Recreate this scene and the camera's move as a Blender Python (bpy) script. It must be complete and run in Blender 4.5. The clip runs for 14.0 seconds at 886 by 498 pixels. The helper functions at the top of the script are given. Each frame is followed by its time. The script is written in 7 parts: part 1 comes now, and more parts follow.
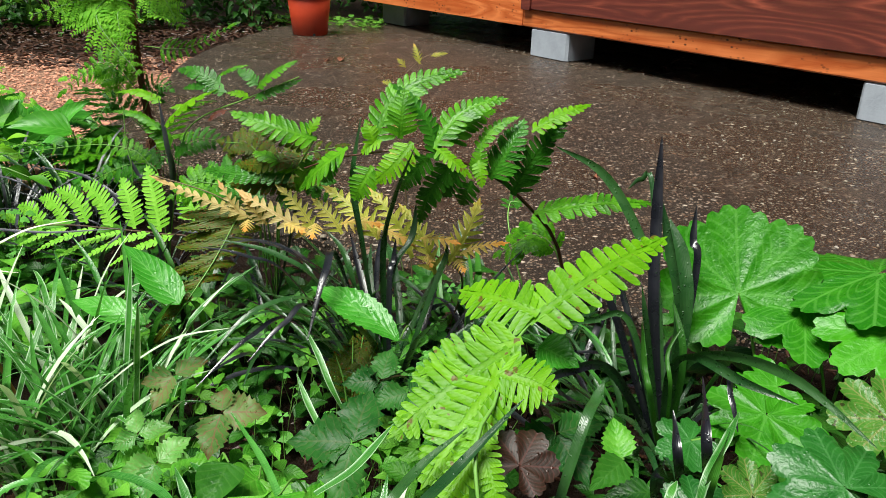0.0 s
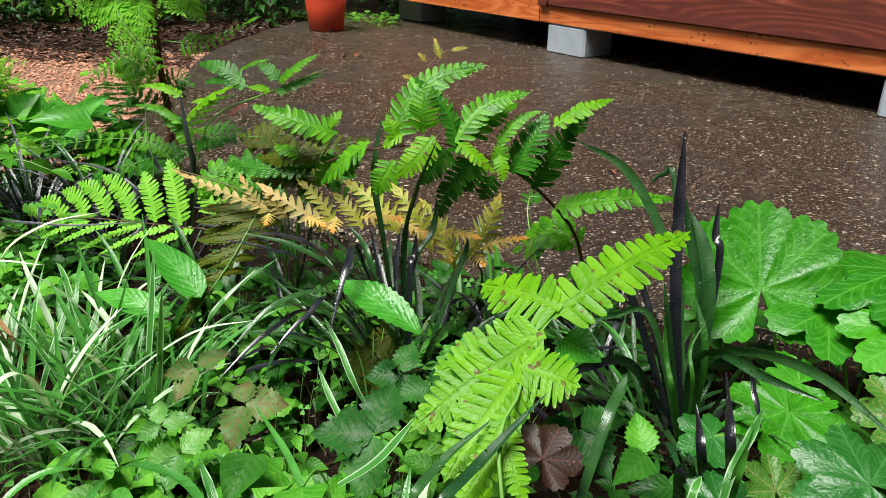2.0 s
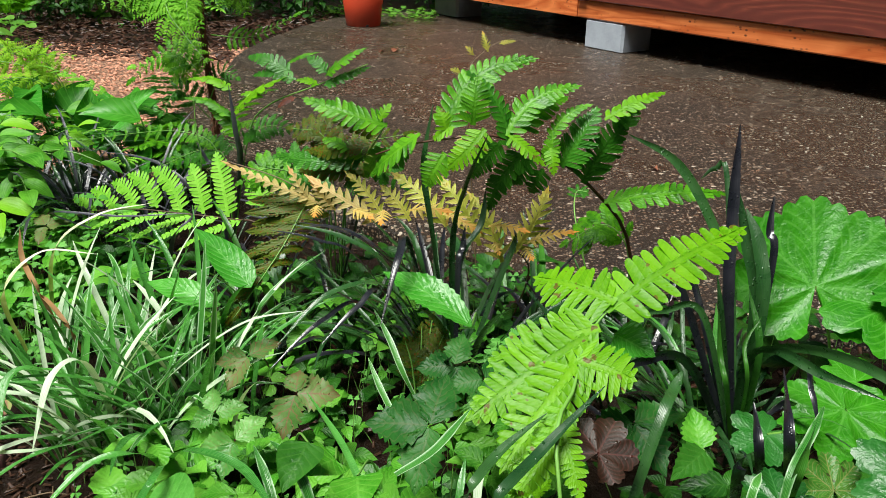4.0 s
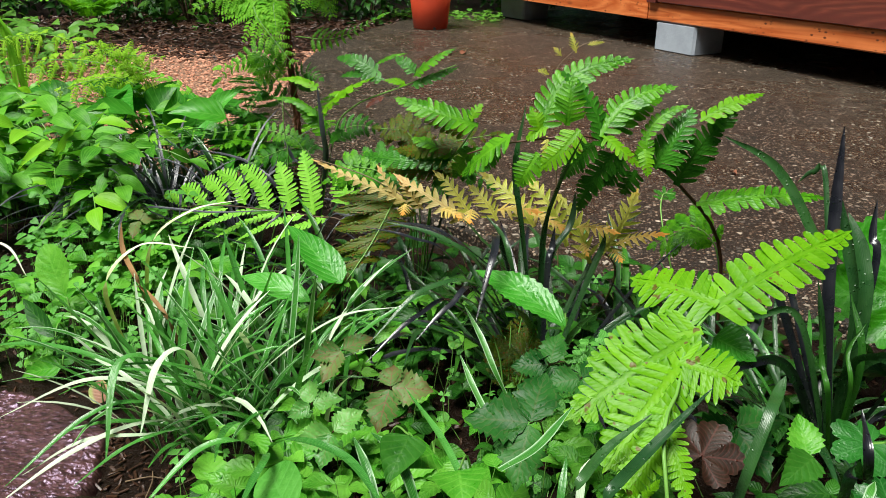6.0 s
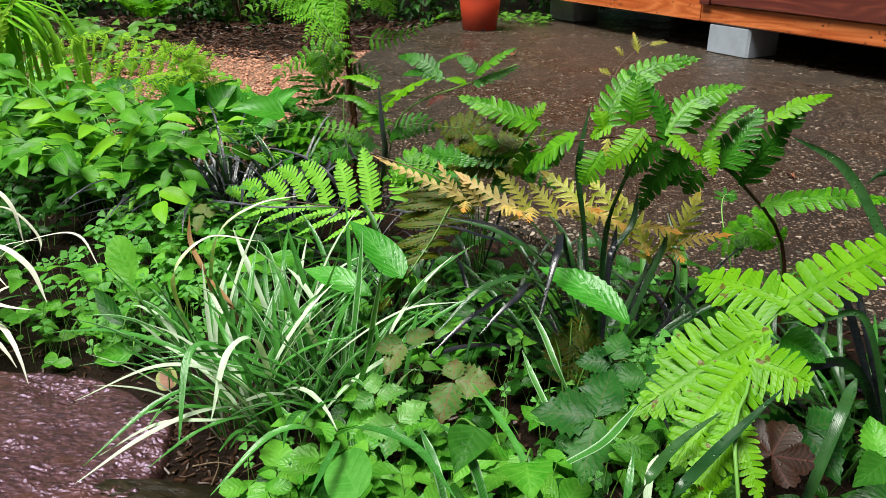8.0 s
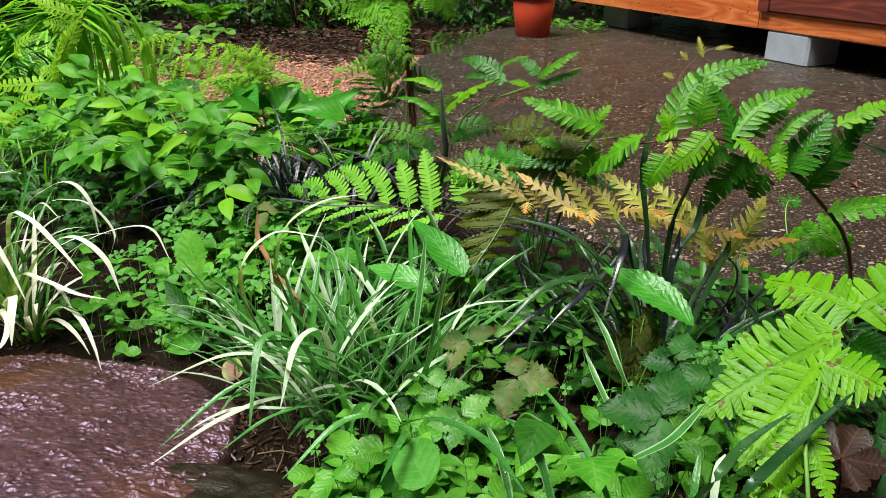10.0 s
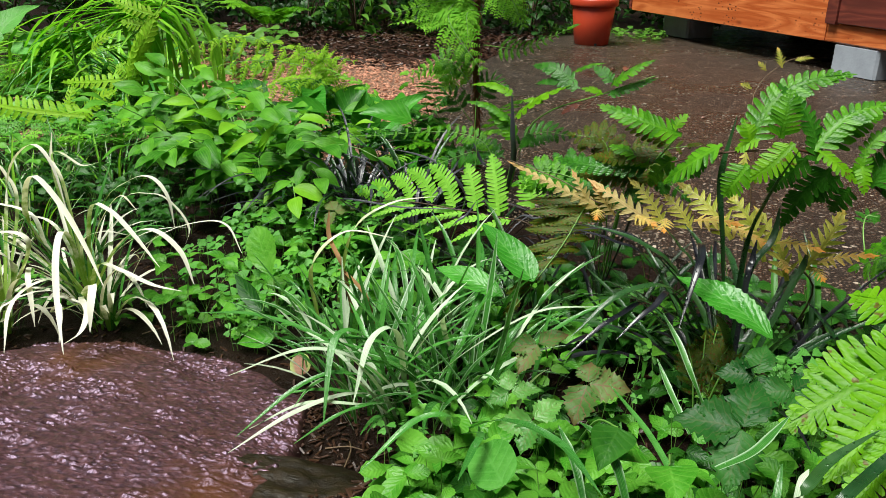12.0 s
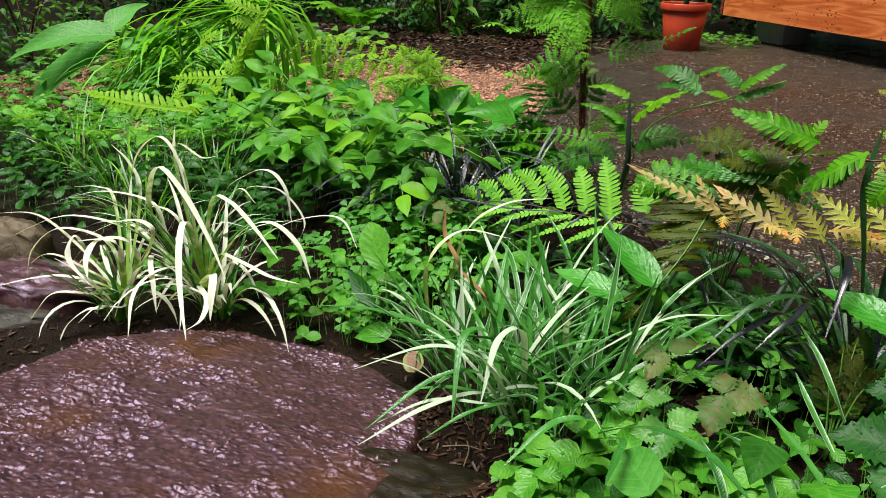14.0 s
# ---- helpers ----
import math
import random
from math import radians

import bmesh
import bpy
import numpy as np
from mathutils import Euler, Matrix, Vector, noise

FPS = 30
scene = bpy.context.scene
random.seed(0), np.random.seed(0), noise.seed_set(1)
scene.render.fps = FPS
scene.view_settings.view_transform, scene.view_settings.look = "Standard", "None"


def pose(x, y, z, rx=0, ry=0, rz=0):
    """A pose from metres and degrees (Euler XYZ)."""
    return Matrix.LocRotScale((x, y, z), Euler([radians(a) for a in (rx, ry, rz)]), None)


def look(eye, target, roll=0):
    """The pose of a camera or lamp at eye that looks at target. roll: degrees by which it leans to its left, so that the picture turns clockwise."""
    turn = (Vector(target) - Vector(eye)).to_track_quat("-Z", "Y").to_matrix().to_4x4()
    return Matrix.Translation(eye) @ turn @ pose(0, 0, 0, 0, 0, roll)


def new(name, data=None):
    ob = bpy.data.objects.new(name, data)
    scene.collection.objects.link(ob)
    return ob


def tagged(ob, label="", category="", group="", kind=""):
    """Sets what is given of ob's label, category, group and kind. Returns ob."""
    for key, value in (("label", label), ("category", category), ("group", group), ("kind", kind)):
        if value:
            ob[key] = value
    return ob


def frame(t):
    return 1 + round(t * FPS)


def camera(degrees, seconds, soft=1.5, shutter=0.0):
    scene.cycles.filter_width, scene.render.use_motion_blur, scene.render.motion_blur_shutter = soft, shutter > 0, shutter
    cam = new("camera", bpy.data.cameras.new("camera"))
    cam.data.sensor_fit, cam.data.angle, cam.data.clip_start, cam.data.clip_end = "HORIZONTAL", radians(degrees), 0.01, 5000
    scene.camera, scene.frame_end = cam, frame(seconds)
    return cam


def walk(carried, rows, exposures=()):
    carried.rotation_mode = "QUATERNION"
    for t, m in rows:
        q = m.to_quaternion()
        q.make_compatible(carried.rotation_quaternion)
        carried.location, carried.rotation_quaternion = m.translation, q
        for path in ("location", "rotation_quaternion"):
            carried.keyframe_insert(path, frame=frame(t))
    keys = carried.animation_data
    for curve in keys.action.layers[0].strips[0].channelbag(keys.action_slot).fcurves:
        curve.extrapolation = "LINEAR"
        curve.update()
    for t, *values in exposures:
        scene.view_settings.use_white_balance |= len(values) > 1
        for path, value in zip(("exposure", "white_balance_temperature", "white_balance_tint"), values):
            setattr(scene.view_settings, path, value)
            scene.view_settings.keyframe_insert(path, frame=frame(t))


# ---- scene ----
cam = camera(58.1, 14.0, soft=0.8)
PATH = [
    (0, (0.087, 0.024, 0.623), (0.025, 1.876, -0.13), 1.6),
    (0.5, (0.083, 0.025, 0.622), (0.018, 1.874, -0.137), 1.7),
    (1, (0.082, 0.024, 0.621), (0.011, 1.873, -0.139), 1.7),
    (1.5, (0.079, 0.024, 0.62), (-0.003, 1.872, -0.14), 1.7),
    (2, (0.077, 0.022, 0.62), (-0.018, 1.869, -0.142), 1.5),
    (4.5, (0.04, 0.016, 0.614), (-0.159, 1.85, -0.159), 1.1),
    (5, (0.027, 0.011, 0.615), (-0.207, 1.84, -0.157), 0.9),
    (5.5, (0.014, 0.01, 0.613), (-0.255, 1.836, -0.158), 0.6),
    (6, (0.004, 0.003, 0.612), (-0.301, 1.825, -0.155), 0.6),
    (6.5, (-0.012, -0.003, 0.611), (-0.345, 1.814, -0.155), 0.7),
    (7, (-0.017, -0.005, 0.61), (-0.374, 1.807, -0.158), 0.6),
    (7.5, (-0.022, -0.012, 0.611), (-0.405, 1.796, -0.154), 0.5),
    (8, (-0.023, -0.017, 0.609), (-0.427, 1.787, -0.154), 0.4),
    (10.5, (-0.053, -0.051, 0.605), (-0.595, 1.724, -0.141), 0.5),
    (11, (-0.062, -0.057, 0.606), (-0.633, 1.709, -0.138), 0.7),
    (11.5, (-0.071, -0.06, 0.602), (-0.669, 1.699, -0.137), 0.8),
    (12, (-0.079, -0.064, 0.603), (-0.699, 1.69, -0.133), 1.0),
    (12.5, (-0.096, -0.069, 0.601), (-0.739, 1.679, -0.13), 1.2),
    (13, (-0.108, -0.073, 0.598), (-0.79, 1.66, -0.13), 1.1),
    (13.5, (-0.134, -0.083, 0.597), (-0.861, 1.632, -0.131), 1.1),
    (14, (-0.159, -0.093, 0.595), (-0.929, 1.602, -0.136), 1.2),
]
walk(cam, [(t, look(eye, target, roll)) for t, eye, target, roll in PATH], [(0, 0.79), (7.0, 0.73), (11.0, 0.58), (14.0, 0.51)])

# ---- world and sun: a bright overcast sky after rain ----
world = bpy.data.worlds.new("overcast_sky")
scene.world = world
world.use_nodes = True
wn = world.node_tree
wn.nodes.clear()
sky = wn.nodes.new("ShaderNodeTexSky")
sky.sky_type = "NISHITA"
sky.sun_disc = False
sky.sun_elevation = radians(58)
sky.sun_rotation = radians(222)
sky.dust_density = 4.0
sky.air_density = 1.0
sky.ozone_density = 1.0
bg = wn.nodes.new("ShaderNodeBackground")
bg.inputs["Strength"].default_value = 0.024
wo = wn.nodes.new("ShaderNodeOutputWorld")
wn.links.new(sky.outputs[0], bg.inputs[0])
wn.links.new(bg.outputs[0], wo.inputs[0])

sun = new("sun", bpy.data.lights.new("sun", "SUN"))
sun.data.energy = 5.0
sun.data.angle = radians(30)
sun.data.color = (0.98, 0.99, 0.92)
sun.matrix_world = look((-1.6, -0.6, 6.0), (0, 1.2, 0))


# ---- materials ----
class Nodes:
    """Short names for the nodes of one material."""

    def __init__(self, name):
        self.mat = bpy.data.materials.new(name)
        self.mat.use_nodes = True
        self.t = self.mat.node_tree
        self.t.nodes.clear()
        self.out = self.t.nodes.new("ShaderNodeOutputMaterial")

    def node(self, kind, **ins):
        n = self.t.nodes.new(kind)
        for k, v in ins.items():
            self.put(n.inputs[k.replace("_", " ")], v)
        return n

    def put(self, sock, v):
        if isinstance(v, bpy.types.NodeSocket):
            self.t.links.new(v, sock)
        elif isinstance(v, (tuple, list)) and len(v) == 3 and sock.type == "RGBA":
            sock.default_value = (*v, 1)
        else:
            sock.default_value = v

    def math(self, op, a, b=0.0, c=0.0, clamp=False):
        n = self.t.nodes.new("ShaderNodeMath")
        n.operation, n.use_clamp = op, clamp
        for s, v in zip(n.inputs, (a, b, c)):
            self.put(s, v)
        return n.outputs[0]

    def mix(self, f, a, b, blend="MIX"):
        n = self.t.nodes.new("ShaderNodeMix")
        n.data_type, n.blend_type = "RGBA", blend
        self.put(n.inputs[0], f), self.put(n.inputs[6], a), self.put(n.inputs[7], b)
        return n.outputs[2]

    def step(self, v, lo, hi):
        n = self.t.nodes.new("ShaderNodeMapRange")
        n.interpolation_type = "SMOOTHSTEP"
        self.put(n.inputs[0], v), self.put(n.inputs[1], lo), self.put(n.inputs[2], hi)
        return n.outputs[0]

    def coords(self, kind="Object", scale=None):
        c = self.t.nodes.new("ShaderNodeTexCoord").outputs[kind]
        if scale is None:
            return c
        m = self.t.nodes.new("ShaderNodeMapping")
        m.inputs["Scale"].default_value = scale
        self.t.links.new(c, m.inputs[0])
        return m.outputs[0]

    def world_pos(self, scale=None):
        c = self.t.nodes.new("ShaderNodeNewGeometry").outputs["Position"]
        if scale is None:
            return c
        m = self.t.nodes.new("ShaderNodeMapping")
        m.inputs["Scale"].default_value = scale
        self.t.links.new(c, m.inputs[0])
        return m.outputs[0]

    def noise(self, vec, scale, detail=3.0, rough=0.55, distort=0.0):
        n = self.node("ShaderNodeTexNoise", Vector=vec, Scale=scale, Detail=detail, Roughness=rough, Distortion=distort)
        return n.outputs[0]

    def voronoi(self, vec, scale, feature="F1", out="Distance", rand=1.0):
        n = self.t.nodes.new("ShaderNodeTexVoronoi")
        n.feature = feature
        self.put(n.inputs["Vector"], vec), self.put(n.inputs["Scale"], scale), self.put(n.inputs["Randomness"], rand)
        return n.outputs[out]

    def bump(self, h, strength, dist, normal=None):
        n = self.node("ShaderNodeBump", Height=h, Strength=strength, Distance=dist)
        if normal is not None:
            self.put(n.inputs["Normal"], normal)
        return n.outputs[0]

    def uv(self):
        s = self.t.nodes.new("ShaderNodeSeparateXYZ")
        self.t.links.new(self.t.nodes.new("ShaderNodeUVMap").outputs[0], s.inputs[0])
        return s.outputs[0], s.outputs[1]

    def rand(self):
        a = self.t.nodes.new("ShaderNodeObjectInfo").outputs["Random"]
        b = self.t.nodes.new("ShaderNodeNewGeometry").outputs["Random Per Island"]
        return self.math("FRACT", self.math("ADD", a, b))

    def surface(self, shader):
        self.t.links.new(shader, self.out.inputs[0])
        return self.mat

    def principled(self, **ins):
        return self.node("ShaderNodeBsdfPrincipled", **ins).outputs[0]


def leaf_mat(name, dark, light, vein=None, rough=0.38, through_light=0.35, veins="side", n_veins=9, slope=1.2,
             edge=None, edge_from=0.0, edge_to=1.0, tip=None, tip_from=0.5, tip_to=1.0, dots=None, spots=None, gloss=0.24, drops=0.0,
             wave=0.6, puff=0.0006, vein_amount=0.45, pucker=0.0):
    """A thin wet leaf. UV: u across (0.5 is the midrib), v from stalk to tip."""
    m = Nodes(name)
    u, v = m.uv()
    pos = m.world_pos()
    r = m.rand()
    n1 = m.noise(pos, 45.0, 3.0)
    n2 = m.noise(pos, 400.0, 2.0)
    f = m.math("ADD", m.math("MULTIPLY", r, 0.75), m.math("MULTIPLY", m.math("SUBTRACT", n1, 0.5), 1.3), clamp=True)
    col = m.mix(f, dark, light)
    col = m.mix(m.math("MULTIPLY", m.step(n2, 0.45, 0.75), 0.22), col, light)
    a = m.math("ABSOLUTE", m.math("SUBTRACT", u, 0.5))
    rib = m.math("SUBTRACT", 1.0, m.step(a, 0.012, 0.035))
    if veins == "side":
        w = m.math("FRACT", m.math("SUBTRACT", m.math("MULTIPLY", v, n_veins), m.math("MULTIPLY", a, slope * n_veins * 0.5)))
        tri = m.math("ABSOLUTE", m.math("SUBTRACT", w, 0.5))
        line = m.math("SUBTRACT", 1.0, m.step(tri, 0.03, 0.13))
        swell = m.step(tri, 0.0, 0.5)
    elif veins == "along":
        w = m.math("FRACT", m.math("MULTIPLY", u, n_veins))
        tri = m.math("ABSOLUTE", m.math("SUBTRACT", w, 0.5))
        line = m.math("MULTIPLY", m.math("SUBTRACT", 1.0, m.step(tri, 0.05, 0.3)), 0.6)
        swell = tri
    else:  # palmate: u is the angle, v the way out
        w = m.math("FRACT", m.math("MULTIPLY", u, n_veins))
        tri = m.math("ABSOLUTE", m.math("SUBTRACT", w, 0.5))
        near = m.math("MULTIPLY", tri, v)
        main = m.math("SUBTRACT", 1.0, m.step(near, 0.008, 0.03))
        w2 = m.math("FRACT", m.math("SUBTRACT", m.math("MULTIPLY", v, 6.0), m.math("MULTIPLY", tri, 5.0)))
        t2 = m.math("ABSOLUTE", m.math("SUBTRACT", w2, 0.5))
        side = m.math("MULTIPLY", m.math("SUBTRACT", 1.0, m.step(t2, 0.05, 0.2)), 0.55)
        line, swell, rib = m.math("MAXIMUM", main, side), m.math("MULTIPLY", m.math("ADD", m.math("MULTIPLY", t2, 0.6), m.math("MULTIPLY", tri, 0.8)), m.step(v, 0.1, 0.6)), 0.0
    mark = m.math("MAXIMUM", line, rib)
    if vein:
        col = m.mix(m.math("MULTIPLY", mark, vein_amount), col, vein)
    if edge:
        side = m.step(m.math("MULTIPLY", a, 2.0), edge_from, edge_to)
        side = m.math("MULTIPLY", side, m.step(m.math("ADD", n1, m.math("MULTIPLY", r, 0.5)), 0.3, 0.7))
        col = m.mix(side, col, edge)
    if tip:
        col = m.mix(m.step(m.math("ADD", v, m.math("MULTIPLY", m.math("SUBTRACT", n1, 0.5), 0.8)), tip_from, tip_to), col, tip)
    if dots:
        d = m.voronoi(pos, 200.0, rand=0.5)
        col = m.mix(m.math("SUBTRACT", 1.0, m.step(d, 0.2, 0.36)), col, dots)
    if spots:
        s = m.step(m.noise(pos, 70.0, 2.0), 0.66, 0.7)
        col = m.mix(m.math("MULTIPLY", s, 0.8), col, spots)
    h = m.math("ADD", m.math("MULTIPLY", swell, 0.8), m.math("MULTIPLY", n2, 0.5))
    nor = m.bump(h, wave, puff)
    if pucker:
        nor = m.bump(m.noise(pos, 130.0, 2.0, 0.5, 0.4), 0.9, pucker, nor)
    rr = m.math("ADD", rough, m.math("MULTIPLY", m.math("SUBTRACT", n1, 0.5), 0.35))
    if drops:
        d = m.voronoi(pos, 170.0)
        bead = m.math("SUBTRACT", 1.0, m.step(d, 0.08, 0.3))
        bead = m.math("MULTIPLY", bead, m.step(m.noise(pos, 60.0, 1.0), 0.45, 0.6))
        nor = m.bump(bead, drops, 0.0012, nor)
        rr = m.math("SUBTRACT", rr, m.math("MULTIPLY", bead, 0.3), clamp=True)
    p = m.principled(Base_Color=col, Roughness=rr, Specular_IOR_Level=gloss, Normal=nor)
    if through_light:
        thru = m.mix(0.5, m.mix(1.0, col, (1.0, 1.0, 0.25), "MULTIPLY"), col)
        tl = m.node("ShaderNodeBsdfTranslucent", Color=thru, Normal=nor).outputs[0]
        mx = m.node("ShaderNodeMixShader", Fac=through_light)
        m.t.links.new(p, mx.inputs[1]), m.t.links.new(tl, mx.inputs[2])
        return m.surface(mx.outputs[0])
    return m.surface(p)


M = {}
M["fern_bright"] = leaf_mat("fern_bright", (0.10, 0.31, 0.003), (0.19, 0.47, 0.008), (0.26, 0.50, 0.03), 0.42, 0.45, n_veins=14, spots=(0.14, 0.06, 0.02), vein_amount=0.15, gloss=0.26, wave=0.3, drops=0.1, pucker=0.0004)
M["fern_green"] = leaf_mat("fern_green", (0.035, 0.18, 0.004), (0.14, 0.43, 0.012), (0.18, 0.42, 0.03), 0.38, 0.42, n_veins=14, gloss=0.32, vein_amount=0.2, wave=0.3, pucker=0.0010)
# darker copy of fern_green; mostly stands in for shaded leaflets
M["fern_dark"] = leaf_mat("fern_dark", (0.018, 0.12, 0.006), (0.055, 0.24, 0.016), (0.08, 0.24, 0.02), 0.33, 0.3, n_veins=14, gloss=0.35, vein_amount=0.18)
M["fern_comb"] = leaf_mat("fern_comb", (0.17, 0.50, 0.03), (0.33, 0.70, 0.08), (0.16, 0.42, 0.04), 0.42, 0.4, n_veins=14, vein_amount=0.18)
M["fern_yellow"] = leaf_mat("fern_yellow", (0.30, 0.36, 0.035), (0.64, 0.58, 0.13), (0.26, 0.24, 0.03), 0.40, 0.35, n_veins=12, tip=(0.72, 0.36, 0.05), tip_from=0.75, tip_to=1.3, gloss=0.35)
M["fern_orange"] = leaf_mat("fern_orange", (0.55, 0.43, 0.10), (0.74, 0.57, 0.20), (0.42, 0.2, 0.03), 0.45, 0.35, n_veins=12, tip=(0.74, 0.32, 0.05), tip_from=0.4, tip_to=1.0)
M["fern_pink"] = leaf_mat("fern_pink", (0.42, 0.35, 0.10), (0.68, 0.56, 0.26), (0.4, 0.2, 0.06), 0.5, 0.35, n_veins=12, tip=(0.66, 0.36, 0.14), tip_from=0.5, tip_to=1.2)
M["fern_spore"] = leaf_mat("fern_spore", (0.036, 0.075, 0.003), (0.095, 0.14, 0.006), (0.12, 0.13, 0.015), 0.42, 0.28, n_veins=14, dots=(0.15, 0.045, 0.004), gloss=0.25)
M["fern_lace"] = leaf_mat("fern_lace", (0.12, 0.40, 0.015), (0.26, 0.60, 0.04), (0.34, 0.62, 0.08), 0.5, 0.45, n_veins=10, vein_amount=0.18)
M["fern_lime"] = leaf_mat("fern_lime", (0.24, 0.54, 0.018), (0.40, 0.68, 0.05), (0.4, 0.6, 0.08), 0.48, 0.45, n_veins=12, vein_amount=0.2)
M["blade_ribbon"] = leaf_mat("blade_ribbon", (0.10, 0.27, 0.02), (0.30, 0.44, 0.06), (0.5, 0.6, 0.2), 0.36, 0.3, "along", 6, tip=(0.84, 0.83, 0.70), tip_from=0.12, tip_to=0.42, vein_amount=0.3)
M["fern_red"] = leaf_mat("fern_red", (0.05, 0.01, 0.005), (0.12, 0.03, 0.012), None, 0.5, 0.2)
M["broad_green"] = leaf_mat("broad_green", (0.03, 0.17, 0.006), (0.15, 0.44, 0.03), (0.16, 0.44, 0.06), 0.46, 0.36, "along", 7, gloss=0.22, wave=0.5, vein_amount=0.4, pucker=0.0008)
M["broad_light"] = leaf_mat("broad_light", (0.15, 0.44, 0.012), (0.26, 0.56, 0.03), (0.28, 0.56, 0.06), 0.42, 0.42, "along", 7)
M["glossy_dark"] = leaf_mat("glossy_dark", (0.02, 0.15, 0.008), (0.06, 0.30, 0.016), (0.1, 0.32, 0.04), 0.4, 0.3, "side", 7, gloss=0.35)
M["palmate"] = leaf_mat("palmate", (0.013, 0.135, 0.003), (0.058, 0.305, 0.009), (0.14, 0.41, 0.07), 0.38, 0.3, "palmate", 7, gloss=0.3, drops=0.12, wave=0.45, puff=0.001, vein_amount=0.35, pucker=0.0013)
M["palmate_old"] = leaf_mat("palmate_old", (0.03, 0.13, 0.012), (0.09, 0.23, 0.03), (0.3, 0.25, 0.1), 0.35, 0.3, "palmate", 7, drops=0.3, wave=0.5, puff=0.0008, pucker=0.002, spots=(0.03, 0.02, 0.01))
# copy of palmate with the shade under the upper leaves in its colour
M["palmate_shaded"] = leaf_mat("palmate_shaded", (0.005, 0.06, 0.006), (0.02, 0.13, 0.015), (0.08, 0.24, 0.07), 0.34, 0.15, "palmate", 7, gloss=0.35, drops=0.3, wave=0.5, puff=0.001, vein_amount=0.3, pucker=0.0013)
M["toothed_green"] = leaf_mat("toothed_green", (0.006, 0.055, 0.008), (0.032, 0.135, 0.02), (0.14, 0.12, 0.06), 0.42, 0.2, "side", 7, drops=0.7, puff=0.0004, gloss=0.14, vein_amount=0.2, pucker=0.0006)
M["toothed_red"] = leaf_mat("toothed_red", (0.05, 0.13, 0.025), (0.15, 0.20, 0.06), (0.2, 0.05, 0.05), 0.45, 0.25, "side", 5, drops=0.8, puff=0.0003, vein_amount=0.5, gloss=0.15, pucker=0.0006, tip=(0.10, 0.045, 0.02), tip_from=0.6, tip_to=1.2)
M["toothed_fresh"] = leaf_mat("toothed_fresh", (0.05, 0.20, 0.03), (0.16, 0.38, 0.08), (0.20, 0.06, 0.05), 0.4, 0.3, "side", 6, drops=0.6, puff=0.0004, gloss=0.3, vein_amount=0.2, pucker=0.0008)
M["toothed_brown"] = leaf_mat("toothed_brown", (0.014, 0.007, 0.004), (0.042, 0.021, 0.011), (0.10, 0.03, 0.025), 0.42, 0.1, "palmate", 5, drops=0.3, puff=0.0005, gloss=0.2)
M["small_green"] = leaf_mat("small_green", (0.045, 0.24, 0.012), (0.17, 0.46, 0.045), (0.15, 0.4, 0.05), 0.42, 0.35, "side", 6, drops=0.3, pucker=0.0012, gloss=0.32)
# darker copy of small_green; its colour carries the shade below taller plants
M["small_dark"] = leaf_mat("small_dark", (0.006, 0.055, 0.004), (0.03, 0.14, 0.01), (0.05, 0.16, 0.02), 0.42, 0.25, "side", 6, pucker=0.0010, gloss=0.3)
M["clover"] = leaf_mat("clover", (0.06, 0.25, 0.03), (0.16, 0.44, 0.08), (0.12, 0.36, 0.07), 0.42, 0.35, "side", 5, pucker=0.001, drops=0.3)
M["long_leaf"] = leaf_mat("long_leaf", (0.03, 0.22, 0.012), (0.09, 0.38, 0.04), (0.20, 0.48, 0.12), 0.32, 0.35, "side", 9, drops=0.5, puff=0.0006, vein_amount=0.35, gloss=0.4, pucker=0.0014)
M["blade_striped"] = leaf_mat("blade_striped", (0.022, 0.14, 0.016), (0.07, 0.27, 0.035), (0.15, 0.36, 0.09), 0.3, 0.3, "along", 7, edge=(0.40, 0.58, 0.36), edge_from=0.55, edge_to=0.95, drops=0.3, gloss=0.5)
M["blade_green"] = leaf_mat("blade_green", (0.028, 0.17, 0.020), (0.09, 0.34, 0.05), (0.16, 0.36, 0.09), 0.28, 0.3, "along", 7, drops=0.3, gloss=0.65)
M["blade_leek"] = leaf_mat("blade_leek", (0.015, 0.09, 0.008), (0.05, 0.20, 0.015), (0.08, 0.2, 0.04), 0.35, 0.3, "along", 7, drops=0.5, gloss=0.4)
M["blade_pale"] = leaf_mat("blade_pale", (0.46, 0.60, 0.40), (0.70, 0.78, 0.62), (0.2, 0.42, 0.1), 0.36, 0.3, "along", 5, gloss=0.4)
M["blade_white"] = leaf_mat("blade_white", (0.78, 0.78, 0.64), (0.86, 0.85, 0.76), None, 0.42, 0.3, "along", 5, pucker=0.001)
M["blade_cream"] = leaf_mat("blade_cream", (0.2, 0.36, 0.06), (0.5, 0.58, 0.22), None, 0.42, 0.3, "along", 5, tip=(0.8, 0.78, 0.6), tip_from=0.25, tip_to=0.6)
M["blade_dry"] = leaf_mat("blade_dry", (0.22, 0.12, 0.05), (0.35, 0.2, 0.08), None, 0.6, 0.2, "along", 7)
M["blade_black"] = leaf_mat("blade_black", (0.004, 0.005, 0.007), (0.012, 0.012, 0.018), None, 0.3, 0.03, "along", 5, gloss=0.9, drops=0.5, wave=0.3)
M["blade_deep"] = leaf_mat("blade_deep", (0.008, 0.045, 0.010), (0.03, 0.10, 0.02), (0.02, 0.05, 0.02), 0.3, 0.12, "along", 9, gloss=0.7, drops=0.9, wave=0.5)
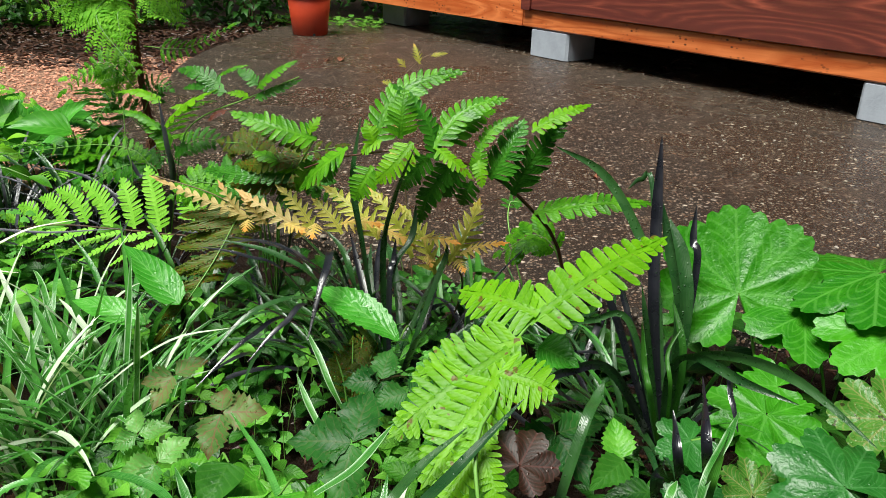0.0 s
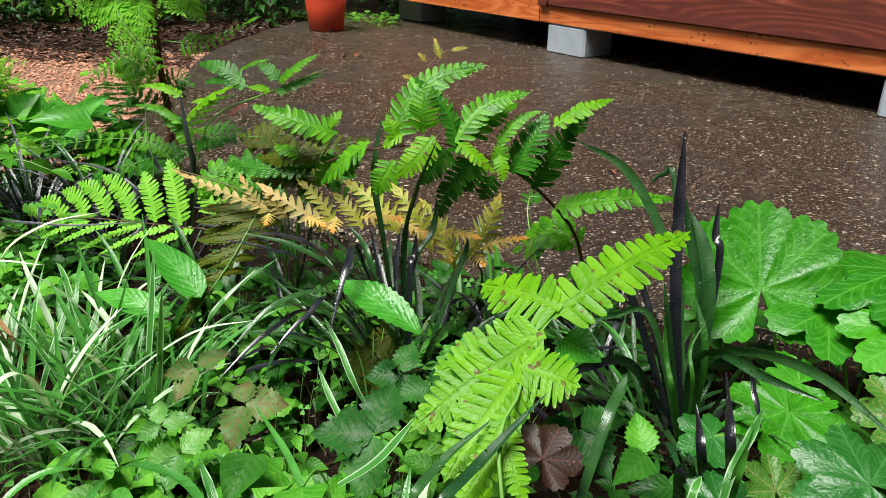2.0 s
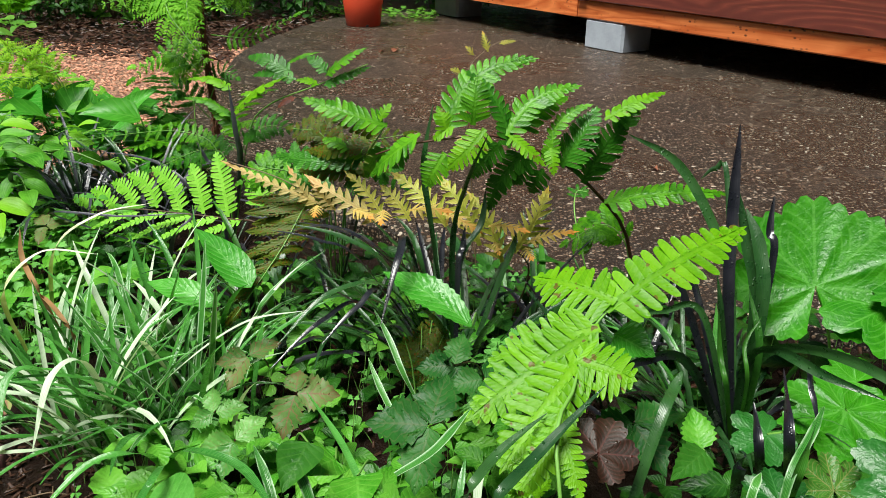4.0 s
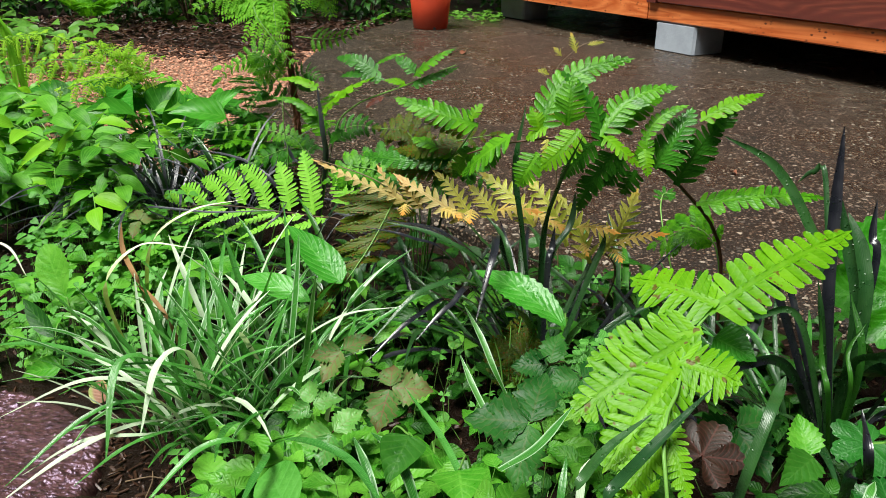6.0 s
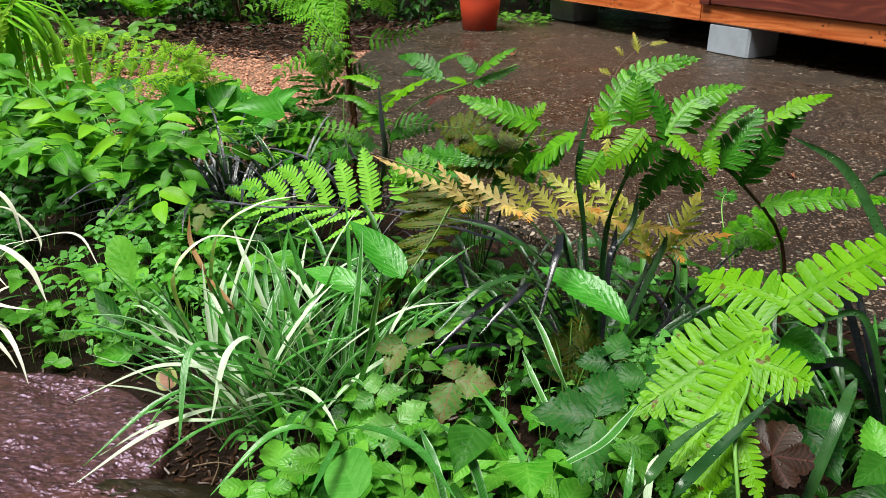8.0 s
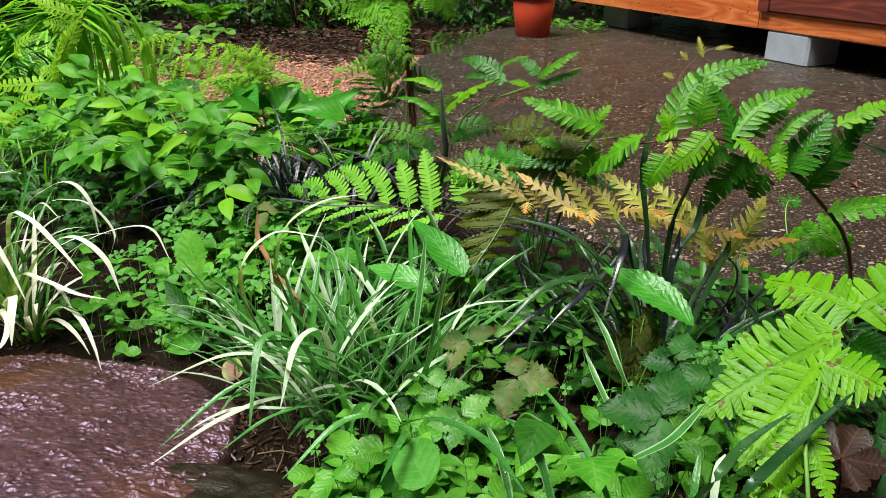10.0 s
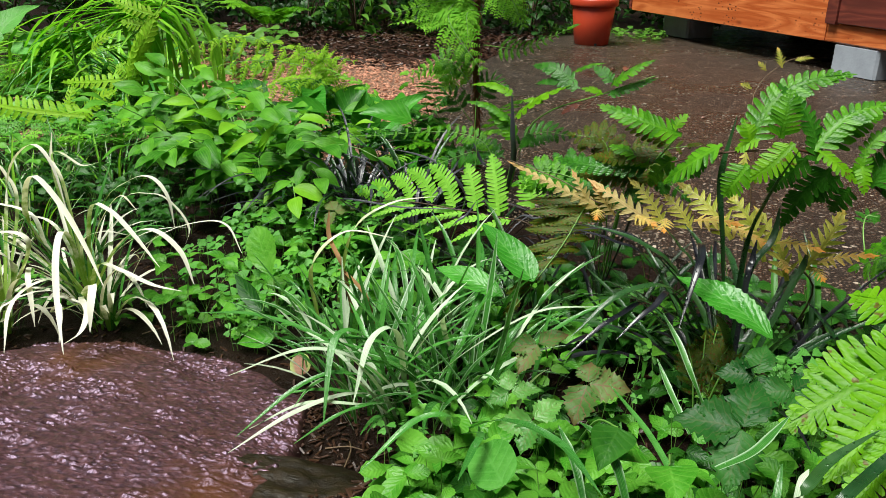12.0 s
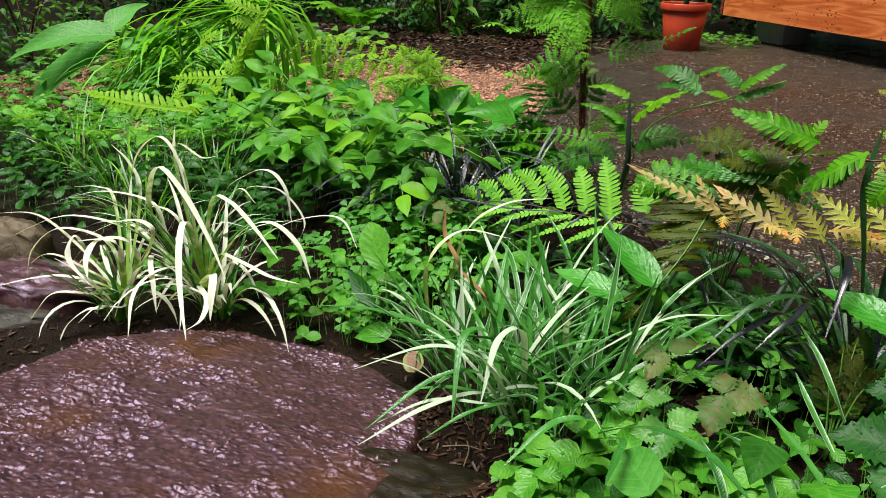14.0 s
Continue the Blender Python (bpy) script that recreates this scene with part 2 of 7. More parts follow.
# base lifted towards blue-grey in place of the sky's sheen on black blades
M["blade_mondo_sheen"] = leaf_mat("blade_mondo_sheen", (0.014, 0.015, 0.022), (0.04, 0.04, 0.06), None, 0.4, 0.04, "along", 7, gloss=1.0)
M["grass_lime"] = leaf_mat("grass_lime", (0.16, 0.50, 0.015), (0.32, 0.66, 0.05), (0.36, 0.66, 0.1), 0.38, 0.4, "along", 5, gloss=0.35)
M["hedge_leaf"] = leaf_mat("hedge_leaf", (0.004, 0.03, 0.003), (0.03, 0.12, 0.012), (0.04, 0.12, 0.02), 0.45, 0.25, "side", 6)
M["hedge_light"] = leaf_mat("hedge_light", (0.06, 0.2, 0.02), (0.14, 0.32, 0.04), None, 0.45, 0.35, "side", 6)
M["big_pointed"] = leaf_mat("big_pointed", (0.09, 0.32, 0.05), (0.16, 0.44, 0.09), (0.22, 0.48, 0.14), 0.45, 0.35, "side", 10, puff=0.0005, wave=0.5, pucker=0.002)


def plain_mat(name, dark, light, scale=60.0, rough=0.5, bump=0.3, dist=0.001, gloss=0.5):
    m = Nodes(name)
    pos = m.world_pos()
    n1, n2 = m.noise(pos, scale, 4.0), m.noise(pos, scale * 7, 2.0)
    col = m.mix(m.math("ADD", m.math("MULTIPLY", n1, 0.8), m.math("MULTIPLY", n2, 0.25), clamp=True), dark, light)
    return m.surface(m.principled(Base_Color=col, Roughness=rough, Specular_IOR_Level=gloss, Normal=m.bump(n2, bump, dist)))


M["stalk_green"] = plain_mat("stalk_green", (0.08, 0.22, 0.03), (0.16, 0.34, 0.06), 40.0, 0.45)
M["stalk_red"] = plain_mat("stalk_red", (0.045, 0.012, 0.008), (0.10, 0.035, 0.02), 40.0, 0.4)
M["stalk_brown"] = plain_mat("stalk_brown", (0.03, 0.018, 0.01), (0.09, 0.045, 0.02), 60.0, 0.6)
M["rust_scale"] = plain_mat("rust_scale", (0.07, 0.02, 0.008), (0.2, 0.065, 0.02), 150.0, 0.7, 0.8, 0.002)
M["twig"] = plain_mat("twig", (0.07, 0.045, 0.025), (0.2, 0.13, 0.07), 100.0, 0.6)
M["pebble"] = plain_mat("pebble", (0.03, 0.02, 0.014), (0.46, 0.39, 0.31), 90.0, 0.35)
M["litter"] = plain_mat("litter", (0.006, 0.003, 0.002), (0.075, 0.032, 0.017), 90.0, 0.4, gloss=0.35)
M["chip"] = plain_mat("chip", (0.38, 0.165, 0.10), (0.70, 0.38, 0.26), 22.0, 0.6, gloss=0.2)
M["dead_leaf"] = plain_mat("dead_leaf", (0.12, 0.035, 0.02), (0.28, 0.11, 0.06), 90.0, 0.45)
# near-black that paints the darkness inside a hole
M["hole_shade"] = plain_mat("hollow_dark", (0.006, 0.006, 0.006), (0.015, 0.012, 0.01), 30.0, 0.8)


def soil_mat():
    m = Nodes("wet_soil")
    pos = m.world_pos()
    n1, n2, n3 = m.noise(pos, 5.0, 5.0), m.noise(pos, 60.0, 5.0, 0.65), m.noise(pos, 260.0, 3.0)
    col = m.mix(n2, (0.003, 0.002, 0.001), (0.018, 0.008, 0.0045))
    col = m.mix(m.step(n1, 0.55, 0.75), col, (0.014, 0.010, 0.006))
    h = m.math("ADD", n2, m.math("MULTIPLY", n3, 0.4))
    return m.surface(m.principled(Base_Color=col, Specular_IOR_Level=0.12, Roughness=m.math("ADD", 0.3, m.math("MULTIPLY", n2, 0.4)), Normal=m.bump(h, 0.9, 0.012)))


def slab_mat():
    """Wet exposed-aggregate concrete: brown-grey paste packed with tan, grey and pale stones."""
    m = Nodes("wet_aggregate_concrete")
    pos = m.world_pos()
    big, mid, fine = m.noise(pos, 1.3, 4.0, 0.6), m.noise(pos, 9.0, 4.0), m.noise(pos, 230.0, 4.0, 0.75)
    warm = m.mix(m.step(big, 0.38, 0.62), (0.012, 0.0105, 0.009), (0.026, 0.0165, 0.0105))
    col = m.mix(m.step(fine, 0.45, 0.75), warm, (0.06, 0.046, 0.034))
    h = m.math("MULTIPLY", fine, 0.6)
    for scale, lo, pale in ((170.0, 0.5, (0.34, 0.265, 0.20)), (105.0, 0.55, (0.42, 0.325, 0.24)), (60.0, 0.85, (0.56, 0.47, 0.38))):
        dist = m.voronoi(m.world_pos((1.0, 1.25, 1.0)), scale)
        s = m.node("ShaderNodeSeparateColor", Color=m.voronoi(m.world_pos((1.0, 1.25, 1.0)), scale, out="Color"))
        pick = m.math("MULTIPLY", m.math("SUBTRACT", 1.0, m.step(dist, 0.3, 0.46)), m.step(s.outputs[0], lo, lo + 0.05))
        stone = m.mix(m.math("POWER", s.outputs[1], 2.0), m.mix(s.outputs[2], (0.05, 0.044, 0.039), (0.19, 0.11, 0.066)), pale)
        col = m.mix(pick, col, stone)
        h = m.math("ADD", h, m.math("MULTIPLY", pick, 0.5))
    wet = m.step(m.math("ADD", big, m.math("MULTIPLY", mid, 0.4)), 0.5, 0.85)
    rough = m.math("SUBTRACT", 0.42, m.math("MULTIPLY", wet, 0.22))
    return m.surface(m.principled(Base_Color=col, Roughness=rough, Specular_IOR_Level=0.22, Normal=m.bump(h, 1.0, 0.006)))


def rock_mat(name, dark, light, rough, scale=42.0, bump=1.0, dull_brown=None, gloss=0.8, tint=(1, 1, 1), swell=0.0):
    """Wet stone: dark pitted body, gloss that breaks up on the relief."""
    m = Nodes(name)
    pos = m.world_pos()
    n1 = m.noise(pos, 4.0, 4.0)
    n2 = m.noise(m.world_pos((1.0, 1.6, 1.0)), scale, 6.0, 0.68, 0.5)
    n3 = m.noise(pos, scale * 6, 4.0, 0.65)
    col = m.mix(m.step(n2, 0.3, 0.7), dark, light)
    col = m.mix(m.math("MULTIPLY", m.step(n3, 0.5, 0.75), 0.5), col, light)
    if dull_brown:
        # brown, low-gloss patches stand in for parts that mirror less sky
        less_sky = m.step(n1, 0.46, 0.66)
        col = m.mix(m.math("MULTIPLY", less_sky, 0.85), col, dull_brown)
        gloss = m.math("MULTIPLY", m.math("SUBTRACT", 1.0, m.math("MULTIPLY", less_sky, 0.6)), gloss)
    h = m.math("ADD", n2, m.math("MULTIPLY", n3, 0.06))
    if swell:
        h = m.math("ADD", m.math("MULTIPLY", h, 0.4), m.math("MULTIPLY", m.noise(m.world_pos((1.0, 1.4, 1.0)), 20.0, 3.0, 0.55, 0.8), swell))
    rr = m.math("ADD", rough, m.math("MULTIPLY", m.step(n2, 0.45, 0.7), 0.12))
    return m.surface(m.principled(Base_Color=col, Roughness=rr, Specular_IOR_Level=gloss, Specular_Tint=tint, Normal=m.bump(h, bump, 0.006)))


def wood_mat(name, dark, light, rings, rough=0.3, coat=0.3, knot=None, oval=0.0):
    """Varnished board, grain along the object's x."""
    m = Nodes(name)
    c = m.coords("Object", (0.7, 6.0, 6.0))
    warp = m.noise(c, 1.4, 3.0, 0.5, 0.6)
    grain = m.math("MULTIPLY", warp, rings)
    if oval:
        heart = m.voronoi(m.coords("Object", (1.15, 6.5, 6.5)), 1.0, rand=0.8)
        grain = m.math("ADD", m.math("MULTIPLY", heart, oval), m.math("MULTIPLY", warp, rings * 0.35))
    ring = m.math("FRACT", grain)
    line = m.math("ABSOLUTE", m.math("SUBTRACT", ring, 0.5))
    fibre = m.noise(m.coords("Object", (4.0, 160.0, 160.0)), 1.0, 3.0)
    f = m.math("ADD", m.math("MULTIPLY", line, 1.3), m.math("MULTIPLY", m.math("SUBTRACT", fibre, 0.5), 0.5), clamp=True)
    if oval:
        f = m.math("MULTIPLY", m.math("POWER", f, 1.8), m.step(m.noise(m.coords("Object", (1.0, 4.0, 4.0)), 1.6, 3.0), 0.25, 0.8))
    col = m.mix(f, dark, light)
    stain = m.noise(m.coords("Object"), 6.0, 4.0)
    col = m.mix(m.math("MULTIPLY", m.step(stain, 0.5, 0.8), 0.5), col, dark)
    if knot:
        k = m.voronoi(m.coords("Object", (2.0, 5.0, 5.0)), 1.7)
        col = m.mix(m.math("SUBTRACT", 1.0, m.step(k, 0.06, 0.16)), col, knot)
        sp = m.voronoi(m.coords("Object", (0.6, 1.0, 1.0)), 60.0)
        sc = m.noise(m.coords("Object"), 7.0, 2.0)
        col = m.mix(m.math("MULTIPLY", m.math("SUBTRACT", 1.0, m.step(sp, 0.15, 0.36)), m.step(sc, 0.48, 0.62)), col, knot)
    return m.surface(m.principled(Base_Color=col, Roughness=m.math("ADD", rough, m.math("MULTIPLY", fibre, 0.15)), Coat_Weight=coat, Coat_Roughness=0.15,
                                  Normal=m.bump(m.math("ADD", line, fibre), 0.25, 0.0015)))


M["soil"] = soil_mat()
M["slab"] = slab_mat()
# violet tint paints the lilac sky sheen into the rock's gloss
M["rock_red"] = rock_mat("wet_red_rock", (0.014, 0.006, 0.006), (0.085, 0.034, 0.032), 0.38, scale=80.0, bump=0.5, dull_brown=(0.085, 0.032, 0.008), gloss=1.0, tint=(0.90, 0.69, 1.0), swell=1.2)
M["rock_green"] = rock_mat("wet_dark_rock", (0.006, 0.004, 0.002), (0.026, 0.017, 0.007), 0.4, bump=0.6, gloss=0.3)
M["rock_tan"] = rock_mat("tan_rock", (0.07, 0.05, 0.03), (0.18, 0.13, 0.085), 0.5, gloss=0.3)
M["orange_wood"] = wood_mat("orange_varnished_wood", (0.46, 0.095, 0.022), (0.84, 0.27, 0.085), 7.0, 0.28, 0.4, (0.12, 0.03, 0.012))
M["red_wood"] = wood_mat("dark_red_stained_wood", (0.11, 0.025, 0.020), (0.80, 0.19, 0.105), 12.0, 0.28, 0.5, None, 6.5)
M["pier"] = plain_mat("pier_concrete", (0.20, 0.225, 0.265), (0.42, 0.46, 0.52), 14.0, 0.75, 0.4, 0.002)
M["pot"] = plain_mat("red_plastic", (0.40, 0.038, 0.014), (0.52, 0.06, 0.024), 9.0, 0.38, 0.05)


# ---- mesh building ----
ORIGIN = {}
UP = Vector((0, 0, 1))
rnd = random.Random(7)


class Mesh:
    """Vertices, faces and a UV for each vertex."""

    def __init__(self):
        self.v, self.f, self.uv = [], [], []

    def vert(self, p, u=0.0, w=0.0):
        self.v.append(Vector(p))
        self.uv.append((u, w))
        return len(self.v) - 1

    def face(self, *i):
        self.f.append(i)

    def grid(self, rows, close=False):
        for a, b in zip(rows, rows[1:]):
            n = len(a)
            for i in range(n if close else n - 1):
                self.f.append((a[i], a[(i + 1) % n], b[(i + 1) % n], b[i]))


def solid(name, mesh, mat, origin=(0, 0, 0), smooth=True):
    o = Vector(origin)
    me = bpy.data.meshes.new(name)
    me.from_pydata([tuple(p - o) for p in mesh.v], [], mesh.f)
    layer = me.uv_layers.new(name="UVMap")
    idx = np.empty(len(me.loops), dtype=np.int32)
    me.loops.foreach_get("vertex_index", idx)
    layer.data.foreach_set("uv", np.array(mesh.uv, dtype=np.float32)[idx].ravel())
    me.polygons.foreach_set("use_smooth", np.full(len(me.polygons), smooth))
    me.materials.append(M[mat])
    return me


def thing(name, base, label, category, group="", kind=""):
    """An Empty at the base of a thing that has parts."""
    ob = new(name)
    ob.location = base
    ORIGIN[ob.name] = Vector(base)
    ob.empty_display_size = 0.02
    return tagged(ob, label, category, group, kind)


def part(name, mesh, mat, parent, label="", smooth=True):
    o = ORIGIN[parent.name]
    ob = new(name, solid(name, mesh, mat, o, smooth))
    ob.parent = parent
    ORIGIN[ob.name] = o
    return tagged(ob, label)


def whole(name, mesh, mat, label, category, base=(0, 0, 0), group="", kind="", smooth=True):
    ob = new(name, solid(name, mesh, mat, base, smooth))
    ob.location = base
    ORIGIN[ob.name] = Vector(base)
    return tagged(ob, label, category, group, kind)


def curve(pts, n):
    """n + 1 points along a smooth line through pts."""
    p = [Vector(q) for q in pts]
    if len(p) == 2:
        return [p[0].lerp(p[1], i / n) for i in range(n + 1)]
    p = [p[0] * 2 - p[1], *p, p[-1] * 2 - p[-2]]
    out = []
    for i in range(n + 1):
        s = i / n * (len(p) - 3)
        k = min(int(s), len(p) - 4)
        t = s - k
        a, b, c, d = p[k:k + 4]
        out.append(0.5 * ((2 * b) + (c - a) * t + (2 * a - 5 * b + 4 * c - d) * t * t + (3 * b - a - 3 * c + d) * t ** 3))
    return out


def tangents(line):
    return [(line[min(i + 1, len(line) - 1)] - line[max(i - 1, 0)]).normalized() for i in range(len(line))]


def tube(mesh, line, r0, r1, sides=5):
    rows = []
    for i, (p, t) in enumerate(zip(line, tangents(line))):
        s = t.cross(UP if abs(t.z) < 0.95 else Vector((1, 0, 0))).normalized()
        n = s.cross(t)
        r = r0 + (r1 - r0) * i / (len(line) - 1)
        rows.append([mesh.vert(p + s * r * math.cos(k * math.tau / sides) + n * r * math.sin(k * math.tau / sides), k / sides, i / len(line)) for k in range(sides)])
    mesh.grid(rows, True)
    return mesh


def arch(base, az, e0, e1, length, n=10, sway=0.0):
    """A line that leaves base at azimuth az and slope e0 and ends at slope e1 (degrees)."""
    out, p = [Vector(base)], Vector(base)
    for i in range(n):
        k = (i + 0.5) / n
        e = radians(e0 + (e1 - e0) * k ** 1.25)
        a = radians(az + sway * k)
        p = p + Vector((math.cos(a) * math.cos(e), math.sin(a) * math.cos(e), math.sin(e))) * (length / n)
        out.append(p)
    return out


def blade(mesh, line, width, fold=0.25, hint=None, blunt=0.0, narrow=0.55):
    """A strap leaf along a line: V-folded, tapered to both ends."""
    rows, prev = [], None
    n = len(line) - 1
    for i, (p, t) in enumerate(zip(line, tangents(line))):
        s = t.cross(hint if hint is not None else UP)
        if s.length < 0.15 and prev is not None:
            s = prev.copy()
        s.normalize()
        if prev is not None and s.dot(prev) < 0:
            s = -s
        prev = s
        nn = s.cross(t)
        k = i / n
        w = width * 0.5 * min(1.0, narrow + (1 - narrow) * k / 0.35) * max(blunt if k > 0.98 else 0.0, min(1.0, (1 - k) / 0.3) ** 0.7)
        w = max(w, 0.0004)
        up = nn * (fold * w)
        rows.append([mesh.vert(p - s * w + up, 0, k), mesh.vert(p - s * w * 0.5 + up * 0.35, 0.25, k), mesh.vert(p, 0.5, k), mesh.vert(p + s * w * 0.5 + up * 0.35, 0.75, k), mesh.vert(p + s * w + up, 1, k)])
    mesh.grid(rows)
    return mesh


def outline(kind, v):
    if kind == "ovate":
        return max(0.02, (math.sin(math.pi * min(1, v ** 0.62)) ** 0.85) * (1 - 0.25 * v))
    if kind == "lance":
        return max(0.02, math.sin(math.pi * v ** 0.8) ** 0.9)
    if kind == "rhomb":
        return max(0.02, math.sin(math.pi * v ** 0.95) ** 1.05)
    if kind == "trefoil":
        return max(0.02, math.sin(math.pi * v ** 0.72) ** 1.1)
    if kind == "round":
        return max(0.02, math.sqrt(max(0.0, 1 - (2 * v - 1) ** 2)) ** 0.8)
    if kind == "wedge":
        return max(0.02, math.sin(math.pi * v ** 1.25) ** 0.7)
    return 1.0


def broad(mesh, a, b, width, normal=UP, kind="ovate", cup=0.1, bend=0.08, teeth=0, depth=0.12, wavy=0.0, rows_n=None, cols=4, seed=0.0):
    """A leaf blade from a to b."""
    a, b = Vector(a), Vector(b)
    d = b - a
    length = d.length
    t = d / length
    s = t.cross(Vector(normal)).normalized()
    n = s.cross(t)
    rn = rows_n or (teeth * 2 if teeth else 8)
    rows = []
    for i in range(rn + 1):
        v = i / rn
        w = width * 0.5 * outline(kind, v)
        if teeth and 0 < i < rn:
            w *= 1 + (depth if i % 2 else -depth)
        c = a + d * v + n * (bend * length * math.sin(math.pi * v) * (1 - 0.6 * v) - bend * length * 0.9 * v * v)
        row = []
        for j in range(-cols // 2, cols // 2 + 1):
            x = j / (cols / 2)
            z = cup * width * (x * x - 0.15 * (1 - abs(x))) + wavy * width * math.sin(v * 9 + seed + (2 if x > 0 else 0)) * x * x
            row.append(mesh.vert(c + s * w * x + n * z * outline("lance", v), 0.5 + x * 0.5, v))
        rows.append(row)
    mesh.grid(rows)
    return mesh


def palm(mesh, centre, normal, tip, radius, lobes=7, notch=0.22, teeth=5, cup=0.12, wave=0.05, gap=28, seed=0.0):
    """A lobed, toothed round leaf on a stalk that meets it at centre; tip is the way its middle lobe points."""
    n = Vector(normal).normalized()
    t = (Vector(tip) - n * Vector(tip).dot(n)).normalized()
    s = t.cross(n)
    steps = lobes * teeth * 3
    c = mesh.vert(centre, 0.5, 0.0)
    rings = []
    for k in range(1, 8):
        q = k / 7
        row = []
        for i in range(steps + 1):
            f = i / steps
            ang = radians(-180 + gap + f * (360 - 2 * gap))
            x = (lobes * f) % 1.0 * 2 - 1
            lobe = 1 - abs(x) ** 2.4
            rad = radius * (0.62 + 0.38 * math.cos(ang * 0.5)) * (1 - notch * q ** 3 * (1 - lobe))
            if k == 7:
                rad *= 0.95 + 0.07 * (1 - abs((teeth * lobes * f) % 1.0 * 2 - 1) ** 2.2)
            z = cup * radius * (q * q) + wave * radius * q * q * (math.sin(ang * 3 + seed) + 0.7 * math.sin(ang * 7 + seed * 3)) + 0.07 * radius * q * (0.5 - lobe)
            row.append(mesh.vert(Vector(centre) + (t * math.cos(ang) + s * math.sin(ang)) * rad * q + n * z, f, q))
        rings.append(row)
    for i in range(steps):
        mesh.face(c, rings[0][i + 1], rings[0][i])
    mesh.grid(rings)
    return mesh


def pinna(mesh, a, b, width, normal, lobes=12, bend=0.1, lean=58, full=0.9, taper=0.55, curl=0.12, blunt=1.0, base_in=1.0, web=0.16, sickle=0.0):
    """A comb-cut leaflet from a to b with rounded lobes on both sides of a narrow wing.
    full: lobe width against its pitch; web: width of the wing along the midrib; sickle: how far it bows sideways."""
    a, b = Vector(a), Vector(b)
    d = b - a
    L = d.length
    t0 = d / L
    s0 = t0.cross(Vector(normal)).normalized()
    n = s0.cross(t0)

    def mid(v):
        return a + d * v + n * (bend * L * (math.sin(math.pi * v) * 0.8 - v * v * 0.6)) + s0 * (sickle * L * math.sin(math.pi * v))

    def reach(v):
        return width * 0.5 * min(1.0, base_in + (1 - base_in) * v / 0.25) * (1.0 if v < taper else max(0.10, 1 - ((v - taper) / (1 - taper)) ** 1.3 * 0.9))

    pitch = 1.0 / (lobes + 1)
    for side in (-1, 1):
        for i in range(lobes):
            v = (i + 0.7 + (0.25 if side > 0 else 0)) * pitch
            if v > 0.985:
                continue
            t1 = (mid(v + 0.02) - mid(v - 0.02)).normalized()
            s = t1.cross(n).normalized()
            le = radians(lean + rnd.uniform(-7, 7))
            sl, cl = math.sin(le), math.cos(le)
            ll = reach(v) * rnd.uniform(0.86, 1.08)
            hw = pitch * L * 0.5 * full * rnd.uniform(0.92, 1.06) / max(0.6, sl) * (1.0 if v < 0.8 else 1.2 - v * 0.25)
            p = mid(v)
            ax = (s * side * sl + t1 * cl)
            cr = t1
            drop = n * -curl * ll * rnd.uniform(0.2, 2.0)
            lift = n * (hw * rnd.uniform(0.08, 0.3))
            rows = []
            for q, wq in ((web * 0.7, 1.04), (0.45, 1.0), (0.78, 0.94 * blunt), (0.95, 0.66 * blunt)):
                c = p + ax * ll * q + drop * q * q
                rows.append([mesh.vert(c - cr * hw * wq, 0.5 + side * 0.5 * q, v - wq * pitch * 0.5), mesh.vert(c - lift, 0.5 + side * 0.5 * q, v), mesh.vert(c + cr * hw * wq * (1 - 0.25 * q), 0.5 + side * 0.5 * q, v + wq * pitch * 0.5)])
            mesh.grid(rows)
            tip = mesh.vert(p + ax * ll * 1.02 + drop * 1.05, 0.5 + side * 0.5, v)
            r = rows[-1]
            mesh.face(r[0], r[1], tip), mesh.face(r[1], r[2], tip)
    # the wing along the midrib, drawn out to the tip
    rows = []
    for i in range(13):
        v = i / 12
        t1 = (mid(v + 0.02) - mid(v - 0.02)).normalized()
        s = t1.cross(n).normalized()
        w = max(0.0008, reach(v) * web) if v < 0.8 else max(0.0004, width * 0.5 * (1 - v) / 0.2 * max(0.3, web))
        c = mid(v) - n * 0.0003
        rows.append([mesh.vert(c - s * w, 0.5 - 0.5 * web, v), mesh.vert(c - n * w * 0.25, 0.5, v), mesh.vert(c + s * w, 0.5 + 0.5 * web, v)])
    mesh.grid(rows)
    return mesh


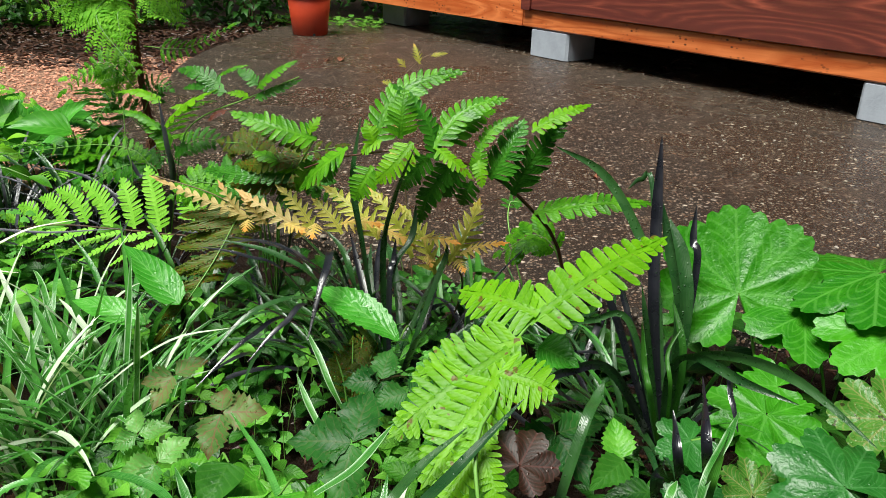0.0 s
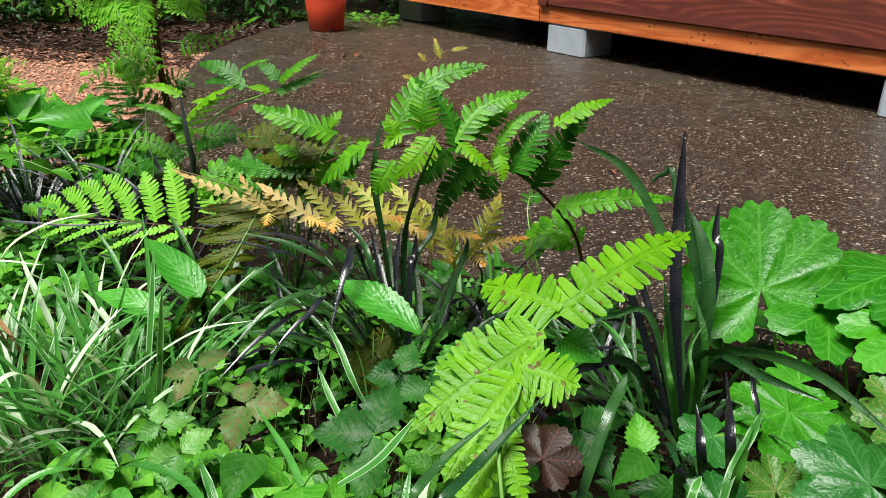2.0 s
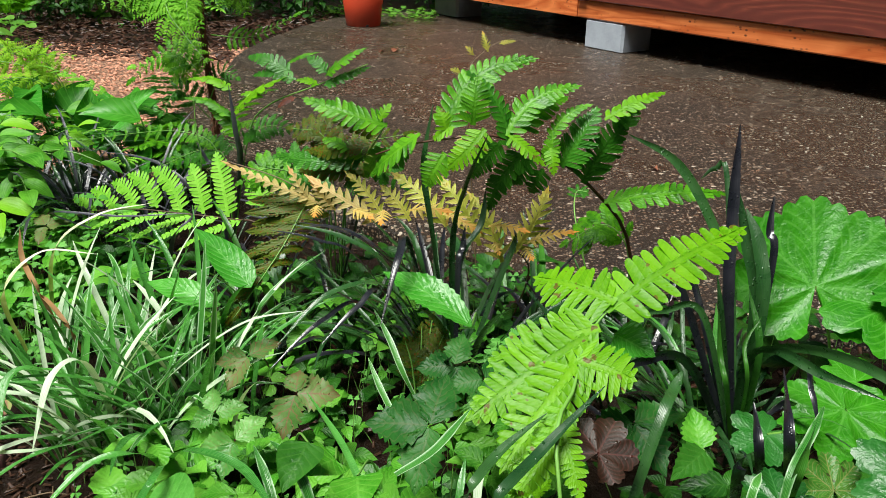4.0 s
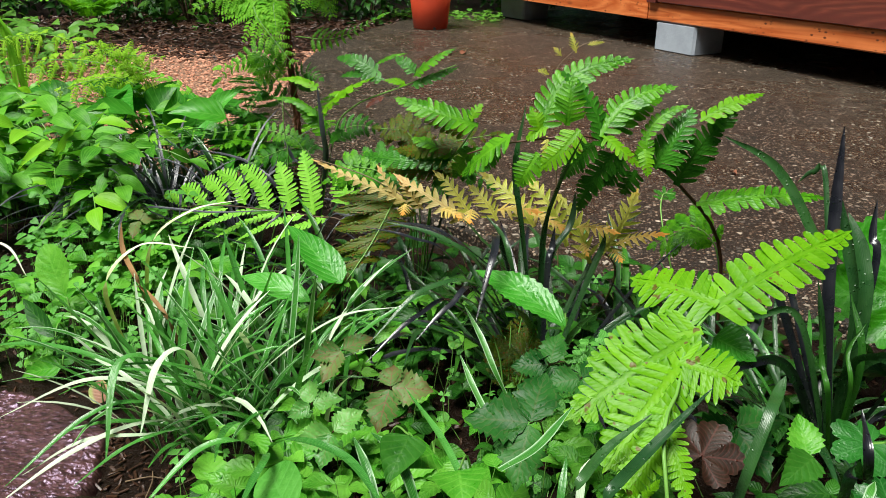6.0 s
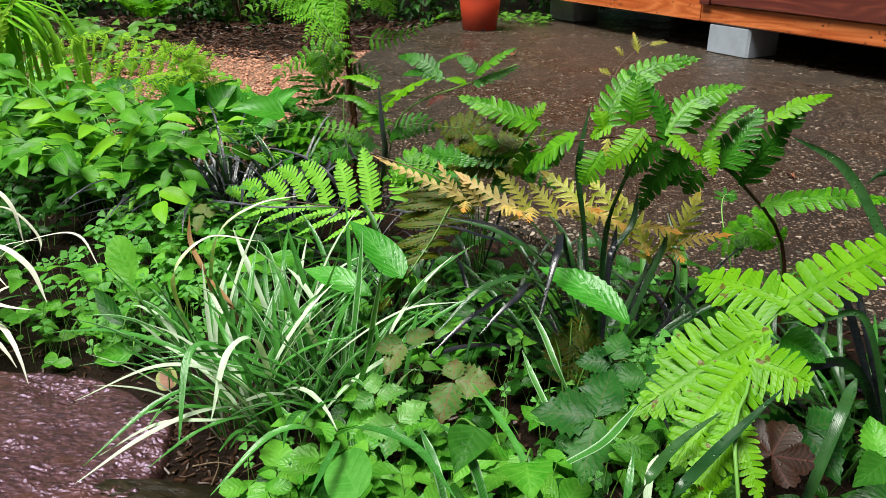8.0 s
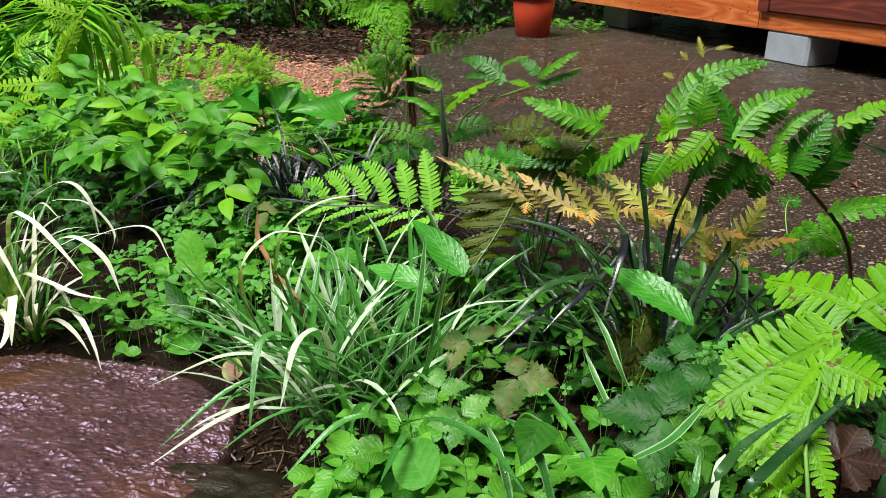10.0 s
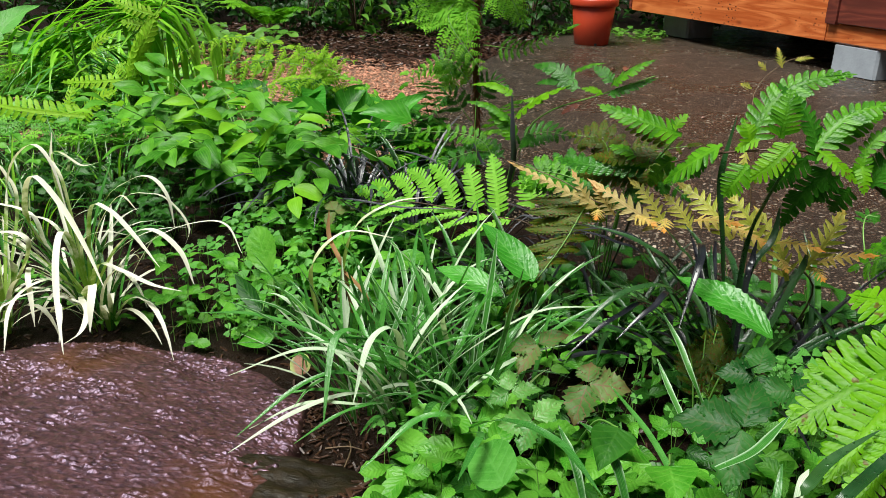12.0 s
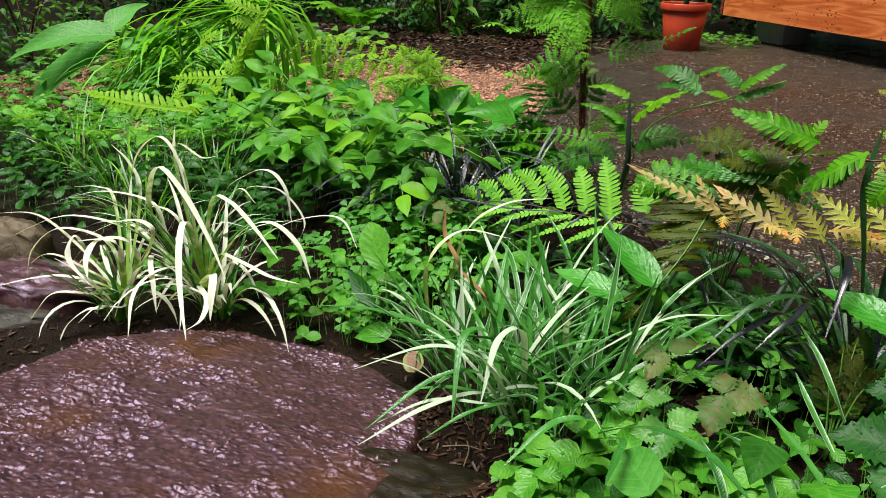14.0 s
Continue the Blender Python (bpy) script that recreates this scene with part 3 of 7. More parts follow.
def frond(plant, line_pts, width, pairs, normal, mat, stalk="stalk_green", bare=0.25, shape="lance", lobes=8, angle=70, lobe_w=0.22, sides=(-1, 1),
          droop=0.15, thick=0.0018, label="", n_line=24, full=0.84, joined=False, bend=0.08, lean=58):
    """An arching frond: a stalk, and pinnae in pairs. normal: the way its upper side faces, one for all, or None to follow the arch."""
    line = curve(line_pts, n_line)
    tan = tangents(line)
    st = part("frond", tube(Mesh(), line, thick, thick * 0.4, 5), stalk, plant, label)
    every = Mesh()
    for i in range(pairs):
        k = (i + 0.5) / pairs
        pos = bare + (1 - bare) * k
        x = pos * n_line
        j = min(int(x), n_line - 1)
        p = line[j].lerp(line[j + 1], x - j)
        t = tan[j]
        nn = Vector(normal) if normal is not None else UP - t * t.z
        nn = (nn - t * nn.dot(t)).normalized()
        s = t.cross(nn)
        if shape == "lance":
            prof = max(0.12, math.sin(math.pi * (0.18 + 0.82 * k)) ** 0.8)
        elif shape == "tri":
            prof = 1.0 - 0.9 * k
        else:
            prof = min(1.0, (1 - k) * 2.2 + 0.08)
        for side in sides:
            ll = width * 0.5 * prof * rnd.uniform(0.9, 1.08)
            an = radians(angle - 18 * k + rnd.uniform(-5, 5))
            ax = (s * side * math.sin(an) + t * math.cos(an) - nn * droop * rnd.uniform(0.6, 1.4)).normalized()
            m = every if joined else Mesh()
            pinna(m, p, p + ax * ll, max(0.006, ll * lobe_w * 2), nn, max(4, int(lobes * (0.45 + 0.55 * prof))), bend, lean, full)
            if not joined:
                part("pinna", m, mat, st)
    tip = line[-1] - line[-3]
    m = every if joined else Mesh()
    pinna(m, line[-2], line[-1] + tip * 0.6, max(0.006, width * 0.12), nn, 5)
    part("pinnae" if joined else "pinna", m, mat, st)
    return st


def lacy(plant, line_pts, width, pairs, normal, mat, bare=0.2, per=9, angle=66, droop=0.2, thick=0.0014, shape="tri", small=0.5, label=""):
    """A twice-cut frond: every pinna is a thin rib set with small leaflets, which shrink towards its tip."""
    n_line = 20
    line = curve(line_pts, n_line)
    tan = tangents(line)
    st = part("frond", tube(Mesh(), line, thick, thick * 0.4, 5), "stalk_green", plant, label)
    for i in range(pairs):
        k = (i + 0.5) / pairs
        x = (bare + (1 - bare) * k) * n_line
        j = min(int(x), n_line - 1)
        p, t = line[j].lerp(line[j + 1], x - j), tan[j]
        nn = Vector(normal)
        nn = (nn - t * nn.dot(t)).normalized()
        s = t.cross(nn)
        prof = 1.0 - 0.88 * k if shape == "tri" else min(1.0, 0.35 + 2.0 * k, (1 - k) * 2.4 + 0.1)
        for side in (-1, 1):
            ll = width * 0.5 * prof * rnd.uniform(0.88, 1.1)
            an = radians(angle - 16 * k + rnd.uniform(-6, 6))
            ax = (s * side * math.sin(an) + t * math.cos(an) - nn * droop * rnd.uniform(0.5, 1.4) - UP * droop * 0.3).normalized()
            rib = [p + ax * ll * q - nn * (droop * 0.35 * ll * q * q) for q in (0.0, 0.25, 0.5, 0.75, 1.0)]
            m = tube(Mesh(), rib, 0.0006, 0.0003, 3)
            cross = ax.cross(nn).normalized()
            num = max(3, int(per * (0.4 + 0.6 * prof)))
            for g in range(num):
                q = (g + 0.6) / num
                c = p + ax * ll * q - nn * (droop * 0.35 * ll * q * q)
                size = max(0.003, ll * small * (1 - 0.75 * q) * rnd.uniform(0.85, 1.1))
                for w in (-1, 1):
                    d = (cross * w * 0.85 + ax * 0.5 - nn * rnd.uniform(-0.1, 0.35)).normalized()
                    broad(m, c, c + d * size, max(0.0018, min(size * 0.45, ll / num * 0.8)), nn, "lance", 0.1, 0.12, rows_n=4, cols=2)
            part("pinna", m, mat, st)
    return st


def leaflet(plant, parent, a, b, width, normal, lobes, mat, **kw):
    return part("pinna", pinna(Mesh(), a, b, width, normal, lobes, **kw), mat, parent)


# ---- ground, slab, chips ----
def uneven(x, y):
    return 0.022 * noise.noise((x * 2.3, y * 2.3, 0.3)) + 0.008 * noise.noise((x * 11, y * 11, 4.0))


SOIL = -0.045


def ground_z(x, y):
    d = math.hypot((x + 1.15) / 0.75, (y - 0.85) / 0.5)
    return SOIL + uneven(x, y) - 0.06 * max(0.0, 1 - d * d) ** 0.5 if d < 1 else SOIL + uneven(x, y)


def build_ground():
    m = Mesh()
    near = [i * 0.04 for i in range(-75, 41)]
    xs = [-60, -25, -12, -7, -5, -4, -3.5, *near, 1.8, 2.2, 3, 5, 9, 20, 60]
    ys = [-40, -15, -6, -3, -1.5, -0.8, *[i * 0.04 for i in range(-10, 66)], 2.8, 3.2, 3.8, 4.6, 5.5, 7, 9, 14, 30, 80]
    rows = [[m.vert((x, y, ground_z(x, y)), x, y) for x in xs] for y in ys]
    m.grid(rows)
    return whole("ground", m, "soil", "dark wet garden soil with leaf mould", "soil", kind="structure")


build_ground()

SLAB = [(5.0, 0.75), (2.2, 1.0), (1.2, 1.14), (0.44, 1.29), (0.17, 1.375), (0.01, 1.45), (-0.24, 1.6), (-0.38, 1.66), (-0.62, 1.78), (-0.95, 2.0), (-1.1, 2.28),
        (-1.08, 2.75), (-1.17, 3.2), (-1.28, 3.75), (-1.28, 4.4), (-1.15, 5.2), (-0.75, 5.75), (1.5, 8.2), (6.0, 8.5)]


def build_slab():
    m = Mesh()
    rim = curve([(x, y, 0) for x, y in SLAB] , 120)
    n = len(rim)
    c = Vector((1.5, 4.0, 0))
    tops, rounds, foots = [], [], []
    for i, p in enumerate(rim):
        inw = (c - p).normalized()
        rag = 0.006 * noise.noise((p.x * 9, p.y * 9, 2))
        tops.append(m.vert(p + inw * (0.014 + rag), p.x, p.y))
        rounds.append(m.vert(p + inw * rag + Vector((0, 0, -0.012)), p.x, p.y))
        foots.append(m.vert(p + inw * rag * 2 + Vector((0, 0, -0.13)), p.x, p.y))
    m.grid([foots, rounds, tops], True)
    m.face(*tops)
    return whole("concrete_slab", m, "slab", "wet brown-grey exposed aggregate concrete slab", "slab", kind="structure", smooth=False)


build_slab()


def inside_slab(x, y, grow=0.0):
    pts, hit = SLAB, False
    for (x0, y0), (x1, y1) in zip(pts, pts[1:] + pts[:1]):
        if (y0 > y) != (y1 > y) and x + grow < (x1 - x0) * (y - y0) / (y1 - y0) + x0:
            hit = not hit
    return hit


def flake(m, p, size, flat=0.25, long=1.8):
    """A small angular chip or crumb."""
    rot = Euler((rnd.uniform(-0.4, 0.4), rnd.uniform(-0.4, 0.4), rnd.uniform(0, 6.3))).to_matrix()
    pts = []
    for x, y, z in ((-1, -0.6, -1), (1, -0.5, -1), (0.9, 0.6, -1), (-0.8, 0.5, -1), (-0.7, -0.4, 1), (0.8, -0.5, 1), (0.7, 0.4, 1), (-0.9, 0.4, 1)):
        q = Vector((x * long * rnd.uniform(0.7, 1.2), y * rnd.uniform(0.7, 1.2), z * flat * rnd.uniform(0.6, 1.2))) * size * 0.5
        pts.append(m.vert(Vector(p) + rot @ q, rnd.random(), rnd.random()))
    a, b, c, d, e, f, g, h = pts
    for q in ((e, f, g, h), (a, b, f, e), (b, c, g, f), (c, d, h, g), (d, a, e, h)):
        m.face(*q)


def scatter(name, count, box, size, mat, label, category, keep=None, flat=0.25, long=1.8, lift=0.0, ground=None):
    m = Mesh()
    made = 0
    for _ in range(count * 4):
        if made >= count:
            break
        x, y = rnd.uniform(box[0], box[2]), rnd.uniform(box[1], box[3])
        if keep and not keep(x, y):
            continue
        z = ground if ground is not None else ground_z(x, y)
        flake(m, (x, y, z + lift + rnd.uniform(0, size * 0.25)), size * rnd.uniform(0.5, 1.6), flat, long)
        made += 1
    return whole(name, m, mat, label, category, kind="stuff", smooth=False)


def chips_here(x, y):
    if inside_slab(x, y, -0.05):
        return False
    far = 3.95 + 0.2 * noise.noise((x * 1.5, 0, 0)) + 0.1 * (x + 1.5)
    return y < far and x > -3.4


def build_chip_bed():
    m = Mesh()
    rows = []
    for j in range(34, 84):
        row = []
        for i in range(-74, -16):
            x, y = i * 0.05, j * 0.05
            rim = min(x + 3.45, y - 1.95, 3.98 - y + 0.1 * (x + 1.5)) + 0.25 * noise.noise((x * 2.1, y * 2.1, 5.0)) + 0.08 * noise.noise((x * 8, y * 8, 1.0))
            row.append(m.vert((x, y, -0.018 + 0.3 * uneven(x, y) + min(0.0, rim) * 0.6), x, y))
        rows.append(row)
    m.grid(rows)
    return whole("wood_chip_path", m, "chip_bed", "pinkish wet wood chip path beside the slab", "path", kind="structure")


def chip_bed_mat():
    m = Nodes("wood_chip_bed")
    pos = m.world_pos()
    c = m.node("ShaderNodeSeparateColor", Color=m.voronoi(m.world_pos((1, 1.7, 1)), 75.0, out="Color"))
    d = m.voronoi(m.world_pos((1, 1.7, 1)), 75.0)
    n = m.noise(pos, 3.0, 3.0)
    col = m.mix(c.outputs[0], (0.22, 0.09, 0.045), (0.5, 0.27, 0.16))
    col = m.mix(m.step(d, 0.35, 0.7), col, (0.07, 0.03, 0.016))
    return m.surface(m.principled(Base_Color=col, Roughness=0.6, Normal=m.bump(m.math("SUBTRACT", 1.0, d), 0.8, 0.01)))


M["chip_bed"] = chip_bed_mat()
build_chip_bed()
scatter("wood_chips", 7000, (-3.3, 1.9, -0.95, 4.9), 0.011, "chip", "loose pinkish-brown wood chips", "wood chips", chips_here, 0.35, 1.3, 0.004, -0.018)
scatter("dark_litter", 3800, (-3.4, 3.5, -1.0, 5.6), 0.02, "litter", "dark fallen leaf litter below the shrubs", "leaf litter", lambda x, y: not inside_slab(x, y), 0.2, 1.7, 0.02, -0.02)
scatter("soil_crumbs", 4200, (-1.7, 0.35, 0.7, 1.7), 0.0065, "litter", "dark wet bark crumbs and leaf mould", "mulch", lambda x, y: not inside_slab(x, y), 0.3, 1.9, 0.002)
scatter("bark_bits", 1300, (-0.66, 0.45, -0.15, 0.92), 0.0052, "litter", "wet brown bark bits and leaf scraps on the soil", "mulch", lambda x, y: not inside_slab(x, y), 0.2, 2.4, 0.004)
scatter("slab_pebbles", 2200, (-1.2, 1.3, 2.8, 5.0), 0.006, "pebble", "pale pebbles showing in the concrete", "pebbles", lambda x, y: inside_slab(x, y, 0.02), 0.5, 1.2, -0.0005, 0.0)
scatter("edge_pebbles", 160, (-0.6, 1.1, 1.0, 1.75), 0.009, "pebble", "small pale pebbles along the slab edge", "pebbles", lambda x, y: inside_slab(x, y) and not inside_slab(x, y - 0.07), 0.6, 1.2, 0.001, 0.0)


# ---- rocks ----
def rock(name, centre, size, mat, label, seed, turn=0.0, flat_top=0.55, bumps=0.05, fine=0.012, n=56, dip=0.0):
    m = Mesh()
    rows = []
    sx, sy, sz = size
    for i in range(n // 2 + 1):
        th = math.pi * i / (n // 2)
        row = []
        for j in range(n):
            ph = math.tau * j / n
            x, y, z = math.sin(th) * math.cos(ph), math.sin(th) * math.sin(ph), math.cos(th)
            k = (abs(x) ** 3.2 + abs(y) ** 3.2) ** (1 / 3.2)
            h = math.hypot(x, y)
            if k > 1e-6:
                x, y = x * (h / k) ** 0.7, y * (h / k) ** 0.7
            z = math.copysign(abs(z) ** flat_top, z)
            q = Vector((x * 2.0 + seed, y * 2.0, z * 1.3))
            b = 1 + bumps * 2 * noise.noise(q) + bumps * noise.noise(q * 2.7)
            p = Vector((x * sx * b, y * sy * b, z * sz * (1 + bumps * 2.0 * noise.noise(q * 1.6))))
            p += Vector((0, 0, 1)) * fine * (noise.noise(Vector((p.x * 17, p.y * 24, seed))) + 0.7 * noise.noise(Vector((p.x * 42, p.y * 58, seed))) + 0.35 * noise.noise(Vector((p.x * 110, p.y * 130, seed))))
            ca, sa = math.cos(radians(turn)), math.sin(radians(turn))
            w = Vector((p.x * ca - p.y * sa, p.x * sa + p.y * ca, p.z))
            row.append(m.vert(Vector(centre) + w + UP * (dip * w.y), j / n, i / n))
        rows.append(row)
    m.grid(rows, True)
    return whole(name, m, mat, label, "rock", centre)


def ease(lo, hi, v):
    k = min(1.0, max(0.0, (v - lo) / (hi - lo)))
    return k * k * (3 - 2 * k)


def flat_rock(centre, sx, sy, high, turn, dip, nu=520, nv=420):
    """A slab-like rock: a rough, gently rounded top and a rim that turns down into the soil."""
    m = Mesh()
    c = Vector(centre)
    ca, sa = math.cos(radians(turn)), math.sin(radians(turn))
    rows = []
    for j in range(nv + 1):
        row = []
        for i in range(nu + 1):
            u, v = i / nu * 2 - 1, j / nv * 2 - 1
            x, y = u * math.sqrt(1 - 0.44 * v * v), v * math.sqrt(1 - 0.44 * u * u)
            r = max(abs(u), abs(v))
            ang = math.atan2(y, x)
            rag = 1 + 0.05 * noise.noise((math.cos(ang) * 1.6, math.sin(ang) * 1.6, 3.0)) + 0.02 * noise.noise((math.cos(ang) * 6, math.sin(ang) * 6, 8.0))
            q = Vector((x * sx * rag, y * sy * rag, 0))
            k = max(0.0, (r - 0.9) / 0.1)
            low = high * 1.6 * k ** 2.2 + 0.012 * max(0.0, r - 0.55) ** 2
            a, b = q.x, q.y
            wild = 0.20 + 0.34 * ease(-0.25, 0.3, noise.noise((a * 9.0 + 3.0, b * 13.0, 7.0)) + 0.5 * noise.noise((a * 25.0, b * 38.0, 2.0)) - 0.2 * u)
            pits = 0.010 * noise.noise((a * 5, b * 7, 1.0))
            for k, (fq, amp) in enumerate(((9, 0.0130), (23, 0.0075), (47, 0.0055), (97, 0.0055), (190, 0.0040))):
                g = noise.noise((a * fq * 0.8 + k * 5.1, b * fq * 1.8, k * 2.3))
                pits += amp * wild * (g if k < 2 else min(g, 0.0) * 1.9)
            w = Vector((a * ca - b * sa, a * sa + b * ca, 0))
            row.append(m.vert(c + w + UP * (pits * (1 - 0.5 * k) - low + dip * w.y), u, v))
        rows.append(row)
    m.grid(rows)
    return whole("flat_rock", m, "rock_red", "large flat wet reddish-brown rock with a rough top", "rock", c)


flat_rock((-0.90, 0.575, -0.047), 0.365, 0.41, 0.09, 0, -0.1)
rock("low_rock", (-0.555, 0.647, -0.1), (0.19, 0.085, 0.045), "rock_green", "low dark olive-brown wet rock in the soil", 8.4, 8, 0.4, 0.06, 0.004, 150)
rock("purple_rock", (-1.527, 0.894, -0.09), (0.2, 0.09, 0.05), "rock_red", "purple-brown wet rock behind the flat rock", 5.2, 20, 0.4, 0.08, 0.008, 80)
rock("tan_rock", (-1.67, 0.97, -0.05), (0.10, 0.07, 0.065), "rock_tan", "small pale tan rounded rock", 1.7, 0, 0.7, 0.06, 0.006, 60)
rock("brown_rock", (-1.6, 0.82, -0.125), (0.22, 0.12, 0.05), "rock_green", "small wet brown rock beside the large one", 6.9, 30, 0.4, 0.08, 0.008, 70)

# ---- the wooden shed on its piers ----
A = Vector((0.363, 4.305, 0))
ALONG = Vector((0.6453, -0.7639, 0))
BACK = Vector((0.7639, 0.6453, 0))


def shed_box(m, s0, s1, b0, b1, z0, z1, bev=0.004):
    """A board with eased edges, in the shed's own directions."""
    rows = []
    for b, z, ib, iz in ((b0, z0, 1, 1), (b0, z1, 1, -1), (b1, z1, -1, -1), (b1, z0, -1, 1)):
        for db, dz in ((0, bev), (bev, 0)) if (ib, iz) in ((1, -1), (-1, 1)) else ((bev, 0), (0, bev)):
            rows.append((b + ib * db, z + iz * dz))
    ends = []
    for s, e in ((s0, bev), (s0 + bev, 0), (s1 - bev, 0), (s1, bev)):
        cb, cz = (b0 + b1) / 2, (z0 + z1) / 2
        ends.append([m.vert((s, -(b + (cb - b) * e * 4), z + (cz - z) * e * 4), s, z) for b, z in rows])
    m.grid(ends, True)
    m.face(*ends[0][::-1]), m.face(*ends[-1])
    return m


def shed_part(name, m, mat, parent, label=""):
    ob = new(name, solid(name, m, mat, (0, 0, 0), False))
    ob.parent = parent
    return tagged(ob, label)


def build_shed():
    ob = new("garden_shed")
    ob.matrix_world = Matrix((( *ALONG, 0), (*(-BACK), 0), (0, 0, 1, 0), (0, 0, 0, 1))).transposed()
    ob.location = A
    tagged(ob, "orange and dark red stained wooden shed raised on blocks", "shed")
    shed_part("sill_beam", shed_box(Mesh(), -1.76, 4.2, 0.0, 0.10, 0.142, 0.232, 0.006), "orange_wood", ob, "orange varnished sill beam with dark specks")
    shed_part("sill_beam", shed_box(Mesh(), -1.76, -1.66, 0.10, 2.4, 0.142, 0.232, 0.006), "orange_wood", ob, "orange varnished sill beam")
    shed_part("rim_board", shed_box(Mesh(), -1.755, -0.055, -0.006, -0.001, 0.144, 0.47, 0.002), "orange_wood", ob, "wide orange varnished board")
    shed_part("corner_trim", shed_box(Mesh(), -1.785, -1.762, -0.01, 0.06, 0.15, 2.2, 0.003), "red_wood", ob)
    shed_part("panel_trim", shed_box(Mesh(), -0.05, 0.015, -0.028, 0.05, 0.228, 2.2, 0.003), "red_wood", ob)
    for k in range(9):
        shed_part("wall_board", shed_box(Mesh(), 0.018, 4.2, -0.018, 0.03, 0.234 + k * 0.22, 0.234 + k * 0.22 + 0.217, 0.003), "red_wood", ob)
    for k in range(8):
        shed_part("wall_board", shed_box(Mesh(), -1.76, -0.055, 0.014, 0.05, 0.474 + k * 0.22, 0.474 + k * 0.22 + 0.217, 0.003), "red_wood", ob)
    shed_part("floor_deck", shed_box(Mesh(), -1.65, 4.2, 0.105, 2.4, 0.235, 0.27, 0.003), "orange_wood", ob)
    shed_part("side_wall", shed_box(Mesh(), -1.755, -1.70, 0.06, 2.4, 0.236, 2.2, 0.003), "red_wood", ob)
    # carried down to the slab, unseen, to keep light from under the floor
    shed_part("back_wall", shed_box(Mesh(), -1.70, 4.2, 2.34, 2.4, 0.004, 2.2, 0.003), "red_wood", ob)
    # added unseen board that closes the far end against light
    shed_part("light_stop_board", shed_box(Mesh(), 4.15, 4.2, 0.1, 2.33, 0.004, 0.23, 0.003), "red_wood", ob)
    shed_part("roof", shed_box(Mesh(), -2.0, 4.5, -0.3, 2.7, 2.2, 2.3, 0.01), "red_wood", ob)
    return ob


build_shed()


def build_piers():
    for k, s in enumerate((-1.58, 0.0, 1.735, 3.3)):
        for b in (0.13 if k == 0 else 0.004, 1.2, 2.1):
            m = Mesh()
            w, d, h, e = 0.27, 0.2, 0.139, 0.012
            rows = []
            for z, i in ((0.0, e), (0.004, 0.0), (h - 0.006, 0.0), (h, 0.006)):
                rows.append([m.vert(A + ALONG * (s + x) + BACK * (b + y) + UP * z, x, z)
                             for x, y in ((i + e, i), (w - i - e, i), (w - i, i + e), (w - i, d - i), (i, d - i), (i, i + e))])
            m.grid(rows, True)
            m.face(*rows[-1])
            whole("foundation_block", m, "pier", "pale grey concrete block under the shed beam", "concrete block", A + ALONG * s + BACK * b, "blocks under the shed", smooth=False)


build_piers()


# ---- the red pot ----
def ring_solid(profile, centre, n=40):
    m = Mesh()
    rows = [[m.vert(Vector(centre) + Vector((r * math.cos(k * math.tau / n), r * math.sin(k * math.tau / n), z)), k / n, z) for k in range(n)] for r, z in profile]
    m.grid(rows, True)
    return m


def build_pot():
    c = Vector((-0.90, 4.86, 0.0))
    pot = thing("plant_pot", c, "tall red plastic plant pot standing on the slab", "plant pot")
    part("body", ring_solid([(0.0, 0.004), (0.08, 0.004), (0.096, 0.0), (0.101, 0.004), (0.128, 0.225), (0.124, 0.228), (0.0, 0.20)], c), "pot", pot)
    part("rim", ring_solid([(0.127, 0.222), (0.139, 0.222), (0.141, 0.228), (0.143, 0.258), (0.140, 0.262), (0.134, 0.262), (0.130, 0.255), (0.126, 0.22)], c), "pot", pot)
    part("potting_soil", ring_solid([(0.129, 0.235), (0.07, 0.242), (0.0, 0.245)], c), "soil", pot)
    # flat dark discs on the wall, painted as the shade inside drain holes
    for k in range(4):
        a = k * math.tau / 4 - 1.15
        m = Mesh()
        q = c + Vector((math.cos(a) * 0.1005, math.sin(a) * 0.1005, 0.008))
        s = Vector((-math.sin(a), math.cos(a), 0))
        r = [m.vert(q + s * 0.009 * math.cos(i * math.tau / 10) + UP * 0.008 * math.sin(i * math.tau / 10) + Vector((math.cos(a), math.sin(a), 0)) * 0.002) for i in range(10)]
        m.face(*r)
        part("drain_hole", m, "hole_shade", pot)
    plant = thing("potted_shrub", c + Vector((0, 0, 0.245)), "dark green leafy shrub growing in the red pot", "shrub")
    for k in range(7):
        az = k * 51 + 20
        line = arch(c + Vector((0.01 * math.cos(k), 0.01 * math.sin(k), 0.243)), az, 85, 40, 0.32, 8)
        st = part("stem", tube(Mesh(), line, 0.004, 0.002), "stalk_brown", plant)
        for i in (1, 2, 3, 4, 5, 6, 7, 8):
            a2 = radians(az + rnd.uniform(-90, 90))
            d = Vector((math.cos(a2), math.sin(a2), rnd.uniform(-0.2, 0.4))).normalized()
            part("leaf", broad(Mesh(), line[i], line[i] + d * rnd.uniform(0.05, 0.09), 0.03, UP), "hedge_leaf", st)


build_pot()


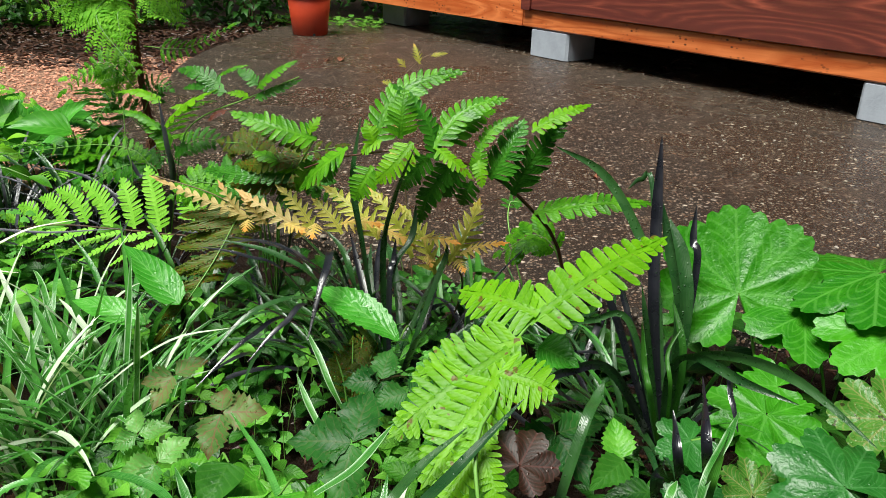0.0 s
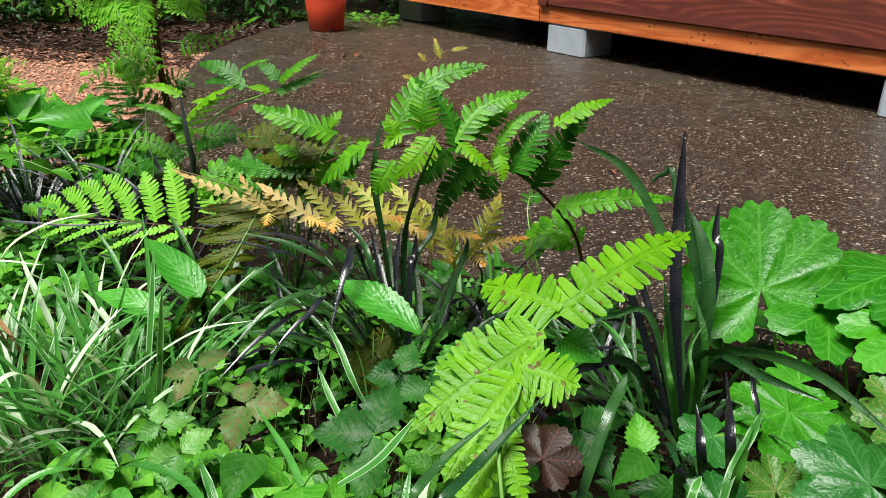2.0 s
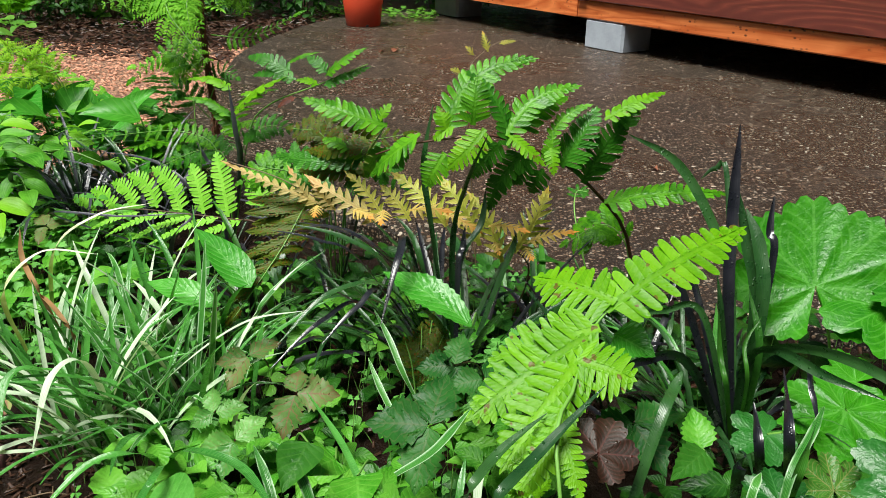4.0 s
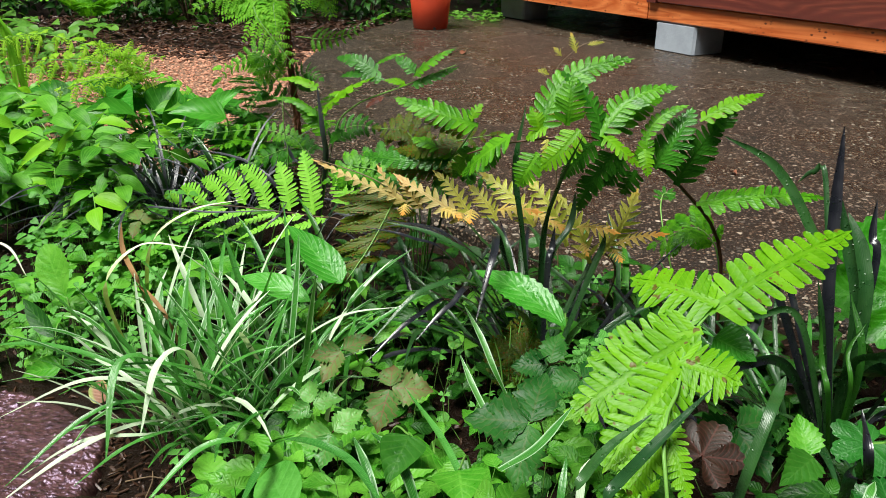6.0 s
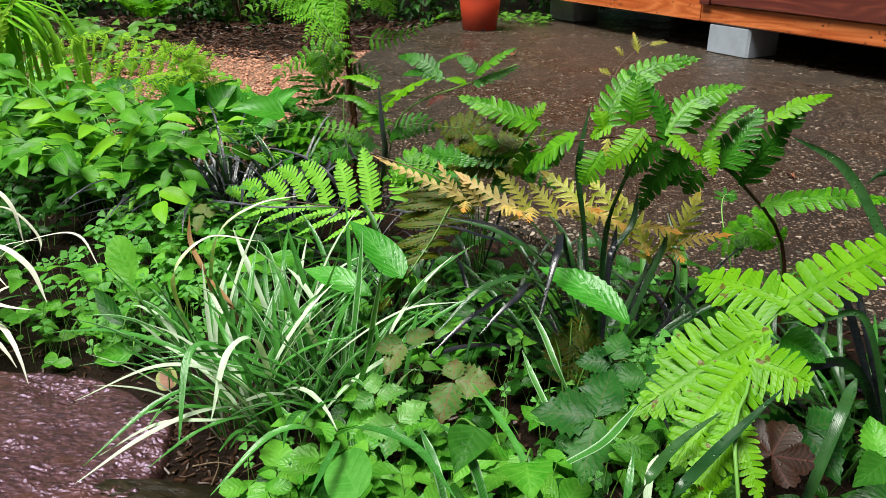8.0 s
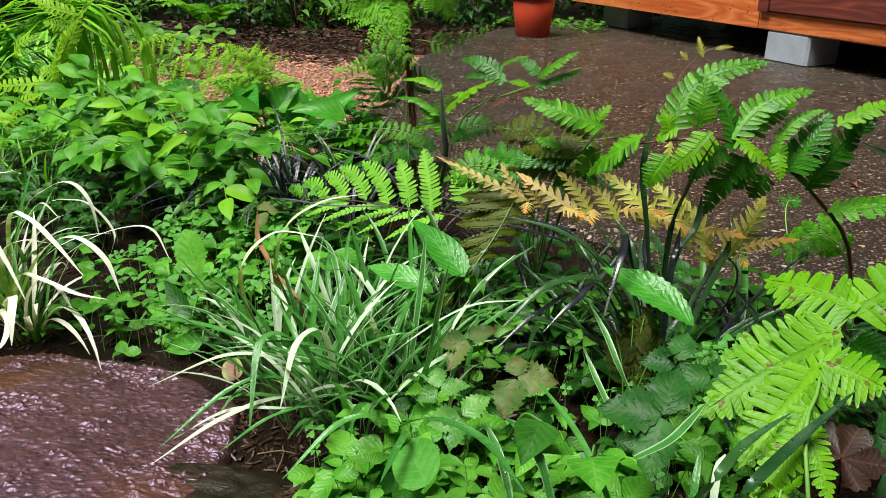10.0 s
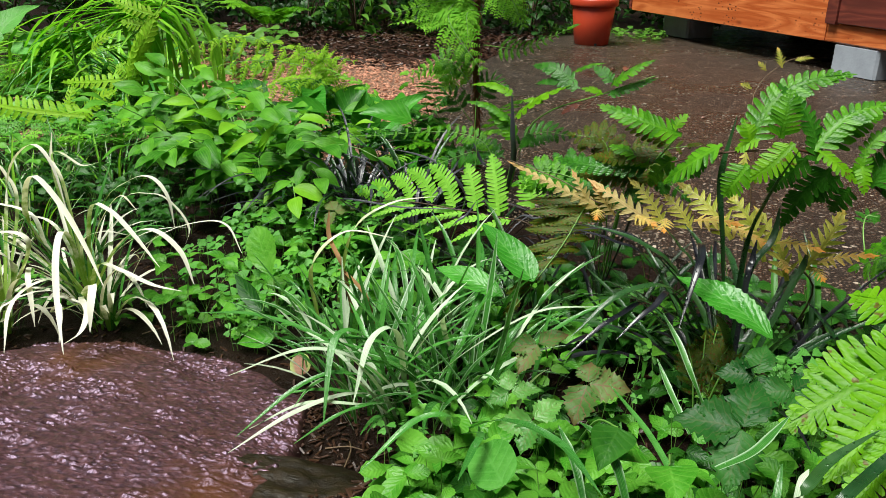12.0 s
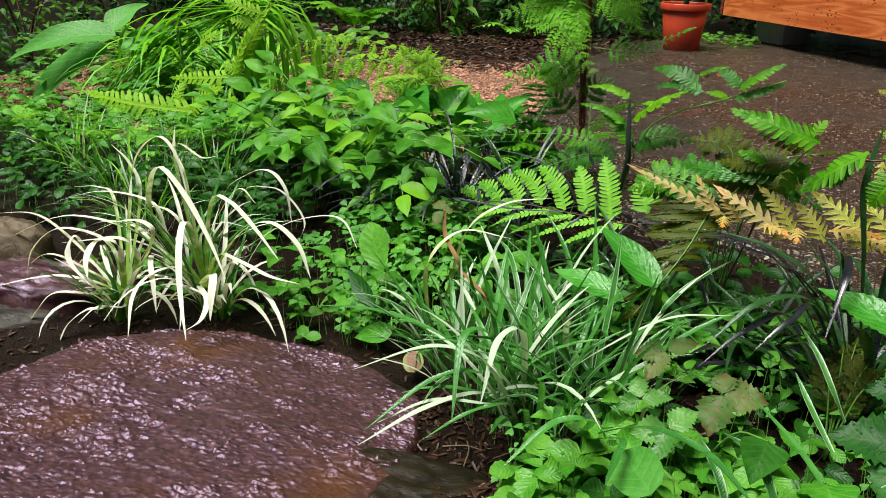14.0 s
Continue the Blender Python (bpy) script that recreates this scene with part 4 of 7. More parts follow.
def slab_debris():
    for (x, y), s, sd in (((-0.56, 3.92), 0.05, 1), ((-1.18, 3.15), 0.045, 2), ((-0.62, 3.86), 0.03, 3), ((0.42, 2.1), 0.025, 4), ((-0.15, 2.9), 0.02, 5), ((0.75, 1.75), 0.018, 6)):
        m = Mesh()
        a = sd * 1.3
        d = Vector((math.cos(a), math.sin(a), 0.1))
        broad(m, Vector((x, y, 0.004)) - d * s * 0.5, Vector((x, y, 0.006)) + d * s * 0.5, s * 0.7, UP, "ovate", 0.35, 0.12, 6, 0.1, 0.1, seed=sd)
        whole("fallen_leaf", m, "dead_leaf", "curled wet reddish-brown fallen leaf on concrete", "leaf", (x, y, 0.004), "fallen leaves on the slab")


slab_debris()


# ---- shrubs behind, and unseen trees that block the sky ----
def leaf_cloud(m, centre, radii, count, size, up=0.4, kind="ovate", ratio=0.5):
    c = Vector(centre)
    for _ in range(count):
        while True:
            q = Vector((rnd.uniform(-1, 1), rnd.uniform(-1, 1), rnd.uniform(-1, 1)))
            if 0.35 < q.length < 1:
                break
        p = c + Vector((q.x * radii[0], q.y * radii[1], q.z * radii[2]))
        if p.z < 0.0:
            p.z = rnd.uniform(0.0, 0.08)
        d = Vector((q.x + rnd.uniform(-0.6, 0.6), q.y + rnd.uniform(-0.6, 0.6), rnd.uniform(-0.7, up))).normalized()
        L = size * rnd.uniform(0.6, 1.3)
        nn = (UP * 0.8 + q * 0.6 + Vector((rnd.uniform(-0.4, 0.4), rnd.uniform(-0.4, 0.4), 0)))
        broad(m, p, p + d * L, L * ratio, nn, kind, 0.12, 0.12, rows_n=4, cols=2)


def shrub(x, y, r, h, count, size, mat, label, ratio=0.5):
    base = Vector((x, y, ground_z(x, y)))
    ob = thing("shrub", base, label, "shrub", "shrubs behind the garden")
    for k in range(5):
        line = arch(base, k * 72 + x * 40, 80, 45, h * 0.9, 6, 20)
        part("stem", tube(Mesh(), line, 0.009, 0.003), "stalk_brown", ob)
    m = Mesh()
    leaf_cloud(m, base + Vector((0, 0, h * 0.55)), (r, r * 0.8, h * 0.55), count, size, ratio=ratio)
    part("leaves", m, mat, ob)
    return ob


for i in range(9):
    x = -5.6 + i * 0.62
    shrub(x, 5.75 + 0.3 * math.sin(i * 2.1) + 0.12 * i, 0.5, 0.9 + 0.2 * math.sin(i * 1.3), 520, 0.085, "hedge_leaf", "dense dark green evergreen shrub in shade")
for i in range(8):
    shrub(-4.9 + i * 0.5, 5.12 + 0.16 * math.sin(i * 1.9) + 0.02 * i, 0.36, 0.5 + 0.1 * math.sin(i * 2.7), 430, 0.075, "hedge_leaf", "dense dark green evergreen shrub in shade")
shrub(-2.45, 4.85, 0.24, 0.5, 120, 0.13, "hedge_light", "light green shrub with long drooping leaves", 0.36)
shrub(-1.15, 5.9, 0.42, 0.6, 420, 0.06, "hedge_leaf", "low dark green leafy shrub behind the pot")
shrub(-0.45, 6.1, 0.4, 0.5, 420, 0.05, "hedge_leaf", "low dark green leafy shrub beside the shed")
shrub(-3.05, 3.55, 0.35, 0.4, 420, 0.05, "hedge_light", "low light green leafy shrub")
shrub(-3.7, 2.7, 0.45, 0.55, 480, 0.055, "hedge_light", "low light green leafy shrub")
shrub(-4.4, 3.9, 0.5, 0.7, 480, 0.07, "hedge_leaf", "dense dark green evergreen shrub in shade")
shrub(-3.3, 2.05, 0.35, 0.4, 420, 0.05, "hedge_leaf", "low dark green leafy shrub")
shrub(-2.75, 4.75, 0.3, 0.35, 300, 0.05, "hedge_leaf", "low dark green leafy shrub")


def ground_ivy(name, box, count, size, mat, label, z=None):
    m = Mesh()
    for _ in range(count):
        x, y = rnd.uniform(box[0], box[2]), rnd.uniform(box[1], box[3])
        g = z if z is not None else ground_z(x, y)
        a = rnd.uniform(0, 6.28)
        d = Vector((math.cos(a), math.sin(a), rnd.uniform(-0.2, 0.5))).normalized()
        L = size * rnd.uniform(0.6, 1.4)
        p = Vector((x, y, g + rnd.uniform(0.0, size * 1.6)))
        broad(m, p, p + d * L, L * 0.75, UP + d * rnd.uniform(-0.6, 0.3), "ovate", 0.1, 0.1, rows_n=5, cols=2)
    return whole(name, m, mat, label, "ground cover", kind="stuff")


ground_ivy("ivy", (-1.35, 5.2, -0.55, 5.75), 420, 0.045, "hedge_light", "low green ivy leaves behind the slab")
ground_ivy("ivy", (-3.4, 4.85, -1.2, 5.5), 300, 0.05, "hedge_leaf", "low dark ivy leaves on shaded soil")
ground_ivy("ivy", (-0.62, 5.12, -0.5, 5.3), 26, 0.04, "hedge_light", "small green weed beside the shed block", 0.0)


def sky_block_trees():
    """Dark trees added all round, out of view, to block the low sky."""
    for k in range(26):
        a = k * math.tau / 26 + 0.1
        r = 9.5 + 1.2 * math.sin(k * 2.3)
        x, y = math.cos(a) * r, 2.5 + math.sin(a) * r
        base = Vector((x, y, SOIL - 0.05))
        ob = thing("tree", base, "unseen dark leafy tree added to block the low sky", "tree", "trees round the garden")
        h = (4.7 if 95 < math.degrees(a) < 185 else 6.2) + 0.6 * math.sin(k * 1.7)
        part("trunk", tube(Mesh(), arch(base, k * 50, 88, 80, h * 0.85, 8), 0.12, 0.03, 8), "stalk_brown", ob)
        m = Mesh()
        for q in range(9):
            c = base + Vector((rnd.uniform(-0.9, 0.9), rnd.uniform(-0.9, 0.9), 0.5 + q * (h - 0.8) / 8))
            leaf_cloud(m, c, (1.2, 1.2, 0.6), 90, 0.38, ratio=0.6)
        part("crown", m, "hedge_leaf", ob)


sky_block_trees()


# ---- ferns ----


def near_fern():
    p = thing("fern", (0.14, 0.5, ground_z(0.14, 0.5)), "bright lime-green fern with broad comb-cut leaflets", "fern")
    line = [(0.15, 0.5, -0.05), (0.102, 0.6, 0.174), (0.12, 0.69, 0.195), (0.134, 0.755, 0.211), (0.165, 0.8, 0.234), (0.216, 0.84, 0.263)]
    st = part("frond", tube(Mesh(), curve(line, 24), 0.0024, 0.0012), "stalk_green", p, "arching lime-green frond")
    up = Vector((0.0, -0.55, 0.83))
    for a, b, w, n, nv in (
        ((0.155, 0.79, 0.231), (0.322, 0.91, 0.296), 0.073, 15, Vector((-0.25, -0.6, 0.75))),
        ((0.165, 0.795, 0.239), (0.077, 0.86, 0.236), 0.073, 11, up),
        ((0.148, 0.765, 0.223), (0.032, 0.74, 0.183), 0.071, 14, up),
        ((0.134, 0.755, 0.217), (0.014, 0.68, 0.154), 0.073, 15, up),
        ((0.121, 0.715, 0.206), (0.052, 0.62, 0.142), 0.071, 13, up),
        ((0.122, 0.72, 0.209), (0.181, 0.7, 0.202), 0.068, 9, up),
        ((0.106, 0.64, 0.185), (0.125, 0.585, 0.144), 0.030, 12, up),
        ((0.104, 0.63, 0.18), (0.061, 0.58, 0.135), 0.034, 10, up),
        ((0.108, 0.66, 0.194), (0.083, 0.61, 0.145), 0.036, 10, up),
    ):
        leaflet(p, st, a, b, w, nv, n, "fern_bright", lean=76, taper=0.5, full=0.95, bend=0.06, web=0.15)
    # a young frond beside it
    frond(p, [(0.12, 0.47, -0.05), (0.084, 0.56, 0.155), (0.074, 0.53, 0.144)], 0.05, 6, up, "fern_bright")


near_fern()


def centre_fern():
    p = thing("fern", (0.24, 1.16, SOIL), "green fern with a dark red stalk and glossy comb-cut leaflets", "fern")
    line = [(0.25, 1.17, -0.06), (0.227, 1.14, 0.164), (0.158, 1.12, 0.263), (0.104, 1.08, 0.311), (0.055, 1.06, 0.335), (0.013, 1.05, 0.348), (-0.043, 1.05, 0.34), (-0.097, 1.06, 0.327), (-0.141, 1.07, 0.309)]
    st = part("frond", tube(Mesh(), curve(line, 36), 0.0032, 0.0011), "stalk_red", p, "arching frond on a dark red stalk")
    f, u = Vector((0.1, -0.8, 0.6)), Vector((0, -0.45, 0.9))
    left, right = Vector((-0.45, -0.7, 0.55)), Vector((0.45, -0.7, 0.55))

    # shade is in the leaflet colours: fern_dark low or turned away, fern_bright on top
    def row(rows, **kw):
        for a, b, w, n, nv, mat, bow in rows:
            leaflet(p, st, a, b, w, nv, n, mat, **{"lean": 66, "taper": 0.4, "full": 0.93, "bend": 0.1, "web": 0.17, "sickle": bow, **kw})

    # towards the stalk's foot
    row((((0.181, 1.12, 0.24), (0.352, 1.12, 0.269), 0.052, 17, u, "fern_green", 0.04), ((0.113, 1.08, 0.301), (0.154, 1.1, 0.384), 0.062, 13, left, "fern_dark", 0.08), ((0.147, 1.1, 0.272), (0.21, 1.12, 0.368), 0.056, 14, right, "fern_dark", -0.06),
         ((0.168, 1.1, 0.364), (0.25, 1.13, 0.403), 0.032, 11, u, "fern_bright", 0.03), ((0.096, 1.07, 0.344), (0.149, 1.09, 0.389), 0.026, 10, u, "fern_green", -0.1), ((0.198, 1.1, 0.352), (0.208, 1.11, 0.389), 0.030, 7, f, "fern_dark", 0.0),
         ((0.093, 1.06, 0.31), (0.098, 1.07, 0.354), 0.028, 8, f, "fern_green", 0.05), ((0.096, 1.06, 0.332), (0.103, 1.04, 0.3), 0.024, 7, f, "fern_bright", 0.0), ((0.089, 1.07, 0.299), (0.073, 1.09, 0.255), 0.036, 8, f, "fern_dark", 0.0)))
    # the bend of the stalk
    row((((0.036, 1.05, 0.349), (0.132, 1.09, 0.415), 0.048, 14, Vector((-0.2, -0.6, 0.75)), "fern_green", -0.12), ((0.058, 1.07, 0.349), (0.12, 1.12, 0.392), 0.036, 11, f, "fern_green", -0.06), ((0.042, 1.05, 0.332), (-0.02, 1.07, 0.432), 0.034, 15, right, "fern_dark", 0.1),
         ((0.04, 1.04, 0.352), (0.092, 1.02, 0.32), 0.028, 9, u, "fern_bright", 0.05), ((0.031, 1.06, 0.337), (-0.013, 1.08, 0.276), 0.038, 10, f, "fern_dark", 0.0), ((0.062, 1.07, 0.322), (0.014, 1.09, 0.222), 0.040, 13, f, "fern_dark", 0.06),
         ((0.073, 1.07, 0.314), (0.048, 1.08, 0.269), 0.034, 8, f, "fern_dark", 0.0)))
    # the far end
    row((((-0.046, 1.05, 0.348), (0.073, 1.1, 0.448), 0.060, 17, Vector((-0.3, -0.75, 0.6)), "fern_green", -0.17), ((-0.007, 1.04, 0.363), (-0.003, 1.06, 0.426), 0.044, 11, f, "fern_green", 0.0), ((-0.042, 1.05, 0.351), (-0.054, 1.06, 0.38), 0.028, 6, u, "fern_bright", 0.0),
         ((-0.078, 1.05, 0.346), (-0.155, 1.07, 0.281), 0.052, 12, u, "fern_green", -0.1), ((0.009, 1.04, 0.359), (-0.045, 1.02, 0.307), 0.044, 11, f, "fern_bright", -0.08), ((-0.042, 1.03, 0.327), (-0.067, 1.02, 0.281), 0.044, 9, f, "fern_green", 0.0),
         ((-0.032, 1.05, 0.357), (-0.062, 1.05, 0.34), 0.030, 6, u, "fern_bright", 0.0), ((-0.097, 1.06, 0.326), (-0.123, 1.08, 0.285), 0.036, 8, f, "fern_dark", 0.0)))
    # lower fronds
    frond(p, [(0.23, 1.17, -0.05), (0.233, 1.16, 0.128), (0.194, 1.17, 0.186), (0.134, 1.18, 0.148)], 0.11, 9, u, "fern_green", bare=0.45, lobes=9, full=0.92)
    frond(p, [(0.26, 1.17, -0.05), (0.257, 1.18, 0.08), (0.269, 1.22, 0.102), (0.336, 1.24, 0.08)], 0.050, 8, u, "fern_spore", bare=0.5)
    frond(p, [(0.22, 1.19, -0.05), (0.159, 1.25, 0.139), (0.154, 1.3, 0.189), (0.172, 1.3, 0.195)], 0.04, 6, u, "fern_dark", bare=0.6)


centre_fern()


def yellow_frond():
    p = thing("fern", (0.05, 1.27, SOIL), "dying fern frond turned straw-yellow with orange leaflet tips", "fern")
    line = curve([(0.058, 1.21, -0.013), (0.08, 1.15, 0.119), (0.021, 1.14, 0.165), (-0.052, 1.14, 0.191), (-0.141, 1.15, 0.191), (-0.243, 1.17, 0.202), (-0.317, 1.18, 0.232), (-0.406, 1.19, 0.253)], 40)
    st = part("frond", tube(Mesh(), line, 0.0019, 0.0008), "twig", p, "withered straw-coloured frond")
    look_way = {"lean": 54, "taper": 0.35, "full": 0.62, "bend": 0.1, "curl": 0.3, "blunt": 0.62, "web": 0.13}

    def on(a, b, w, n, mat, f=(0.1, -0.8, 0.6), **kw):
        leaflet(p, st, a, b, w, f, n, mat, **{**look_way, **kw})

    # the far row stands up and leans back along the stalk
    for a, b, w, n in (((0.056, 1.14, 0.144), (0.102, 1.16, 0.246), 0.060, 9), ((0.04, 1.12, 0.136), (-0.019, 1.16, 0.234), 0.054, 9), ((0.005, 1.12, 0.161), (-0.066, 1.16, 0.258), 0.056, 9),
                       ((-0.045, 1.12, 0.189), (-0.136, 1.16, 0.259), 0.054, 9), ((-0.103, 1.14, 0.187), (-0.152, 1.16, 0.236), 0.044, 7), ((-0.145, 1.14, 0.191), (-0.21, 1.17, 0.254), 0.036, 8)):
        on(a, b, w, n, "fern_yellow", sickle=0.05)
    for a, b, w, n in (((-0.147, 1.14, 0.184), (-0.273, 1.17, 0.246), 0.044, 9), ((-0.248, 1.17, 0.196), (-0.413, 1.19, 0.256), 0.028, 11), ((-0.259, 1.17, 0.192), (-0.3, 1.18, 0.253), 0.028, 6), ((-0.222, 1.16, 0.19), (-0.263, 1.17, 0.234), 0.030, 7)):
        on(a, b, w, n, "fern_pink", sickle=-0.03)
    # the near row, short and orange, hangs towards the viewer
    for a, b, w, n in (((0.075, 1.12, 0.17), (0.144, 1.09, 0.206), 0.030, 7), ((0.016, 1.12, 0.193), (0.076, 1.08, 0.205), 0.034, 6), ((-0.051, 1.12, 0.209), (0.011, 1.08, 0.198), 0.036, 6),
                       ((-0.102, 1.12, 0.211), (-0.034, 1.09, 0.225), 0.036, 6), ((-0.143, 1.14, 0.203), (-0.141, 1.1, 0.194), 0.034, 5), ((-0.192, 1.14, 0.2), (-0.153, 1.11, 0.2), 0.034, 5), ((-0.248, 1.15, 0.201), (-0.246, 1.12, 0.193), 0.028, 5),
                       ((0.071, 1.12, 0.162), (0.084, 1.08, 0.16), 0.030, 5), ((0.026, 1.12, 0.169), (0.036, 1.09, 0.161), 0.026, 5)):
        on(a, b, w, n, "fern_orange", (0.0, -0.6, 0.8))
    # the withered tip that stands up behind
    q = part("frond", tube(Mesh(), curve([(0.0, 1.3, -0.05), (-0.027, 1.3, 0.272), (-0.04, 1.34, 0.366), (-0.004, 1.36, 0.415), (0.036, 1.38, 0.429)], 16), 0.0012, 0.0006), "twig", p)
    for a, b, w in (((-0.004, 1.35, 0.41), (-0.015, 1.36, 0.442), 0.022), ((-0.027, 1.35, 0.404), (-0.041, 1.35, 0.418), 0.018), ((-0.045, 1.33, 0.377), (-0.064, 1.33, 0.384), 0.018), ((0.014, 1.36, 0.422), (0.041, 1.36, 0.428), 0.014),
                    ((-0.029, 1.3, 0.315), (-0.053, 1.3, 0.327), 0.020), ((-0.04, 1.28, 0.286), (-0.044, 1.26, 0.235), 0.024)):
        leaflet(p, q, a, b, w, (0.1, -0.85, 0.5), 6, "fern_yellow", lean=48, taper=0.2, full=0.6, blunt=0.5)


yellow_frond()


def comb_fern():
    p = thing("fern", (-0.42, 1.36, SOIL), "green fern with upright narrow comb-like leaflets", "fern")
    f, low = Vector((-0.15, -0.9, 0.4)), Vector((0.1, -0.35, 0.93))
    line = [(-0.33, 1.36, SOIL), (-0.384, 1.3, 0.097), (-0.458, 1.32, 0.103), (-0.551, 1.34, 0.101), (-0.638, 1.35, 0.101), (-0.723, 1.37, 0.087), (-0.794, 1.38, 0.067)]
    st = part("frond", tube(Mesh(), curve(line, 30), 0.002, 0.0009), "stalk_brown", p, "arching frond with upright leaflets")
    for a, b, w, n, bow in (((-0.39, 1.31, 0.134), (-0.413, 1.36, 0.193), 0.060, 11, 0.02), ((-0.458, 1.32, 0.107), (-0.496, 1.38, 0.212), 0.047, 16, -0.03), ((-0.508, 1.33, 0.107), (-0.546, 1.38, 0.187), 0.044, 14, -0.06),
                            ((-0.553, 1.34, 0.105), (-0.633, 1.4, 0.169), 0.042, 14, -0.12), ((-0.603, 1.35, 0.106), (-0.683, 1.4, 0.151), 0.039, 13, -0.16), ((-0.651, 1.36, 0.102), (-0.722, 1.41, 0.129), 0.036, 11, -0.16),
                            ((-0.697, 1.37, 0.093), (-0.767, 1.41, 0.11), 0.033, 9, -0.14), ((-0.74, 1.38, 0.082), (-0.812, 1.42, 0.086), 0.026, 8, -0.1)):
        leaflet(p, st, a, b, w, f, n, "fern_comb", lean=70, web=0.16, taper=0.6, full=0.84, bend=0.04, sickle=-bow)
    for a, b, w, n in (((-0.428, 1.31, 0.107), (-0.55, 1.29, 0.049), 0.025, 15), ((-0.477, 1.32, 0.104), (-0.603, 1.29, 0.057), 0.024, 15), ((-0.529, 1.33, 0.101), (-0.651, 1.3, 0.055), 0.022, 14),
                       ((-0.584, 1.34, 0.101), (-0.696, 1.31, 0.059), 0.021, 13), ((-0.639, 1.35, 0.096), (-0.734, 1.32, 0.064), 0.019, 11), ((-0.689, 1.36, 0.09), (-0.761, 1.33, 0.067), 0.016, 9)):
        leaflet(p, st, a, b, w, low, n, "fern_comb", lean=60, web=0.14, taper=0.5, full=0.8, bend=0.04, sickle=0.04)


comb_fern()


def spore_frond():
    p = thing("fern", (-0.3, 1.33, SOIL), "hanging fern frond dotted brown with spores", "fern")
    f = Vector((-0.1, -0.8, 0.55))
    top, low = Vector((-0.27, 1.2, 0.198)), Vector((-0.347, 1.02, 0.064))
    line = [(-0.30, 1.33, SOIL), (-0.265, 1.26, 0.101), (-0.254, 1.24, 0.185), top, top.lerp(low, 0.5) + Vector((0.012, 0, 0.01)), low]
    st = part("frond", tube(Mesh(), curve(line, 24), 0.0016, 0.0008), "stalk_green", p, "drooping frond seen from its spore side")
    for i in range(10):
        k = i / 9
        ax = top.lerp(low, k * 0.92) + Vector((0.012, 0, 0.01)) * math.sin(math.pi * k)
        ln = 0.106 * (1 - 0.66 * k)
        leaflet(p, st, ax, ax + Vector((-ln, -0.02 * math.sin(i * 2.1), -0.012 - 0.022 * k - 0.008 * math.sin(i * 3.7))), 0.024 * (1 - 0.35 * k), f, 12 - i // 2, "fern_spore", full=0.95, lean=74, sickle=-0.04, web=0.7)
        if i < 7:
            leaflet(p, st, ax, ax + Vector((ln * 0.45, 0.03, -0.006)), 0.02 * (1 - 0.4 * k), f, 7, "fern_spore", full=0.95, lean=70, web=0.7)


spore_frond()


